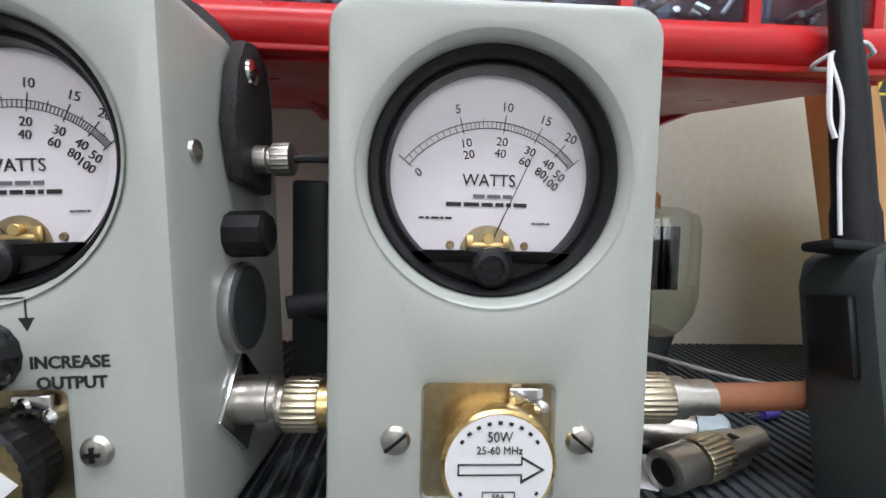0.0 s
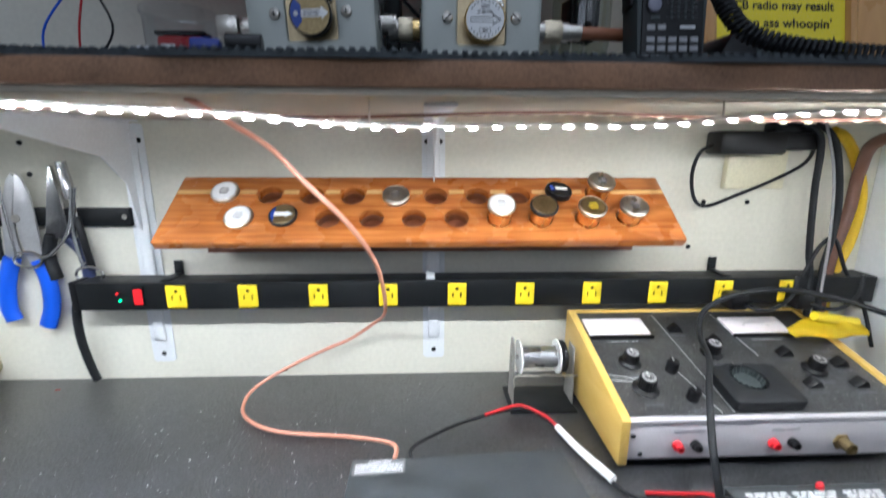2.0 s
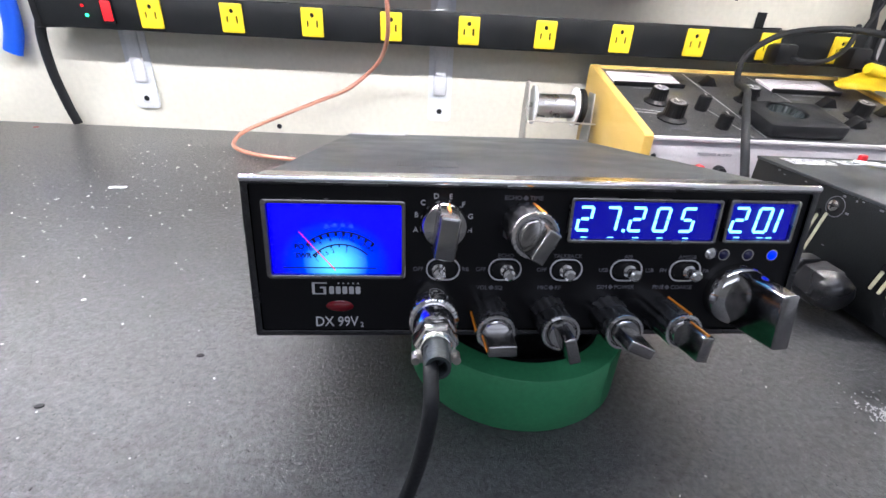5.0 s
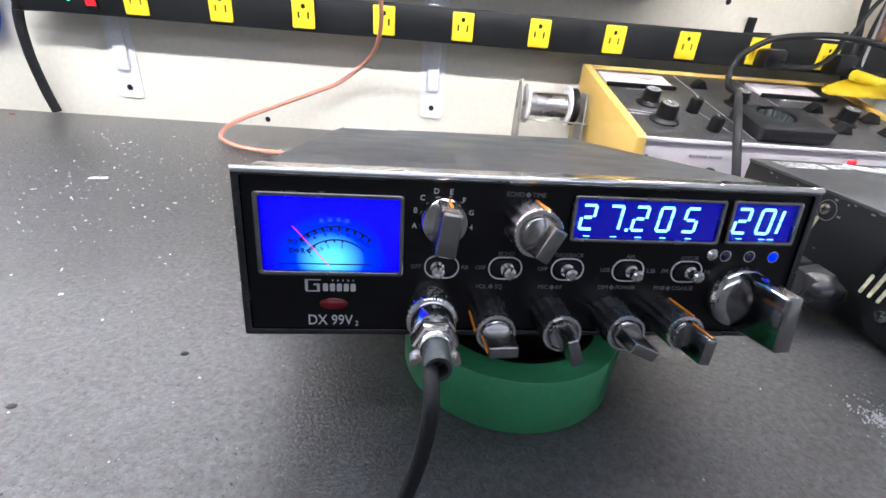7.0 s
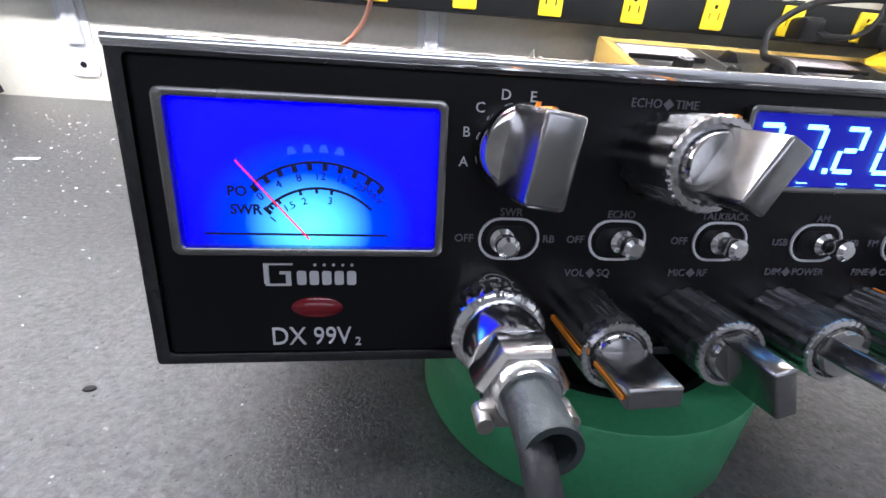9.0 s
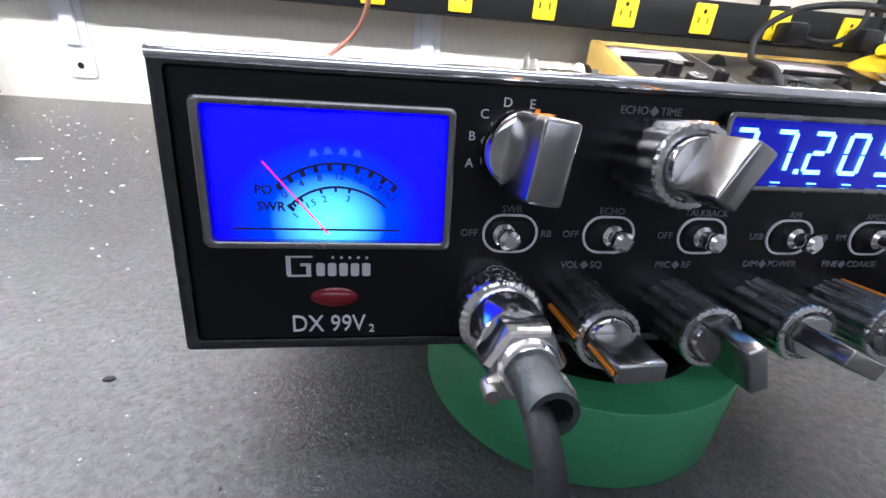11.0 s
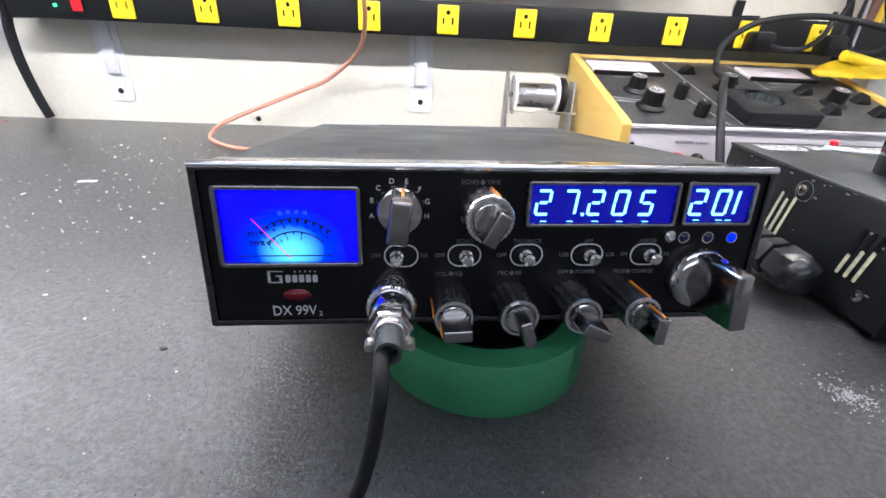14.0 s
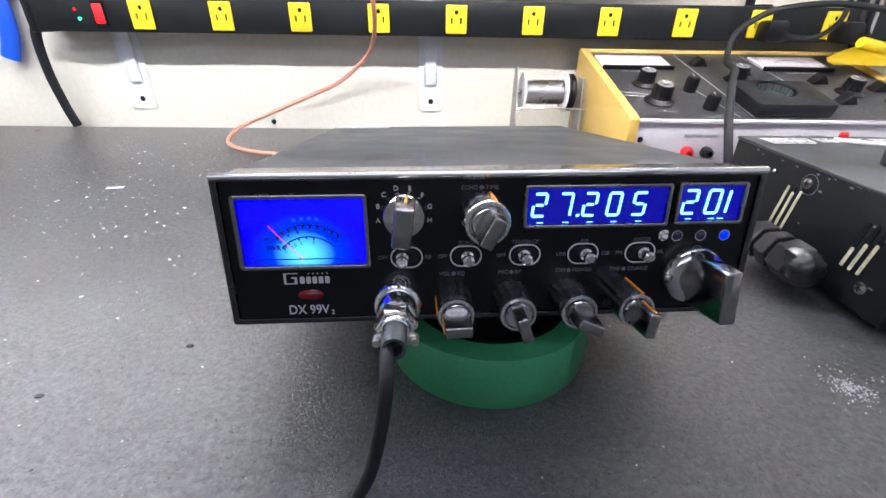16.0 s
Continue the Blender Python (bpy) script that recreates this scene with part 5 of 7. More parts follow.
part("print_mark", box(0.0030, 0.0050, 0.0004, (0.037, -0.003, 0.0078)), INK, adapter)

vial = thing("plastic_vial", pose(-0.0300, -0.2400, TOP + 0.0085, 0, 0, 3), "small clear vial with a brass bottom lying between the wattmeters", "vial")
part("body", [lathe([(0.0084, 0), (0.0086, 0.002), (0.0086, 0.028), (0.0070, 0.032)], 28, FRONT.inverted())], CLEAR, vial)
part("bottom", [rod(0.0052, 0.0040, 24, move(0, 0.004, 0) @ FRONT)], BRASS_DULL, vial)

valve = thing("vacuum_tube", pose(0.1650, -0.0800, TOP, 0, 0, 8), "large glass vacuum tube with a copper top cap", "vacuum tube")
part("envelope", [lathe([(0.020, 0.030), (0.024, 0.034), (0.030, 0.044), (0.0322, 0.055), (0.0322, 0.100), (0.0300, 0.108), (0.020, 0.113), (0.008, 0.114)], 40, ID, 0, 0, False)], TUBE_GLASS, valve, "clear glass envelope").visible_shadow = False
part("base", [lathe([(0.016, 0.0), (0.017, 0.002), (0.017, 0.018), (0.020, 0.030), (0.014, 0.032)], 32)], DARK_CHROME, valve)
for i in range(7):
    part("anode_fin", box(0.0022, 0.026, 0.042, (-0.017 + 0.0052 * i, 0, 0.080), 0.0005), BLACK, valve)
part("anode_core", box(0.032, 0.010, 0.040, (-0.0015, 0, 0.080), 0.001), BLACK_METAL, valve)
part("stem", [rod(0.0020, 0.018, 12, move(0, 0, 0.100)), rod(0.0012, 0.03, 8, move(-0.008, 0.004, 0.030)), rod(0.0012, 0.03, 8, move(0.008, 0.004, 0.030))], NICKEL, valve)
part("top_cap", [lathe([(0.0075, 0.112), (0.0075, 0.121), (0.0045, 0.124), (0.0045, 0.134), (0.0030, 0.137)], 24)], material("dull_copper", (0.36, 0.17, 0.09), 0.4, 1), valve, "copper top cap")

bulb = thing("small_cylinder", pose(0.1060, -0.1750, TOP + 0.0098, 0, 0, -22), "grey metal cylinder with a pale blue cap lying on the mat", "cylinder")
part("barrel", [rod(0.0095, 0.030, 28, SIDE)], NICKEL, bulb)
part("cap", [lathe([(0.0098, 0.030), (0.0098, 0.041), (0.0086, 0.0425)], 28, SIDE)], material("pale_blue_plastic", (0.50, 0.60, 0.64), 0.4), bulb)
capac = thing("capacitor", pose(0.1930, -0.1520, TOP + 0.0032, 0, 0, 8), "tiny purple capacitor lying on the mat", "capacitor")
part("can", [rod(0.0032, 0.0095, 18, SIDE)], material("purple_sleeve", (0.10, 0.08, 0.40), 0.35), capac)
part("lead", hose([(0, 0.001, 0), (-0.008, 0.002, -0.001)], 0.0003, 5, 2), NICKEL, capac)
part("lead", hose([(0, -0.001, 0), (-0.008, -0.0005, -0.001)], 0.0003, 5, 2), NICKEL, capac)
solid("paper_tag", box(0.030, 0.026, 0.0008, (0, 0, 0)), PAPER, "small pale paper tag lying under the wattmeter", "tag", m=pose(0.0940, -0.1950, TOP + 0.0006, 0, 0, -20))
solid("thin_lead", hose([(0.06, -0.11, 0.432), (0.12, -0.12, 0.428), (0.18, -0.15, 0.418), (0.24, -0.17, 0.412), (0.30, -0.15, 0.402)], 0.0012, 8), material("grey_lead", (0.30, 0.29, 0.28), 0.5), "thin grey lead trailing behind the wattmeters", "lead")
solid("plug_lead", [hose([(-0.036, -0.208, 0.4645), (-0.028, -0.205, 0.4655), (-0.012, -0.203, 0.467)], 0.0042, 12), hose([(-0.034, -0.206, 0.4640), (-0.022, -0.190, 0.455), (-0.005, -0.170, 0.445), (0.02, -0.15, 0.43)], 0.0016, 8)], RUBBER, "black plug and lead behind the wattmeters", "lead")
solid("black_box", box(0.070, 0.050, 0.060, (-0.02, -0.11, TOP + 0.03), 0.003), BLACK, "black box standing behind the wattmeters", "box")
solid("grey_panel", box(0.018, 0.05, 0.12, (-0.045, -0.115, TOP + 0.06), 0.002), CHARCOAL, "dark grey upright panel behind the wattmeter", "panel")

# hand-held transceiver
HT = Matrix.Translation((0.1810, -0.2530, TOP)) @ pose(0, 0, 0, -9.0, 0, -3) @ Matrix.Diagonal((0.97, 1.0, 1.06, 1))
ht = thing("handheld_radio", HT, "black handheld transceiver with a grey screen standing on the shelf", "handheld radio")
hw, hh, hd = 0.0560, 0.0925, 0.030
part("body", prism([(-0.027, 0.003), (-0.0245, 0), (0.0245, 0), (0.027, 0.003), (0.0285, 0.050), (0.0290, 0.080), (0.0265, 0.0895), (0.020, hh), (-0.020, hh), (-0.0265, 0.0895), (-0.0290, 0.080), (-0.0285, 0.050)], hd, ID, (), 0.0025), CHARCOAL, ht)
part("front_cover", prism(rrect(0.0490, 0.084, 0.004, 0, 0.0470), 0.002, move(0, -0.0015, 0), (), 0.0008), BLACK, ht)
part("screen_frame", prism(rrect(0.0440, 0.0250, 0.003, 0.0, 0.0725), 0.0015, move(0, -0.0028, 0), [rrect(0.0340, 0.0165, 0.001, 0.0, 0.0725)], 0.0004), material("silver_grey_plastic", (0.25, 0.26, 0.28), 0.35), ht)
part("screen", prism(rrect(0.0350, 0.0175, 0.001, 0.0, 0.0725), 0.0008, move(0, -0.0022, 0)), LCD, ht, "grey-green liquid crystal screen")
part("silver_line", [box(0.0440, 0.0006, 0.0010, (0, -0.0019, 0.0575)), *[box(0.0006, 0.0006, 0.0018, (-0.020 + 0.00135 * i, -0.0019, 0.0570)) for i in range(30)]], PRINT, ht)
part("brand_mark", box(0.0090, 0.0004, 0.0018, (-0.0150, -0.0017, 0.0868)), PRINT, ht)
part("model_mark", box(0.0100, 0.0004, 0.0014, (0.0150, -0.0017, 0.0868)), PRINT_DIM, ht)
part("series_mark", box(0.0120, 0.0004, 0.0020, (0.0120, -0.0017, 0.0320)), PRINT, ht)
part("navigation_button", lathe([(0.0056, 0), (0.0052, 0.0012), (0.0040, 0.0020), (0.0010, 0.0023)], 28, move(-0.0150, -0.0014, 0.0480) @ FRONT), material("grey_violet_rubber", (0.20, 0.20, 0.26), 0.4), ht)
part("navigation_ring", lathe([(0.0058, 0), (0.0072, 0.0), (0.0068, 0.0012), (0.0058, 0.0012), (0.0058, 0)], 28, move(-0.0150, -0.0014, 0.0480) @ FRONT, 0, 0, False), BLACK_GLOSS, ht)
for i in range(5):
    for j in range(5):
        part("grille_slot", prism(rrect(0.0034, 0.0013, 0.0005, -0.0040 + 0.0055 * i, 0.0530 - 0.0035 * j, 2), 0.0006, move(0, -0.0016, 0)), BLACK_GLOSS, ht)
        if i < 4:
            part("grille_bar", box(0.0022, 0.0008, 0.0022, (-0.0013 + 0.0055 * i, -0.0017, 0.0530 - 0.0035 * j), 0.0004, 1), CHARCOAL, ht)
KEY = material("grey_key_rubber", (0.28, 0.28, 0.29), 0.45)
key_mesh = mesh_of("key", box(0.0066, 0.0016, 0.0042, (0, 0, 0), 0.0006, 2), KEY)
for j in range(4):
    for i in range(5 if j else 2):
        k = new("key", key_mesh)
        k.parent = ht
        k.matrix_basis = move(-0.0175 + 0.0087 * i, -0.0020, 0.0275 - 0.0062 * j + (0.004 if j == 0 else 0.0015))
part("oval_key", prism(rrect(0.0075, 0.0032, 0.0015, -0.0140, 0.0386), 0.0012, move(0, -0.0022, 0), (), 0.0004), CHARCOAL, ht)
part("talk_button", box(0.0040, 0.018, 0.026, (-0.0295, 0.015, 0.064), 0.0015), BLACK, ht)
part("antenna", [lathe([(0.0072, 0), (0.0072, 0.012), (0.0064, 0.016), (0.0060, 0.050), (0.0046, 0.075), (0.0042, 0.170), (0.0020, 0.174)], 28, move(-0.0185, 0.015, hh - 0.001) @ pose(0, 0, 0, 3, -2, 0))], RUBBER, ht, "black rubber whip antenna")
part("cord_tie", [hose([(-0.012, 0.010, 0.158), (-0.0185, 0.0075, 0.160), (-0.0262, 0.012, 0.158), (-0.0262, 0.020, 0.157), (-0.012, 0.020, 0.158), (-0.012, 0.010, 0.158)], 0.0008, 6, 4), hose([(-0.0262, 0.012, 0.158), (-0.029, 0.010, 0.148), (-0.030, 0.010, 0.135), (-0.0285, 0.010, 0.128)], 0.0009, 6, 4), hose([(-0.0265, 0.012, 0.157), (-0.026, 0.009, 0.140), (-0.0275, 0.010, 0.120), (-0.028, 0.011, 0.096)], 0.0007, 6, 4)], PAPER, ht, "white string tied round the antenna")
part("rubber_flap", [box(0.022, 0.014, 0.0035, (-0.0315, 0.012, 0.0900), 0.0015, m=Matrix.Rotation(radians(4), 4, "Y"))], RUBBER, ht)
part("top_plug", [prism([(-0.007, 0), (0.007, 0), (0.0055, 0.004), (0.0025, 0.007), (0.0022, 0.013), (-0.0022, 0.013), (-0.0025, 0.007), (-0.0055, 0.004)], 0.008, move(0.0015, 0.011, hh - 0.001), (), 0.0008)], RUBBER, ht)
part("plug_lead", hose([(0.0015, 0.015, 0.104), (0.002, 0.015, 0.113), (0.007, 0.016, 0.118), (0.014, 0.018, 0.114), (0.018, 0.022, 0.104), (0.022, 0.030, 0.085), (0.026, 0.034, 0.06)], 0.0020, 10, 5), RUBBER, ht)
part("volume_knob", [lathe([(0.0058, 0), (0.0058, 0.007), (0.0050, 0.0085)], 40, move(0.0165, 0.014, hh - 0.001), 14, 0.06)], DARK_CHROME, ht, "ribbed metallic knob")

# hand microphone with a coiled cord
hm = thing("hand_microphone", pose(0.2930, -0.2180, TOP, 0, 3, 2), "black plastic hand microphone lying face up on the shelf", "microphone")
part("shell", prism([(-0.050, 0.0), (0.050, 0.0), (0.052, 0.006), (0.048, 0.024), (0.030, 0.033), (-0.030, 0.039), (-0.044, 0.036), (-0.052, 0.020)], 0.045, move(0, 0, 0), (), 0.004), BLACK, hm)
part("front_button", [rod(0.0030, 0.0012, 16, move(-0.018, 0.0002, 0.024) @ FRONT)], CHARCOAL, hm)
part("front_button", [rod(0.0030, 0.0012, 16, move(-0.008, 0.0002, 0.023) @ FRONT)], CHARCOAL, hm)
part("hanger_stud", [rod(0.0035, 0.006, 16, move(0.051, 0.015, 0.012) @ SIDE)], DARK_CHROME, hm)


def coil(line, r, wire, pitch):
    """A coiled cord: a spiral of radius r round a smooth line."""
    pts = curve_points(line, 14)
    lens = [0.0]
    for a, b in zip(pts, pts[1:]):
        lens.append(lens[-1] + (b - a).length)
    total = lens[-1]
    n = int(total / pitch * 9)
    out, i = [], 0
    side = Vector((0, 0, 1))
    for k in range(n + 1):
        s = total * k / n
        while i < len(pts) - 2 and lens[i + 1] < s:
            i += 1
        f = (s - lens[i]) / max(1e-6, lens[i + 1] - lens[i])
        p = pts[i].lerp(pts[i + 1], f)
        way = (pts[i + 1] - pts[i]).normalized()
        u = way.cross(Vector((0.1, 0.3, 0.95))).normalized()
        v = u.cross(way)
        a = 2 * math.pi * s / pitch
        out.append(p + r * (math.cos(a) * u + math.sin(a) * v))
    return hose(out, wire, 6, 1, False)


part("coiled_cord", coil([Vector(p) - Vector((0.2930, -0.2180, TOP)) for p in ((0.222, -0.225, 0.462), (0.224, -0.242, 0.440), (0.234, -0.255, 0.422), (0.262, -0.268, 0.412), (0.300, -0.280, 0.4075), (0.345, -0.292, 0.405), (0.395, -0.300, 0.405), (0.46, -0.302, 0.405), (0.53, -0.28, 0.405))], 0.0058, 0.0017, 0.0042), RUBBER, hm, "black coiled cord")
solid("wood_block", box(0.020, 0.05, 0.016, (0.2180, -0.2200, TOP + 0.008), 0.002), OAK, "small pale wooden block behind the handheld radio", "block")

# framed warning sign, leaning back
SIGN = Matrix.Translation((0.3490, -0.1680, TOP)) @ pose(0, 0, 0, -14, 1.0, -3) @ Matrix.Scale(1.025, 4)
sign = thing("framed_sign", SIGN, "honey oak picture frame holding a black and yellow warning sign", "framed sign")
pw, ph = 0.1290, 0.1720
fw = 0.036


def moulding(length, m):
    """A frame side with a stepped face, mitred ends, along x; outer edge at z = 0."""
    prof = [(0.0, 0.018), (0.0, 0.004), (0.004, 0.0), (0.014, 0.001), (0.019, 0.005), (0.026, 0.007), (0.031, 0.004), (0.0345, 0.006), (fw, 0.010), (fw, 0.018)]
    bm = bmesh.new()
    ends = [[bm.verts.new(m @ Vector((s * (length / 2 - z), y, z))) for z, y in prof] for s in (-1, 1)]
    n = len(prof)
    for i in range(n):
        j = (i + 1) % n
        bm.faces.new((ends[0][i], ends[0][j], ends[1][j], ends[1][i]))
    bm.faces.new(ends[0])
    bm.faces.new(ends[1][::-1])
    return bm


ow, oh = pw + 2 * fw, ph + 2 * fw
OAK_X = wood("honey_oak_rail", (0.40, 0.20, 0.06), (0.58, 0.33, 0.12), 0.3, (5, 40, 40))
part("frame_rail", moulding(ow, ID), OAK_X, sign)
part("frame_rail", moulding(ow, move(0, 0, oh) @ pose(0, 0, 0, 0, 180, 0)), OAK_X, sign)
part("frame_stile", moulding(oh, move(-ow / 2, 0, oh / 2) @ pose(0, 0, 0, 0, 90, 0)), OAK, sign)
part("frame_stile", moulding(oh, move(ow / 2, 0, oh / 2) @ pose(0, 0, 0, 0, -90, 0)), OAK, sign)
sheet = part("poster", span(-pw / 2 - 0.002, pw / 2 + 0.002, 0.0112, 0.0124, fw - 0.002, fw + ph + 0.002), POSTER_YELLOW, sign, "black and yellow printed poster")
zt = fw + ph
part("black_field", span(-pw / 2, pw / 2, 0.0106, 0.0110, zt - 0.0925, zt - 0.0210), POSTER_BLACK, sheet)
lettering("WARNING", 0.0165, INK, sheet, (0, 0.0108, zt - 0.0110), width=0.072, bold=0.0003)
for sx in (-1, 1):
    part("warning_triangle", prism([(sx * 0.052 - 0.0095, zt - 0.0190), (sx * 0.052 + 0.0095, zt - 0.0190), (sx * 0.052, zt - 0.0020)], 0.0003, move(0, 0.0107, 0)), INK, sheet)
    part("mark_stroke", box(0.0016, 0.0003, 0.0070, (sx * 0.052, 0.0104, zt - 0.0110)), POSTER_YELLOW, sheet)
    part("mark_dot", box(0.0016, 0.0003, 0.0016, (sx * 0.052, 0.0104, zt - 0.0170)), POSTER_YELLOW, sheet)
cxs, czs = -0.036, zt - 0.0500
part("pictured_radio", prism(rrect(0.030, 0.0105, 0.001, cxs + 0.004, czs - 0.001), 0.0002, move(0, 0.0103, 0)), LABEL, sheet, "white pictured radio")
part("pictured_shape", prism(disc(0.0072, cxs - 0.0095, czs + 0.0060, 18), 0.0002, move(0, 0.0104, 0)), LABEL, sheet)
for i in range(6):
    part("pictured_knob", prism(disc(0.0009, cxs - 0.002 + 0.0034 * i, czs - 0.0035, 8), 0.0002, move(0, 0.0101, 0)), INK, sheet)
part("forbidden_ring", [prism(disc(0.0212, cxs, czs, 40), 0.0002, move(0, 0.0100, 0), [disc(0.0196, cxs, czs, 40)]), box(0.0400, 0.0002, 0.0016, (0, 0, 0), 0, 1, move(cxs, 0.0100, czs) @ Matrix.Rotation(radians(-38), 4, "Y"))], POSTER_RED, sheet, "red forbidding ring")
for x0, z0, x1, z1, wd in ((0.018, -0.077, 0.040, -0.066, 0.0050), (0.018, -0.068, 0.036, -0.077, 0.0042), (0.034, -0.066, 0.050, -0.055, 0.0056), (0.050, -0.055, 0.053, -0.040, 0.0036), (0.053, -0.040, 0.058, -0.026, 0.0018), (0.046, -0.060, 0.056, -0.070, 0.0050), (0.040, -0.068, 0.048, -0.078, 0.0040), (0.050, -0.077, 0.060, -0.079, 0.0016)):
    ln = math.hypot(x1 - x0, z1 - z0)
    part("pictured_stroke", prism(rrect(ln, wd, wd * 0.45), 0.0002, move((x0 + x1) / 2, 0.0103, zt - 0.013 + (z0 + z1) / 2) @ Matrix.Rotation(-math.atan2(z1 - z0, x1 - x0), 4, "Y")), LABEL, sheet)
bars(2, POSTER_RED, sheet, (-0.020, 0.0103, zt - 0.0800), 0.050, 0.0075, 0.0034, 12)
for i, words in enumerate(("Tampering with my", "CB radio may result", "in an ass whoopin'", "you'll never forget!")):
    lettering(words, 0.0128, INK, sheet, (0.003, 0.0108, zt - 0.1035 - 0.0176 * i), width=(0.098, 0.100, 0.096, 0.104)[i], bold=0.0002)
bars(1, POSTER_RED, sheet, (0.004, 0.0108, zt - 0.1700), 0.084, 0.006, 0.0032, 13)
part("cover_glass", prism(rrect(pw, ph, 0.0005, 0, fw + ph / 2, 1), 0, move(0, 0.0094, 0)), PANE, sign).visible_shadow = False

# red drawer cabinet on the wall
bins = thing("drawer_cabinet", ID, "red steel cabinet of small clear drawers hung above the shelf", "cabinet")
part("underside", prism([(0, 0.586), (-0.196, 0.556), (-0.196, 0.560), (0, 0.592)], 0.566, move(-0.370, 0, 0) @ Matrix(((0, 1, 0, 0), (1, 0, 0, 0), (0, 0, 1, 0), (0, 0, 0, 1)))), RED, bins)
part("front_lip", [hose([(-0.370, -0.199, 0.566), (-0.09, -0.199, 0.5665), (0.196, -0.199, 0.5675)], 0.0085, 16, 2), span(-0.370, 0.196, -0.2035, -0.1960, 0.5570, 0.5600, 0.001)], RED, bins, "rolled red front lip")
part("back", span(-0.370, 0.196, -0.010, -0.002, 0.59, 0.78), RED, bins)
part("side", span(-0.370, -0.366, -0.196, -0.010, 0.575, 0.78), RED, bins)
part("side", span(0.192, 0.196, -0.196, -0.010, 0.575, 0.78), RED, bins)
DIM_BIN = material("pale_blue_bin_plastic", (0.30, 0.33, 0.40), 0.3)
rnd = random.Random(8)
for i in range(-2, 9):
    x0 = -0.2665 + i * 0.0508
    part("divider", span(x0 - 0.0035, x0 + 0.0015, -0.2000, -0.012, 0.575, 0.78), RED, bins)
    d = part("drawer", [span(x0 + 0.003, x0 + 0.0455, -0.2010, -0.1990, 0.5770, 0.6120, 0.0006), span(x0 + 0.003, x0 + 0.0455, -0.199, -0.06, 0.5770, 0.5790), span(x0 + 0.003, x0 + 0.0045, -0.199, -0.06, 0.579, 0.612), span(x0 + 0.044, x0 + 0.0455, -0.199, -0.06, 0.579, 0.612)], BIN_CLEAR, bins, "clear plastic drawer")
    part("drawer_back", span(x0 + 0.003, x0 + 0.0455, -0.150, -0.148, 0.579, 0.612), DIM_BIN, d)
    heap = []
    for k in range(26 if i % 4 != 2 else 5):
        heap.append(rod(rnd.uniform(0.0009, 0.0017), rnd.uniform(0.004, 0.009), 7, move(x0 + rnd.uniform(0.008, 0.040), -0.197 + rnd.uniform(0, 0.03), 0.5795 + rnd.uniform(0, 0.007)) @ pose(0, 0, 0, rnd.uniform(0, 180), rnd.uniform(0, 180), 0)))
    tagged(part("screws", heap, NICKEL, d), kind="stuff")
part("paper_label", box(0.040, 0.0003, 0.0090, (0.0855, -0.2016, 0.5960)), PAPER, bins)
lettering("Cabinet Screws", 0.0060, INK, bins, (0.0855, -0.2019, 0.5950), width=0.037)
part("paper_label", box(0.026, 0.0003, 0.0080, (0.1660, -0.2016, 0.5950)), PAPER, bins)
lettering("Pill", 0.0060, INK, bins, (0.1630, -0.2019, 0.5945))

# papers, jar and test leads at the far end of the shelf
solid("sheet_of_paper", box(0.23, 0.16, 0.0014, (0, 0, 0)), PAPER, "white printed sheet lying on the mat", "paper", "papers", m=pose(-0.255, -0.190, TOP + 0.0010, 0, 0, 5))
solid("sheet_of_paper", box(0.22, 0.16, 0.0012, (0, 0, 0)), PAPER, "white sheet of paper curled on the pile", "paper", "papers", m=pose(-0.345, -0.165, TOP + 0.0145, 3, 5, -12))
solid("sheet_of_paper", box(0.16, 0.12, 0.0012, (0, 0, 0)), PAPER, "white sheet of paper lying at the back", "paper", "papers", m=pose(-0.36, -0.08, TOP + 0.0040, 0, 0, 14))
solid("printed_swatch", box(0.020, 0.018, 0.0003), RED_DULL, "red printed square on the sheet", "swatch", m=pose(-0.213, -0.190, TOP + 0.0020, 0, 0, 5))
solid("printed_swatch", box(0.020, 0.018, 0.0003), CHARCOAL, "dark printed square on the sheet", "swatch", m=pose(-0.190, -0.188, TOP + 0.0020, 0, 0, 5))
solid("printed_swatch", box(0.024, 0.012, 0.0003), KEY, "grey printed square on the sheet", "swatch", m=pose(-0.197, -0.222, TOP + 0.0020, 0, 0, 5))
jar = thing("plastic_jar", move(-0.268, -0.100, TOP), "clear plastic jar with a red printed packet inside", "jar")
part("wall", [lathe([(0.030, 0.0), (0.0335, 0.003), (0.0345, 0.070), (0.0365, 0.073), (0.0365, 0.078)], 44, ID, 0, 0, False)], CLEAR, jar, "clear wall").visible_shadow = False
part("packet", [box(0.048, 0.020, 0.040, (0.002, 0, 0.034), 0.004)], RED_DULL, jar, "red packet")
part("packet_print", [box(0.020, 0.0005, 0.004, (0.006, -0.0104, 0.028)), box(0.014, 0.0005, 0.006, (-0.010, -0.0104, 0.042))], LABEL, jar)
part("dark_band", [box(0.050, 0.021, 0.004, (0.002, 0, 0.056), 0.001)], BLACK, jar)
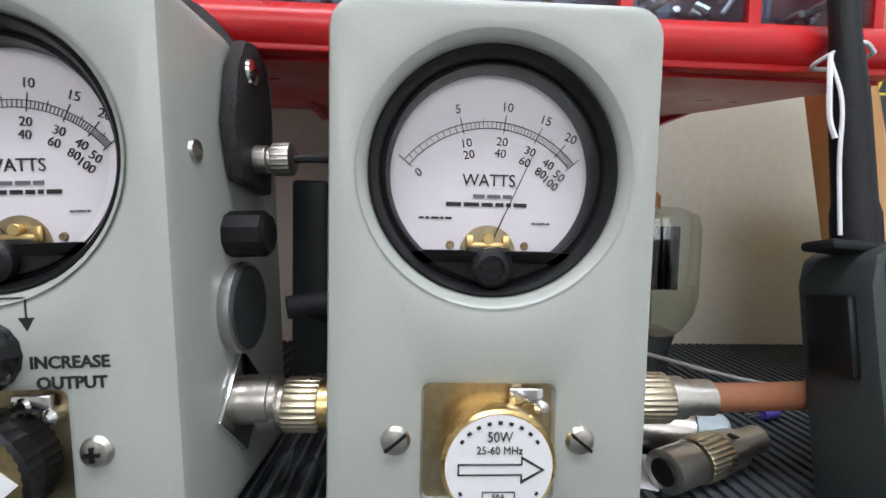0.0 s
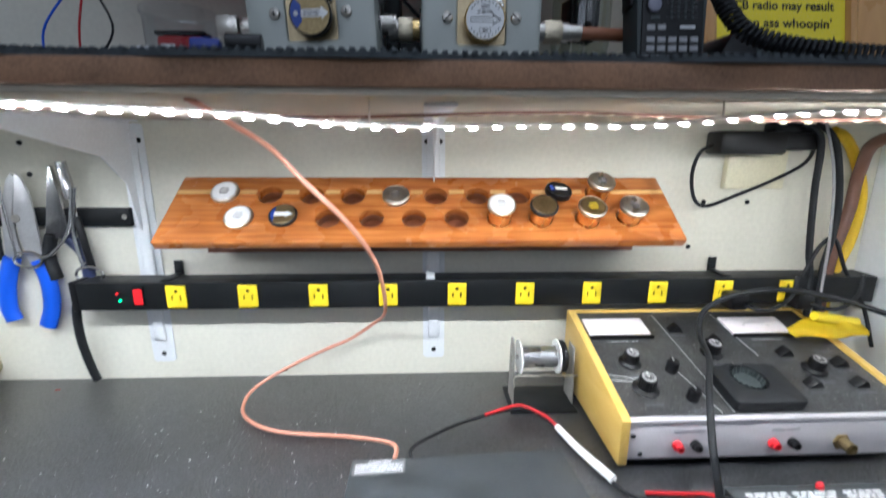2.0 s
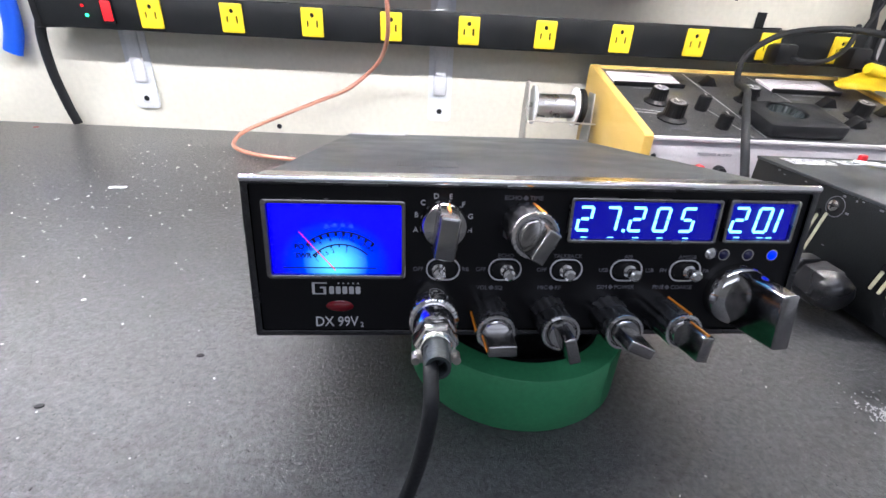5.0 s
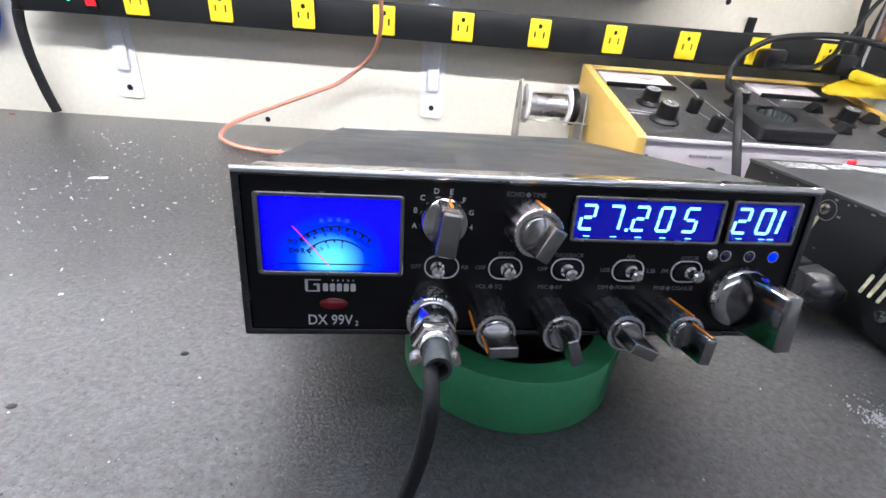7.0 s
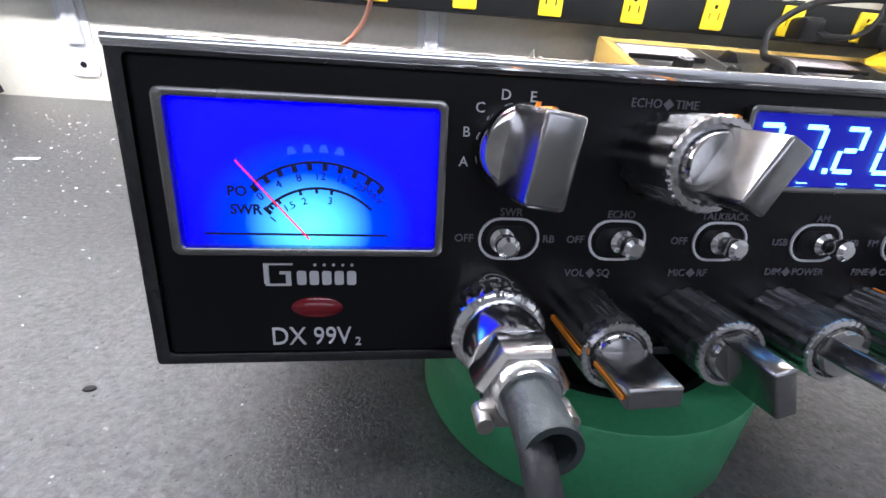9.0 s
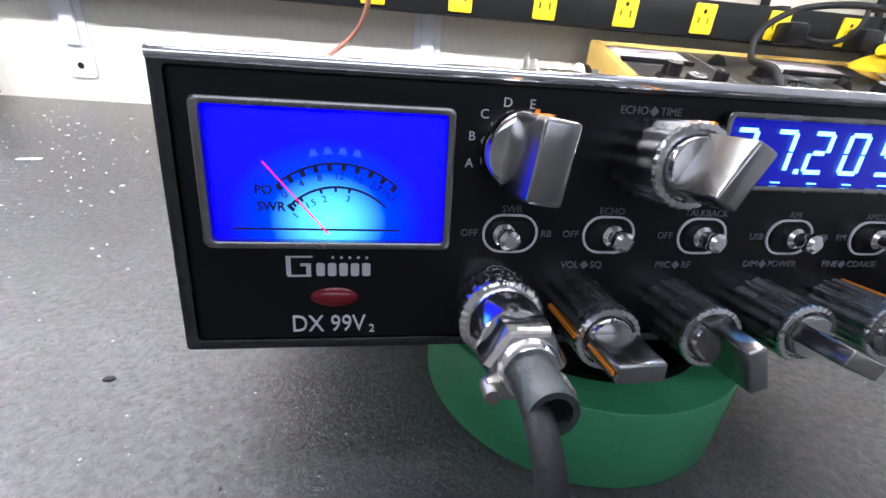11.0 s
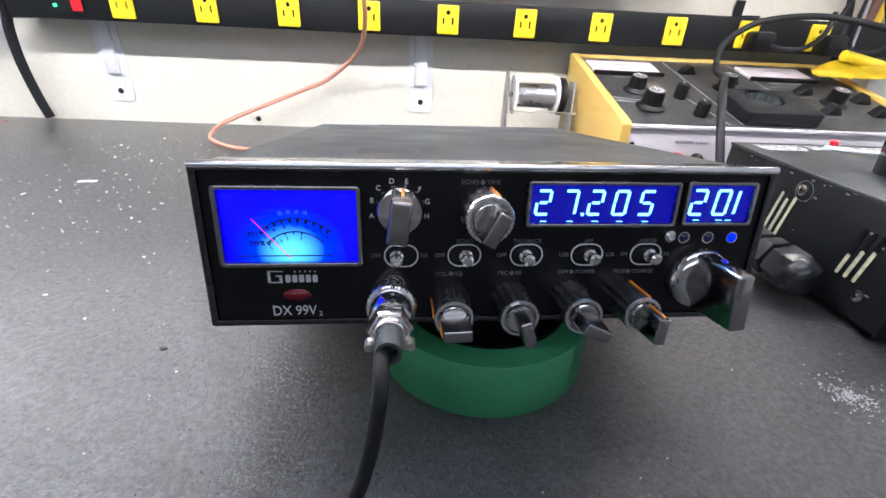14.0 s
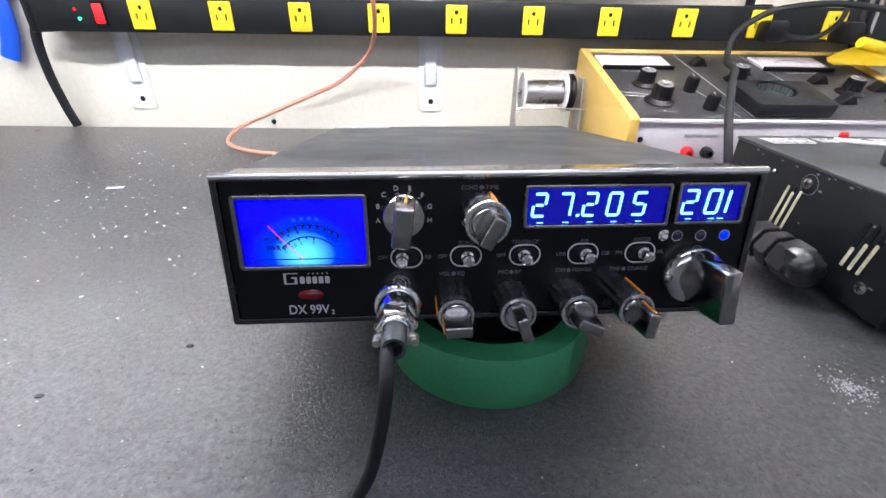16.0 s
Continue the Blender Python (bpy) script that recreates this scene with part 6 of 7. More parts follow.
for name, col, mat_l, xx, yy in (("test_lead", "blue", BLUE, -0.400, -0.115), ("test_lead", "red", RED_DULL, -0.372, -0.105), ("test_lead", "black", RUBBER, -0.358, -0.100)):
    tl = thing(name, ID, f"thin {col} test lead with a plug hanging down the wall", "test lead", "test leads")
    sway = {"blue": -0.012, "red": -0.006, "black": 0.014}[col]
    part("wire", hose([(-0.388, -0.05, 0.640), (-0.386, -0.055, 0.575), (-0.378 - sway * 0.6, -0.070, 0.535), (xx + sway, -0.09, 0.465), (xx, yy, 0.428), (xx + 0.004, yy - 0.01, 0.424)], 0.0012, 8), mat_l, tl)
    part("plug", [rod(0.0042, 0.020, 14, move(xx, yy - 0.012, 0.4195) @ pose(0, 0, 0, 90, 0, 60))], mat_l, tl)
usb_cap = thing("small_plug", pose(-0.152, -0.303, TOP + 0.0045, 0, 0, 10), "blue and black plastic plug lying on the mat edge", "plug")
part("blue_end", [box(0.018, 0.012, 0.009, (0, 0, 0), 0.002)], material("navy_plastic", (0.02, 0.04, 0.25), 0.35), usb_cap)
part("black_end", [rod(0.0068, 0.022, 20, move(0.012, 0, 0.002) @ SIDE)], BLACK, usb_cap)
part("pale_end", [box(0.030, 0.008, 0.002, (-0.024, 0, -0.003), 0.0005)], PAPER, usb_cap)

# ---------- on the bench ----------
# test set with wooden ends
rec = thing("test_set", ID, "bench test set with yellow wooden ends and sloped black panel", "test set")
side_pts = [(-0.219, 0.006), (-0.219, 0.0600), (-0.215, 0.0625), (-0.030, 0.1110), (-0.026, 0.1080), (-0.026, 0.006)]
swap = Matrix(((0, 1, 0, 0), (1, 0, 0, 0), (0, 0, 1, 0), (0, 0, 0, 1)))
part("wooden_end", prism(side_pts, 0.010, move(0.1925, 0, 0) @ swap, (), 0.001), YELLOW_WOOD, rec, "yellow lacquered wooden end")
part("wooden_end", prism(side_pts, 0.010, move(0.5245, 0, 0) @ swap, (), 0.001), YELLOW_WOOD, rec, "yellow lacquered wooden end")
part("front_panel", span(0.2025, 0.5245, -0.2165, -0.2120, 0.012, 0.0575, 0.0008), SILVER_PAINT, rec, "lilac-grey painted front panel")
part("front_edge", span(0.2025, 0.5245, -0.2180, -0.2100, 0.0555, 0.0595, 0.0012), SILVER_PAINT, rec)
SLOPED = Matrix.Translation((0.199, -0.218, 0.058)) @ Matrix.Rotation(math.atan2(0.049, 0.187), 4, "X")
PANEL = speckled("dusty_black_panel", (0.030, 0.031, 0.033), (0.35, 0.34, 0.32), 160, 0.12, 0.4)
part("top_panel", span(0.0035, 0.3255, 0.008, 0.1925, -0.0020, 0.0, 0, 1), PANEL, rec, "dusty black sloped panel", SLOPED)
part("back_trim", span(0.2025, 0.5245, -0.0330, -0.0270, 0.100, 0.1105, 0.001), YELLOW_WOOD, rec)
part("case_body", span(0.204, 0.523, -0.211, -0.030, 0.006, 0.052), BLACK, rec)
for x in (0.0, 0.195):
    mf = part("panel_meter", [box(0.083, 0.0385, 0.003, (x + 0.0485, 0.155, 0.0015), 0.001)], DIAL, rec, "white panel meter face", SLOPED)
    part("meter_edge", [box(0.086, 0.004, 0.005, (x + 0.0485, 0.1345, 0.0025), 0.001)], BLACK, mf)
    part("meter_arc", prism([(x + 0.0485 + (0.030 + s * 0.0003) * math.cos(radians(a)), 0.122 + (0.040 + s * 0.0003) * math.sin(radians(a))) for s, seq in ((1, range(50, 131, 8)), (-1, range(130, 49, -8))) for a in seq], 0.0002, move(0, 0, 0.0034) @ flip), INK, mf)
    part("meter_pane", prism(rrect(0.083, 0.0385, 0.001, x + 0.0485, 0.155, 1), 0, move(0, 0, 0.0042) @ flip), PANE, mf).visible_shadow = False
    bars(1, PRINT, rec, (0, 0, 0), 0.040, 0.003, 0.0012, 31, m=SLOPED @ move(x + 0.048, 0.128, 0.0003) @ Matrix.Rotation(radians(-90), 4, "X"))


def panel_knob(x, v, r, h, skirt):
    prof = [(r * 1.45, 0), (r * 1.45, 0.0015), (r * 1.05, 0.004), (r, 0.0045), (r * 0.92, h), (r * 0.84, h + 0.0006)] if skirt else [(r, 0), (r, h * 0.9), (r * 0.9, h)]
    k = part("panel_knob", [lathe(prof, 60, ID, 20, 0.04)], BLACK, rec, "black skirted knob", SLOPED @ move(x, v, 0))
    part("knob_cap", [lathe([(r * 0.78, 0), (r * 0.74, 0.0008), (r * 0.5, 0.0006)], 24, move(0, 0, h))], KEY if skirt else BLACK, k)
    part("index_line", box(0.0008, r * 0.7, 0.0004, (0, r * 0.35, h + 0.0010)), LABEL, k)


for x, v, r, h, s in ((0.040, 0.089, 0.0095, 0.016, True), (0.040, 0.046, 0.0105, 0.018, True), (0.084, 0.074, 0.0068, 0.015, False), (0.086, 0.030, 0.0068, 0.014, False), (0.152, 0.104, 0.0095, 0.016, True), (0.262, 0.072, 0.0095, 0.016, True)):
    panel_knob(x, v, r, h, s)
for x, v in ((0.240, 0.047), (0.295, 0.046), (0.168, 0.124), (0.245, 0.100), (0.300, 0.080), (0.128, 0.150)):
    part("rocker", [prism([(-0.010, 0), (0.010, 0), (0.002, 0.010), (-0.002, 0.010)], 0.012, SLOPED @ move(x, v - 0.006, 0), (), 0.001)], BLACK, rec)
    bars(1, PRINT_DIM, rec, (0, 0, 0), 0.022, 0.003, 0.0016, int(x * 1000), m=SLOPED @ move(x, v - 0.012, 0.0003) @ Matrix.Rotation(radians(-90), 4, "X"))
for x0, v0, x1, v1 in ((0.112, 0.185, 0.122, 0.010), (0.198, 0.186, 0.209, 0.097), (0.006, 0.069, 0.044, 0.060), (0.089, 0.082, 0.108, 0.010), (0.006, 0.060, 0.044, 0.056)):
    ln = math.hypot(x1 - x0, v1 - v0)
    part("panel_line", box(ln, 0.0009, 0.0002), PRINT, rec, "", SLOPED @ move((x0 + x1) / 2, (v0 + v1) / 2, 0.0002) @ Matrix.Rotation(math.atan2(v1 - v0, x1 - x0), 4, "Z"))
for x, v, w in ((0.040, 0.024, 0.022), (0.040, 0.067, 0.018), (0.086, 0.014, 0.016), (0.152, 0.083, 0.02), (0.262, 0.052, 0.018), (0.300, 0.105, 0.02), (0.225, 0.118, 0.02)):
    bars(2, PRINT_DIM, rec, (0, 0, 0), w, 0.003, 0.0014, int(x * 999 + v * 77), m=SLOPED @ move(x, v, 0.0003) @ Matrix.Rotation(radians(-90), 4, "X"))
JACK_RED = material("red_jack_plastic", (0.65, 0.02, 0.03), 0.3)
for x, mt in ((0.256, JACK_RED), (0.276, BLACK), (0.362, JACK_RED), (0.384, BLACK)):
    j = part("banana_jack", [lathe([(0.0055, 0), (0.0055, 0.004), (0.0042, 0.0050), (0.0042, 0.0085), (0.0025, 0.0090), (0.0024, 0.004)], 24, move(x, -0.2165, 0.0285) @ FRONT)], mt, rec, "banana jack")
part("coaxial_jack", [lathe([(0.0095, 0), (0.0095, 0.0020)], 6, move(0.439, -0.2165, 0.028) @ FRONT), lathe([(0.0062, 0.002), (0.0062, 0.014), (0.0050, 0.0144), (0.0046, 0.010)], 28, move(0.439, -0.2165, 0.028) @ FRONT)], BRASS_DULL, rec, "brass coaxial jack")
part("case_screw", [lathe([(0.003, 0), (0.002, 0.0014)], 14, move(0.2075, -0.2165, 0.040) @ FRONT)], BLACK_METAL, rec)
part("case_screw", [lathe([(0.003, 0), (0.002, 0.0014)], 14, move(0.217, -0.2165, 0.018) @ FRONT)], BLACK_METAL, rec)
lettering("RECEIVER AUDIO", 0.0042, PRINT_DIM, rec, (0.268, -0.2167, 0.0440), width=0.034)
lettering("AUDIO OUTPUT", 0.0042, PRINT_DIM, rec, (0.375, -0.2167, 0.0440), width=0.032)
for x in (0.24, 0.48):
    for y in (-0.195, -0.05):
        part("foot", rod(0.008, 0.0062, 16, move(x, y, 0)), RUBBER, rec)
# black sponge holder on the panel
pad = thing("sponge_tray", SLOPED @ move(0.161, 0.0385, 0.0), "black rubber tray with a round ribbed well on the test set", "tray")
part("tray", prism(rrect(0.082, 0.058, 0.006, 0, 0), 0.014, move(0, 0, 0.0145) @ flip, [disc(0.019, -0.002, 0.010, 24)], 0.003), RUBBER, pad)
part("well", [lathe([(0.0188, 0.004), (0.0170, 0.0125), (0.0150, 0.006), (0.004, 0.005)], 72, move(-0.002, 0.010, 0), 18, 0.10)], CHARCOAL, pad)

# power amplifier
amp = thing("power_amplifier", ID, "black steel power supply with slotted sides and a blue voltmeter", "power supply")
part("case", span(0.2315, 0.4680, -0.4680, -0.3200, 0.0055, 0.0680, 0.0015), BLACK_METAL, amp)
part("top_cover", span(0.2310, 0.4685, -0.4685, -0.3195, 0.0668, 0.0690, 0.0008), TOP_BLACK, amp, "scuffed black top cover")
part("front_plate", span(0.2300, 0.4695, -0.4710, -0.4686, 0.0055, 0.0690, 0.0008), BLACK_METAL, amp)
SLOT_MAT = material("pale_slot_lining", (0.42, 0.40, 0.28), 0.5, 0, 0.3, 300, 0.2, 150)
TO_SIDE = Matrix.Rotation(radians(-90), 4, "Z")
for y0, fills in ((-0.3795, (1.0, 0.9, 1.0)), (-0.4380, (0.45, 0.62, 0.70))):
    for i, f in enumerate(fills):
        sl = part("vent_slot", prism(rrect(0.0026, 0.029, 0.0012, 0, 0), 0.0006, move(0.2311, y0 - 0.0052 * i, 0.0385) @ TO_SIDE @ Matrix.Rotation(radians(9), 4, "Y")), BLACK_GLOSS, amp, "dark slanted vent slot")
        part("slot_lining", prism(rrect(0.0021, 0.028 * f, 0.0009, 0, -0.014 * (1 - f)), 0.0003, move(0, -0.0004, 0) @ move(0.2311, y0 - 0.0052 * i, 0.0385) @ TO_SIDE @ move(0, -0.0002, 0) @ Matrix.Rotation(radians(9), 4, "Y")), SLOT_MAT, sl, "pale lining seen in the slot")
for y, z, r in ((-0.3945, 0.0578, 0.0036), (-0.4520, 0.0195, 0.0036), (-0.3660, 0.0568, 0.0014), (-0.330, 0.018, 0.0020)):
    cs = part("case_screw", [lathe([(r, 0), (r * 0.95, 0.0010), (r * 0.45, 0.0018)], 20, move(0.2315, y, z) @ Matrix.Rotation(radians(-90), 4, "Y"))], DARK_CHROME, amp)
    if r > 0.003:
        part("cross_slot", [box(0.0004, 0.0036, 0.0007, (0.2297, y, z)), box(0.0004, 0.0007, 0.0036, (0.2297, y, z))], BLACK, cs)
part("scuff_ring", lathe([(0.0060, 0), (0.0064, 0.0), (0.0064, 0.0002), (0.0060, 0.0002), (0.0060, 0)], 28, move(0.2315, -0.3955, 0.0575) @ Matrix.Rotation(radians(-90), 4, "Y"), 0, 0, False), PRINT_DIM, amp, "scratched ring round the screw")
rnd = random.Random(61)
for k in range(16):
    y, z = rnd.uniform(-0.465, -0.33), 0.0655 if k < 9 else rnd.uniform(0.012, 0.064)
    part("paint_chip", box(0.0002, rnd.uniform(0.0008, 0.0030), rnd.uniform(0.0004, 0.0014), (0.2314, y, z + rnd.uniform(-0.0015, 0.0015))), PRINT_DIM, amp)
gl = move(0.2110, -0.3925, 0.0225) @ pose(0, 0, 0, 94, 0, 6) @ Matrix.Diagonal((0.90, 0.90, 0.86, 1))
part("cable_gland", [lathe([(0.0125, 0.0), (0.0130, 0.002), (0.0130, 0.012), (0.0124, 0.0126), (0.0098, 0.0130), (0.0098, 0.0160)], 6, gl), lathe([(0.0125, 0.0160), (0.0132, 0.018), (0.0132, 0.025), (0.0126, 0.0256), (0.0100, 0.0260), (0.0100, 0.0290)], 6, gl)], GLAND, amp, "black plastic cable gland")
part("gland_nut", [lathe([(0.0130, 0.0290), (0.0138, 0.0305), (0.0138, 0.0440), (0.0130, 0.0452)], 6, gl @ Matrix.Rotation(radians(12), 4, "Z")), lathe([(0.0122, 0.0450), (0.0118, 0.0490), (0.0096, 0.0535), (0.0060, 0.0555)], 32, gl)], GLAND, amp, "faceted dome nut of the gland")
part("volt_display", [box(0.058, 0.020, 0.027, (0, 0, 0.0135), 0.002)], BLACK_GLOSS, amp, "small black voltmeter box", pose(0.2960, -0.4110, 0.0690, -12, 0, -30))
vd = amp.children[-1]
for ch, x in (("1", -0.0225), ("4", -0.0085), ("0", 0.0060)):
    seven(vd, ch, x, 0.0215, 0.0085, 0.0150, BLUE_GLOW, -0.0103, 0.0016, 0.12)
for i, (x, w) in enumerate(((0.245, 0.034), (0.285, 0.036), (0.325, 0.032))):
    bars(4 if i != 1 else 3, PRINT, amp, (0, 0, 0), w, 0.0042, 0.0022, 40 + i, m=move(x + 0.014, -0.3290, 0.0693) @ Matrix.Rotation(radians(-90), 4, "X"))
for x in (0.245, 0.455):
    for y in (-0.455, -0.33):
        part("foot", rod(0.006, 0.0055, 14, move(x, y, 0)), RUBBER, amp)
solid("white_lead", hose([(0.293, -0.333, 0.0705), (0.305, -0.350, 0.0715), (0.335, -0.366, 0.074), (0.38, -0.360, 0.072), (0.42, -0.33, 0.071)], 0.0013, 8), PAPER, "thin white lead lying on the power supply", "lead")

# solder spool on its stand
spool = thing("solder_spool", ID, "spool of bright solder wire on a bent steel stand", "solder spool")
part("base_plate", span(0.098, 0.186, -0.115, -0.050, 0.0, 0.002, 0.0005), BLACK_METAL, spool)
part("stand", [prism([(-0.016, 0.0), (0.016, 0.0), (0.014, 0.078), (0.004, 0.092), (-0.010, 0.088), (-0.014, 0.070)], 0.0016, move(0.1035, -0.080, 0.001) @ Matrix.Rotation(radians(-90), 4, "Z"), [rrect(0.008, 0.007, 0.001, 0, 0.060)], 0.0003)], STAND_GREY, spool, "bent steel bracket")
part("stand", [prism([(-0.018, 0.0), (0.018, 0.0), (0.010, 0.080), (-0.010, 0.080)], 0.0016, move(0.1835, -0.080, 0.001) @ Matrix.Rotation(radians(-90), 4, "Z"), (), 0.0003)], STAND_GREY, spool)
sp = move(0.112, -0.080, 0.0640) @ SIDE
part("flange", [lathe([(0.006, 0), (0.0225, 0), (0.0225, 0.0022), (0.006, 0.0022)], 40, sp)], LABEL, spool, "white plastic flange")
part("flange", [lathe([(0.006, 0.0510), (0.0225, 0.0510), (0.0225, 0.0532), (0.006, 0.0532)], 40, sp)], LABEL, spool, "white plastic flange")
SOLDER = material("bright_solder", (0.70, 0.70, 0.71), 0.22, 1, 0.12, 400)
prof = []
for i in range(44):
    z = 0.0024 + i * 0.0011
    prof += [(0.0136, z), (0.0142, z + 0.00055)]
part("wire_winding", [lathe(prof, 40, sp)], SOLDER, spool, "bright solder winding")
part("axle", [rod(0.0030, 0.078, 14, move(0.104, -0.080, 0.0640) @ SIDE)], DARK_CHROME, spool)
part("black_disc", [rod(0.0215, 0.006, 36, move(0.1685, -0.080, 0.0640) @ SIDE)], BLACK, spool)
part("guide_wire", hose([(0.1040, -0.100, 0.030), (0.1050, -0.103, 0.0480), (0.135, -0.104, 0.0480), (0.140, -0.104, 0.0495), (0.186, -0.104, 0.0480)], 0.0010, 7, 4), NICKEL, spool, "bent steel guide wire")

# salmon coaxial cable hanging from the shelf to the radio
coax = solid("salmon_cable", hose([(-0.178, -0.285, 0.3715), (-0.166, -0.245, 0.356), (-0.147, -0.212, 0.336), (-0.125, -0.198, 0.307), (-0.103, -0.186, 0.281), (-0.088, -0.172, 0.259), (-0.073, -0.152, 0.229), (-0.065, -0.132, 0.200), (-0.062, -0.100, 0.154), (-0.067, -0.070, 0.122), (-0.084, -0.034, 0.096), (-0.121, -0.020, 0.066), (-0.157, -0.020, 0.050), (-0.205, -0.032, 0.031), (-0.247, -0.060, 0.014), (-0.252, -0.092, 0.0060), (-0.235, -0.119, 0.0035), (-0.191, -0.143, 0.0030), (-0.104, -0.156, 0.0030), (-0.050, -0.180, 0.010), (-0.045, -0.235, 0.030), (-0.040, -0.262, 0.042)], 0.0025, 12, 7), COPPER, "salmon pink coaxial cable hanging from the shelf to the radio", "cable")
power = thing("power_lead", ID, "twisted red and black power lead running behind the radio", "power lead")
part("black_wire", hose([(0.000, -0.262, 0.030), (-0.030, -0.200, 0.014), (0.000, -0.158, 0.006), (0.050, -0.130, 0.006), (0.115, -0.112, 0.006), (0.145, -0.145, 0.004), (0.172, -0.215, 0.003), (0.190, -0.256, 0.003), (0.240, -0.270, 0.003), (0.285, -0.300, 0.006)], 0.0020, 8), RUBBER, power)
part("red_wire", hose([(0.062, -0.127, 0.009), (0.085, -0.118, 0.010), (0.112, -0.110, 0.010), (0.140, -0.134, 0.008), (0.150, -0.160, 0.006)], 0.0021, 8), RED_DULL, power)
part("red_wire", hose([(0.205, -0.255, 0.005), (0.235, -0.259, 0.006), (0.275, -0.262, 0.004), (0.30, -0.30, 0.006)], 0.0021, 8), RED_DULL, power)
part("fuse_holder", hose([(0.147, -0.152, 0.007), (0.160, -0.190, 0.006), (0.180, -0.238, 0.006)], [0.0040, 0.0048], 10, 4), PAPER, power, "white inline fuse holder")

# long black cord looping over the test set
cord = solid("looped_cable", hose([(0.2480, -0.3000, 0.030), (0.2480, -0.2890, 0.052), (0.2530, -0.2700, 0.0740), (0.2830, -0.2150, 0.0950), (0.3180, -0.1600, 0.1000), (0.3380, -0.1100, 0.1050), (0.3480, -0.0950, 0.1300), (0.3700, -0.0980, 0.1500), (0.4000, -0.0990, 0.1590), (0.4500, -0.1040, 0.1630), (0.5000, -0.1200, 0.1560), (0.5600, -0.1500, 0.1400), (0.6250, -0.1800, 0.120)], 0.0034, 12), RUBBER, "black rubber cord looping over the test set", "cord")
rag = thing("yellow_tie", ID, "crumpled yellow plastic cable tag on the black cord", "tag")
bm = bmesh.new()
grid = []
for i in range(15):
    u = i / 14
    row = []
    for j in range(7):
        v = j / 6
        x = 0.462 + 0.100 * u
        z = 0.1020 + (0.024 - 0.008 * u) * v * (0.25 + 0.75 * min(1, u * 2.2)) + 0.0015 * math.sin(u * 44)
        y = -0.104 + 0.020 * (v - 0.5) + 0.004 * math.sin(u * 9 + v * 5)
        row.append(bm.verts.new((x, y, z)))
    grid.append(row)
for a, b in zip(grid, grid[1:]):
    for j in range(6):
        bm.faces.new((a[j], b[j], b[j + 1], a[j + 1]))
got = bmesh.ops.solidify(bm, geom=bm.faces[:], thickness=0.0015)
part("sheet", bm, YELLOW, rag)
part("roll", knurled(0.0062, 0.066, move(0.496, -0.098, 0.125) @ pose(0, 0, 0, 0, 100, 4), 8), YELLOW, rag)

# plugs in the last outlets
for x in (0.410, 0.503):
    pl = thing("power_plug", move(x, -0.0470, 0.134), "black moulded power plug pushed into the strip", "plug", "plugs in the power strip")
    part("body", [box(0.026, 0.026, 0.024, (0.004, -0.0135, 0), 0.005)], BLACK, pl)
    part("lead", hose([(0.010, -0.025, -0.002), (0.022, -0.034, -0.006), (0.045, -0.036, -0.004), (0.070, -0.030, 0.012), (0.082, -0.02, 0.035)], 0.0028, 9), RUBBER, pl)

# outlet box with an adapter, and hanging cords
ob = thing("outlet_box", move(0.450, 0, 0.317), "cream surface outlet box with a black adapter plugged in", "outlet box")
part("cover", [span(-0.040, 0.045, -0.012, -0.001, -0.035, 0.045, 0.002)], CREAM, ob)
part("adapter", [box(0.090, 0.034, 0.030, (-0.035, -0.033, 0.028), 0.004), box(0.050, 0.030, 0.022, (0.035, -0.030, 0.030), 0.003)], BLACK, ob, "black power adapter")
part("upper_plug", [box(0.060, 0.022, 0.014, (0.025, -0.028, 0.0480), 0.003, m=pose(0, 0, 0, 0, 3, 0))], BLACK, ob)
part("adapter_lead", hose([(-0.078, -0.033, 0.025), (-0.094, -0.030, 0.015), (-0.098, -0.025, -0.015), (-0.088, -0.022, -0.048), (-0.068, -0.020, -0.058), (-0.030, -0.020, -0.044), (0.020, -0.022, -0.022), (0.058, -0.026, 0.002), (0.066, -0.03, 0.03)], 0.0024, 9), RUBBER, ob)
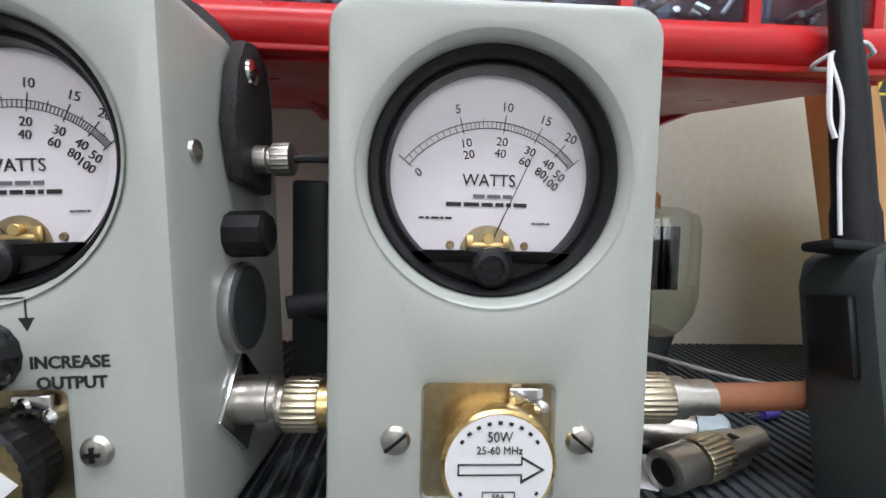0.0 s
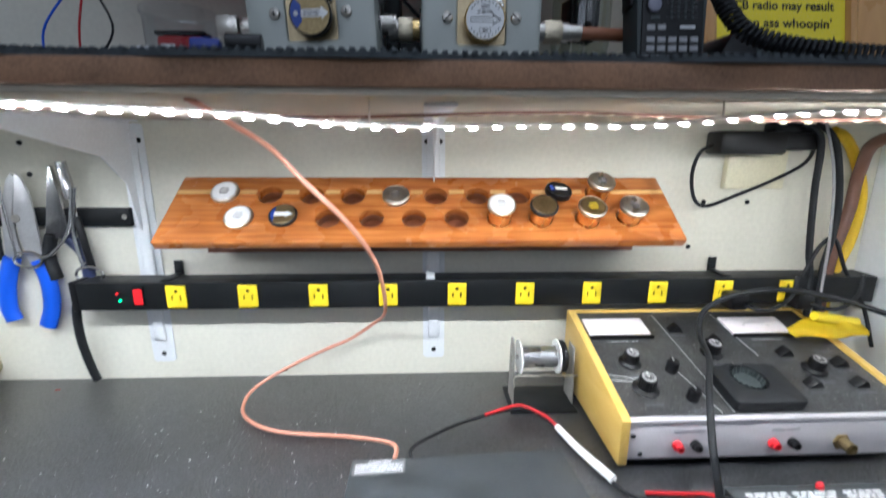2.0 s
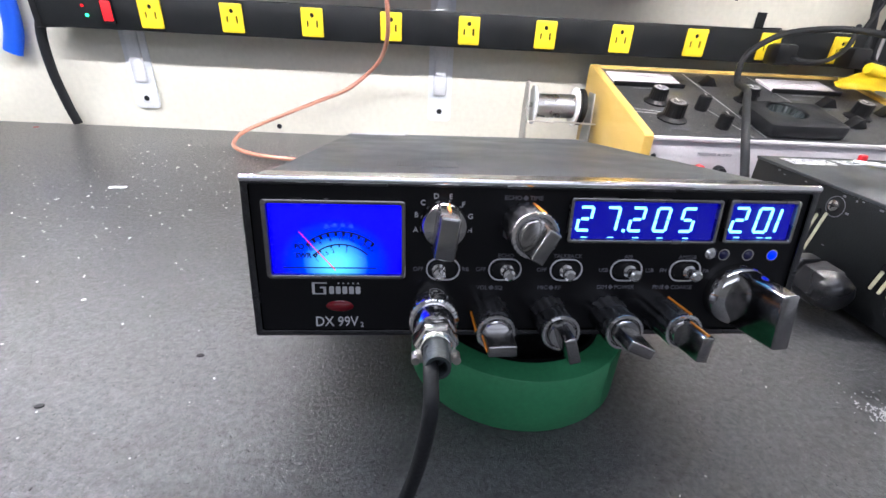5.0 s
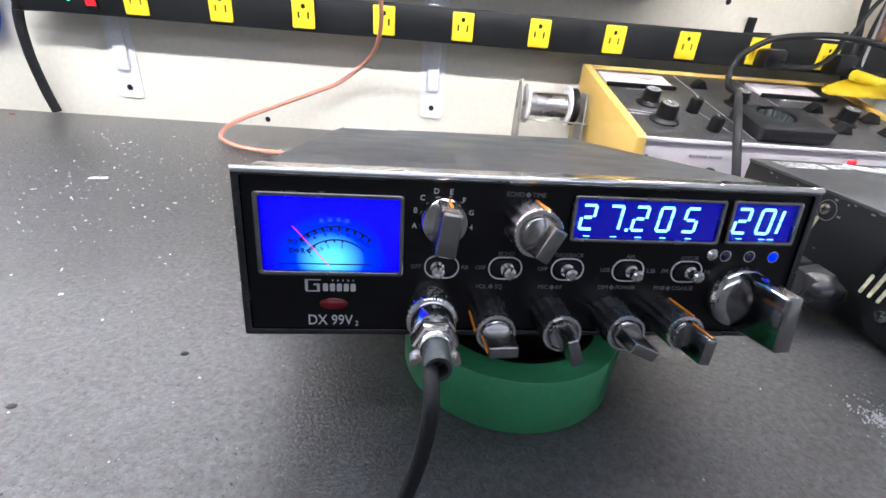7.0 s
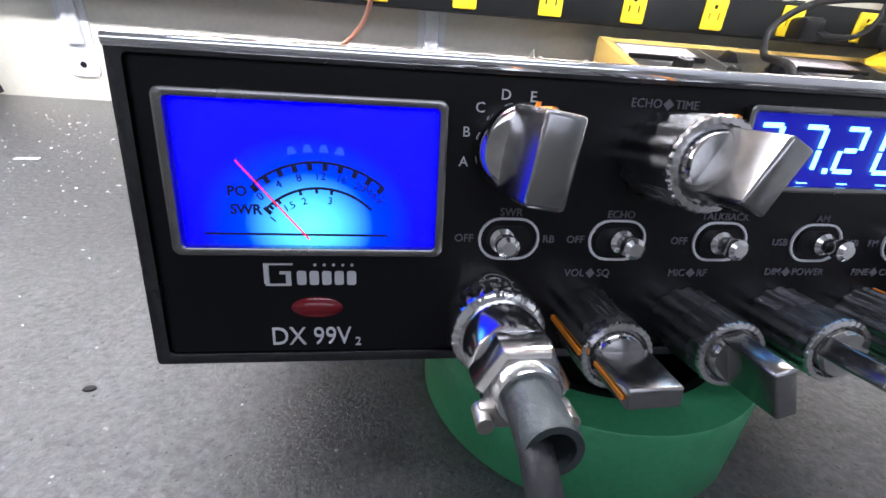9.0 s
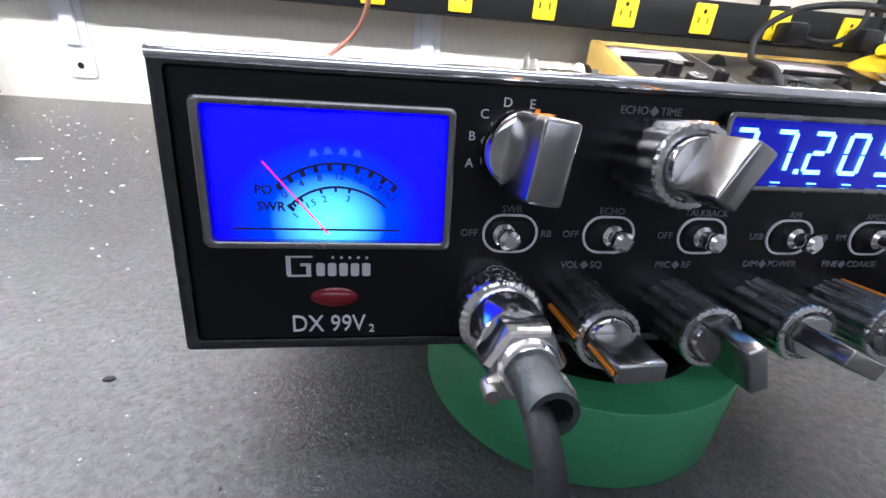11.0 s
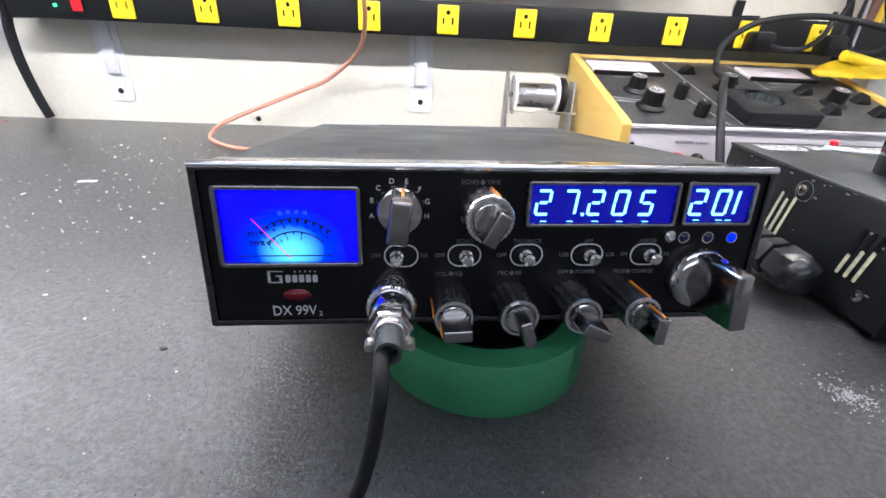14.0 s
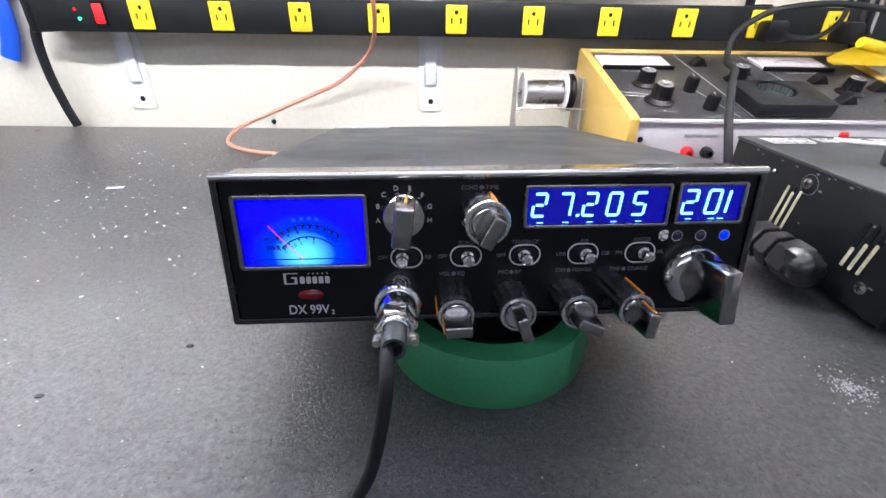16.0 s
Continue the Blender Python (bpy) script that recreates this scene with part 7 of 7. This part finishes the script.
for label, mt, r, pts in (
        ("black power cord hanging in the corner of the bench", RUBBER, 0.0042, ((0.480, -0.045, 0.371), (0.502, -0.050, 0.350), (0.512, -0.045, 0.28), (0.524, -0.042, 0.20), (0.533, -0.042, 0.16), (0.530, -0.05, 0.09), (0.52, -0.03, 0.003))),
        ("black power cord hanging in the corner of the bench", RUBBER, 0.0042, ((0.500, -0.045, 0.371), (0.528, -0.045, 0.345), (0.552, -0.040, 0.28), (0.556, -0.040, 0.23), (0.549, -0.042, 0.17), (0.545, -0.05, 0.10), (0.545, -0.03, 0.003))),
        ("thin grey cord hanging in the corner of the bench", KEY, 0.0018, ((0.505, -0.05, 0.371), (0.528, -0.05, 0.31), (0.540, -0.05, 0.24), (0.545, -0.05, 0.17), (0.548, -0.05, 0.06), (0.548, -0.04, 0.003))),
        ("thick brown cord hanging in the corner of the bench", CORD_BROWN, 0.0075, ((0.545, -0.329, 0.3890), (0.548, -0.3330, 0.366), (0.550, -0.20, 0.358), (0.555, -0.08, 0.350), (0.590, -0.025, 0.310), (0.592, -0.020, 0.25), (0.575, -0.025, 0.18), (0.568, -0.03, 0.10), (0.565, -0.03, 0.008))),
        ("thick yellow cord hanging in the corner of the bench", CORD_YELLOW, 0.0068, ((0.540, -0.025, 0.361), (0.562, -0.022, 0.352), (0.592, -0.015, 0.320), (0.612, -0.014, 0.27), (0.610, -0.014, 0.21), (0.592, -0.018, 0.16), (0.580, -0.025, 0.11), (0.582, -0.03, 0.007))),
        ("thin black lead behind the hanging cords", RUBBER, 0.0026, ((0.515, -0.05, 0.165), (0.535, -0.045, 0.205), (0.56, -0.04, 0.215), (0.585, -0.04, 0.17), (0.62, -0.045, 0.115), (0.63, -0.06, 0.06)))):
    solid("hanging_cord", hose(pts, r, 12), mt, label, "cord", "cords in the corner")
wall_bits = [(-0.544, 0.341), (-0.539, 0.300), (-0.246, 0.287), (0.455, 0.262), (0.376, 0.196), (-0.225, 0.008), (0.39, 0.262)]
for x, z in wall_bits:
    solid("wall_screw", lathe([(0.0036, 0), (0.0030, 0.0016), (0.0012, 0.0022)], 12, move(x, 0, z) @ FRONT), BLACK_METAL, "dark screw driven into the painted wall", "screw", "screws in the wall")
solid("wall_screw", lathe([(0.0036, 0), (0.0030, 0.0016), (0.0012, 0.0022)], 12, move(-0.42, 0, 0.555) @ FRONT), BLACK_METAL, "dark screw driven into the painted wall", "screw", "screws in the wall")

# magnetic bar and tools
bar = thing("magnetic_bar", ID, "black magnetic tool bar screwed to the wall", "tool bar")
part("bar", span(-0.760, -0.412, -0.010, -0.001, 0.2310, 0.2560, 0.001), BLACK_METAL, bar)
part("end_screw", lathe([(0.0036, 0), (0.003, 0.0014)], 14, move(-0.419, -0.010, 0.2440) @ FRONT), NICKEL, bar)
strip_t = thing("wire_stripper", pose(-0.5590, -0.0130, 0.185, 0, -2, 0), "steel wire stripper with blue rubber handles on the magnetic bar", "wire stripper")
part("jaw", prism([(-0.024, 0.0), (-0.004, 0.004), (-0.002, 0.060), (0.014, 0.112), (0.010, 0.118), (0.002, 0.108), (-0.014, 0.070)], 0.003, ID, [disc(0.002, -0.009, 0.050, 8)], 0.0004), TOOL_STEEL, strip_t, "steel jaw")
part("jaw", prism([(0.008, -0.002), (0.028, -0.002), (0.030, 0.060), (0.030, 0.090), (0.024, 0.112), (0.018, 0.118), (0.004, 0.066), (0.004, 0.030)], 0.003, move(0, -0.0031, 0), (), 0.0004), TOOL_STEEL, strip_t, "steel jaw")
part("pivot", [rod(0.0055, 0.002, 18, move(0.006, -0.0030, 0.058) @ FRONT)], NICKEL, strip_t)
part("handle", hose([(-0.016, 0.0015, 0.004), (-0.030, 0.001, -0.030), (-0.037, 0.001, -0.065), (-0.034, 0.001, -0.086)], 0.0112, 14, 5, True, Matrix.Diagonal((1, 0.62, 1, 1))), BLUE, strip_t, "blue rubber handle")
part("handle", hose([(0.020, -0.0015, 0.000), (0.026, -0.001, -0.030), (0.022, -0.001, -0.068), (0.010, -0.001, -0.096)], 0.0112, 14, 5, True, Matrix.Diagonal((1, 0.62, 1, 1))), BLUE, strip_t, "blue rubber handle")
nose = thing("long_nose_pliers", pose(-0.5080, -0.0145, 0.215, 0, 3, 0), "dark steel long-nose pliers with black handles on the magnetic bar", "pliers")
part("jaw", prism([(-0.016, 0.0), (0.016, 0.0), (0.014, 0.030), (0.003, 0.096), (-0.001, 0.098), (-0.010, 0.040)], 0.006, ID, (), 0.001), DARK_CHROME, nose, "dark steel jaws")
part("handle", hose([(-0.010, 0.003, 0.004), (-0.016, 0.002, -0.025), (-0.010, 0.002, -0.058)], 0.0075, 12, 5), RUBBER, nose)
part("handle", hose([(0.010, 0.003, 0.004), (0.030, 0.002, -0.020), (0.034, 0.002, -0.055)], 0.0075, 12, 5), material("navy_rubber_grip", (0.02, 0.03, 0.09), 0.45), nose)
forc = thing("locking_forceps", pose(-0.4900, -0.0230, 0.2000, 0, 0, 0), "bright steel locking forceps hanging by the magnetic bar", "forceps")
part("arm", hose([(0.020, 0, 0.085), (0.006, 0, 0.030), (-0.020, 0, -0.002), (-0.038, 0, -0.010)], 0.0026, 8, 5), CHROME, forc)
part("arm", hose([(0.022, 0.002, 0.085), (0.010, 0.002, 0.030), (0.012, 0.002, -0.012), (0.016, 0.002, -0.020)], 0.0026, 8, 5), CHROME, forc)
for cx2, cz2, yy in ((-0.055, -0.012, 0.0), (0.020, -0.034, 0.002)):
    ring = [(cx2 + 0.018 * math.cos(a * math.pi / 12), yy, cz2 + 0.011 * math.sin(a * math.pi / 12)) for a in range(25)]
    part("finger_ring", hose(ring, 0.0019, 8, 2), CHROME, forc)
drv = thing("nut_driver", pose(-0.4690, -0.0160, 0.172, 0, -6, 0), "black handled nut driver on the magnetic bar", "driver")
part("handle", [lathe([(0.004, 0), (0.0048, 0.004), (0.0044, 0.070), (0.003, 0.074)], 20)], BLACK, drv)
part("shaft", [lathe([(0.0028, 0.073), (0.0028, 0.100)], 14)], CHROME, drv)
part("sleeve", [lathe([(0.0070, 0.098), (0.0070, 0.128), (0.0062, 0.130), (0.0062, 0.146), (0.0048, 0.1465)], 24)], DARK_CHROME, drv)
pick = thing("hook_pick", pose(-0.5685, -0.0150, 0.190, 0, 0, 0), "thin steel hook pick on the magnetic bar", "pick")
part("shaft", hose([(0.002, 0, 0.0), (0.000, 0, 0.060), (-0.001, 0, 0.110), (-0.004, 0, 0.122), (-0.010, 0, 0.130), (-0.010, 0, 0.136), (-0.006, 0, 0.139)], 0.0018, 8, 4), DARK_CHROME, pick)
for x, tilt, cap in ((-0.588, 4, RED_DULL), (-0.603, -3, RUBBER), (-0.618, -16, RUBBER)):
    sd = thing("small_screwdriver", pose(x, -0.0150, 0.186, 0, tilt, 0), "small screwdriver with a dark handle on the magnetic bar", "screwdriver", "small screwdrivers")
    part("handle", [lathe([(0.0030, 0), (0.0042, 0.003), (0.0042, 0.045), (0.0030, 0.050)], 16)], RUBBER, sd)
    part("band", [lathe([(0.0034, 0.050), (0.0034, 0.074), (0.002, 0.078)], 14)], cap, sd)

# oddments on the bench
bag = thing("plastic_bag", pose(-0.690, -0.065, 0, 0, 0, 8), "yellowed clear plastic bag of parts leaning at the wall", "bag")
part("body", [prism([(-0.06, 0), (0.055, 0.0), (0.066, 0.020), (0.062, 0.050), (0.048, 0.10), (0.040, 0.14), (-0.05, 0.16)], 0.06, ID, (), 0.008)], material("yellowed_bag_plastic", (0.42, 0.36, 0.17), 0.25, 0, 0.3, 90, 0.3, 20), bag)
stick = thing("usb_stick", pose(-0.402, -0.3170, 0.0045, 0, 0, 14), "black memory stick with a bright metal plug lying on the bench", "memory stick")
part("body", [box(0.040, 0.017, 0.008, (-0.010, 0, 0), 0.002)], BLACK, stick)
part("plug", [box(0.016, 0.0122, 0.0046, (0.018, 0, 0), 0.0006)], LABEL, stick, "bright metal plug")
part("cap_loop", [box(0.010, 0.012, 0.006, (-0.034, 0, 0), 0.002)], CHARCOAL, stick)
clamp = thing("clip_lead", pose(-0.560, -0.140, 0.011, 0, 0, 35), "black spring clip lying on the bench", "clip")
part("jaw", [prism([(-0.03, -0.010), (0.022, -0.008), (0.026, 0.004), (0.0, 0.012), (-0.03, 0.006)], 0.016, ID, (), 0.003)], BLACK, clamp)
part("plate", [box(0.022, 0.010, 0.002, (0.0, 0.006, 0.012), 0.0005)], CHROME, clamp)
solid("grommet", [lathe([(0.005, 0), (0.011, 0.0), (0.011, 0.005), (0.005, 0.005), (0.005, 0)], 24, Matrix.Diagonal((1, 0.6, 1, 1)), 0, 0, False)], RUBBER, "black rubber grommet lying on the bench", "grommet", m=pose(0.228, -0.3450, 0.0003, 0, 0, -40))
solid("bottle_cap", lathe([(0.007, 0), (0.007, 0.006), (0.005, 0.008)], 20), JACK_RED, "red plastic cap lying on the power supply", "cap", m=move(0.3080, -0.3240, 0.0690) @ Matrix.Diagonal((0.42, 0.42, 0.55, 1)))
rnd = random.Random(21)
chips = []
for k in range(520):
    x, y = (rnd.gauss(-0.24, 0.11), rnd.gauss(-0.24, 0.10)) if k < 400 else (rnd.uniform(-0.6, 0.25), rnd.uniform(-0.56, -0.04))
    if abs(x - 0.03) < 0.115 and -0.53 < y < -0.25 or y > -0.01 or x > 0.17:
        continue
    s = rnd.uniform(0.0003, 0.0006) if k % 5 else rnd.uniform(0.0007, 0.0013)
    chips.append(box(s, s * rnd.uniform(0.5, 2.4), 0.0005, (0, 0, 0), 0, 1, pose(x, y, 0.0003, 0, 0, rnd.uniform(0, 180))))
solid("solder_chips", chips, LABEL, "pale flecks of solder and insulation scattered on the bench", "flecks", kind="stuff")
chips = []
for k in range(260):
    a, q = rnd.uniform(0, 6.283), rnd.gauss(0, 0.008)
    s = rnd.uniform(0.0002, 0.0006)
    chips.append(box(s, s * rnd.uniform(0.6, 2), 0.0004, (0, 0, 0), 0, 1, pose(0.190 + 1.0 * q * math.cos(a), -0.503 + 0.9 * q * math.sin(a), 0.0003, 0, 0, rnd.uniform(0, 180))))
solid("white_crumbs", chips, PRINT, "patch of white powder crumbs on the bench", "crumbs", kind="stuff")
for x, y in ((-0.1172, -0.4734), (-0.165, -0.505), (-0.135, -0.57)):
    solid("burn_mark", lathe([(0.0017, 0), (0.0014, 0.0004), (0.0006, 0.0005)], 7, Matrix.Diagonal((1.2, 0.8, 1, 1))), BLACK, "small dark burn spot on the bench", "burn mark", "burn spots", m=move(x, y, 0.0001))
solid("long_fleck", box(0.014, 0.0045, 0.0008, bevel=0.0003), LABEL, "pale scrap of insulation lying on the bench", "scrap", m=pose(-0.292, -0.2530, 0.0006, 0, 0, 12))
solid("red_fleck", box(0.006, 0.003, 0.0008, bevel=0.0003), RED_DULL, "red scrap of insulation lying on the bench", "scrap", m=pose(-0.533, -0.0350, 0.0006, 0, 0, 12))
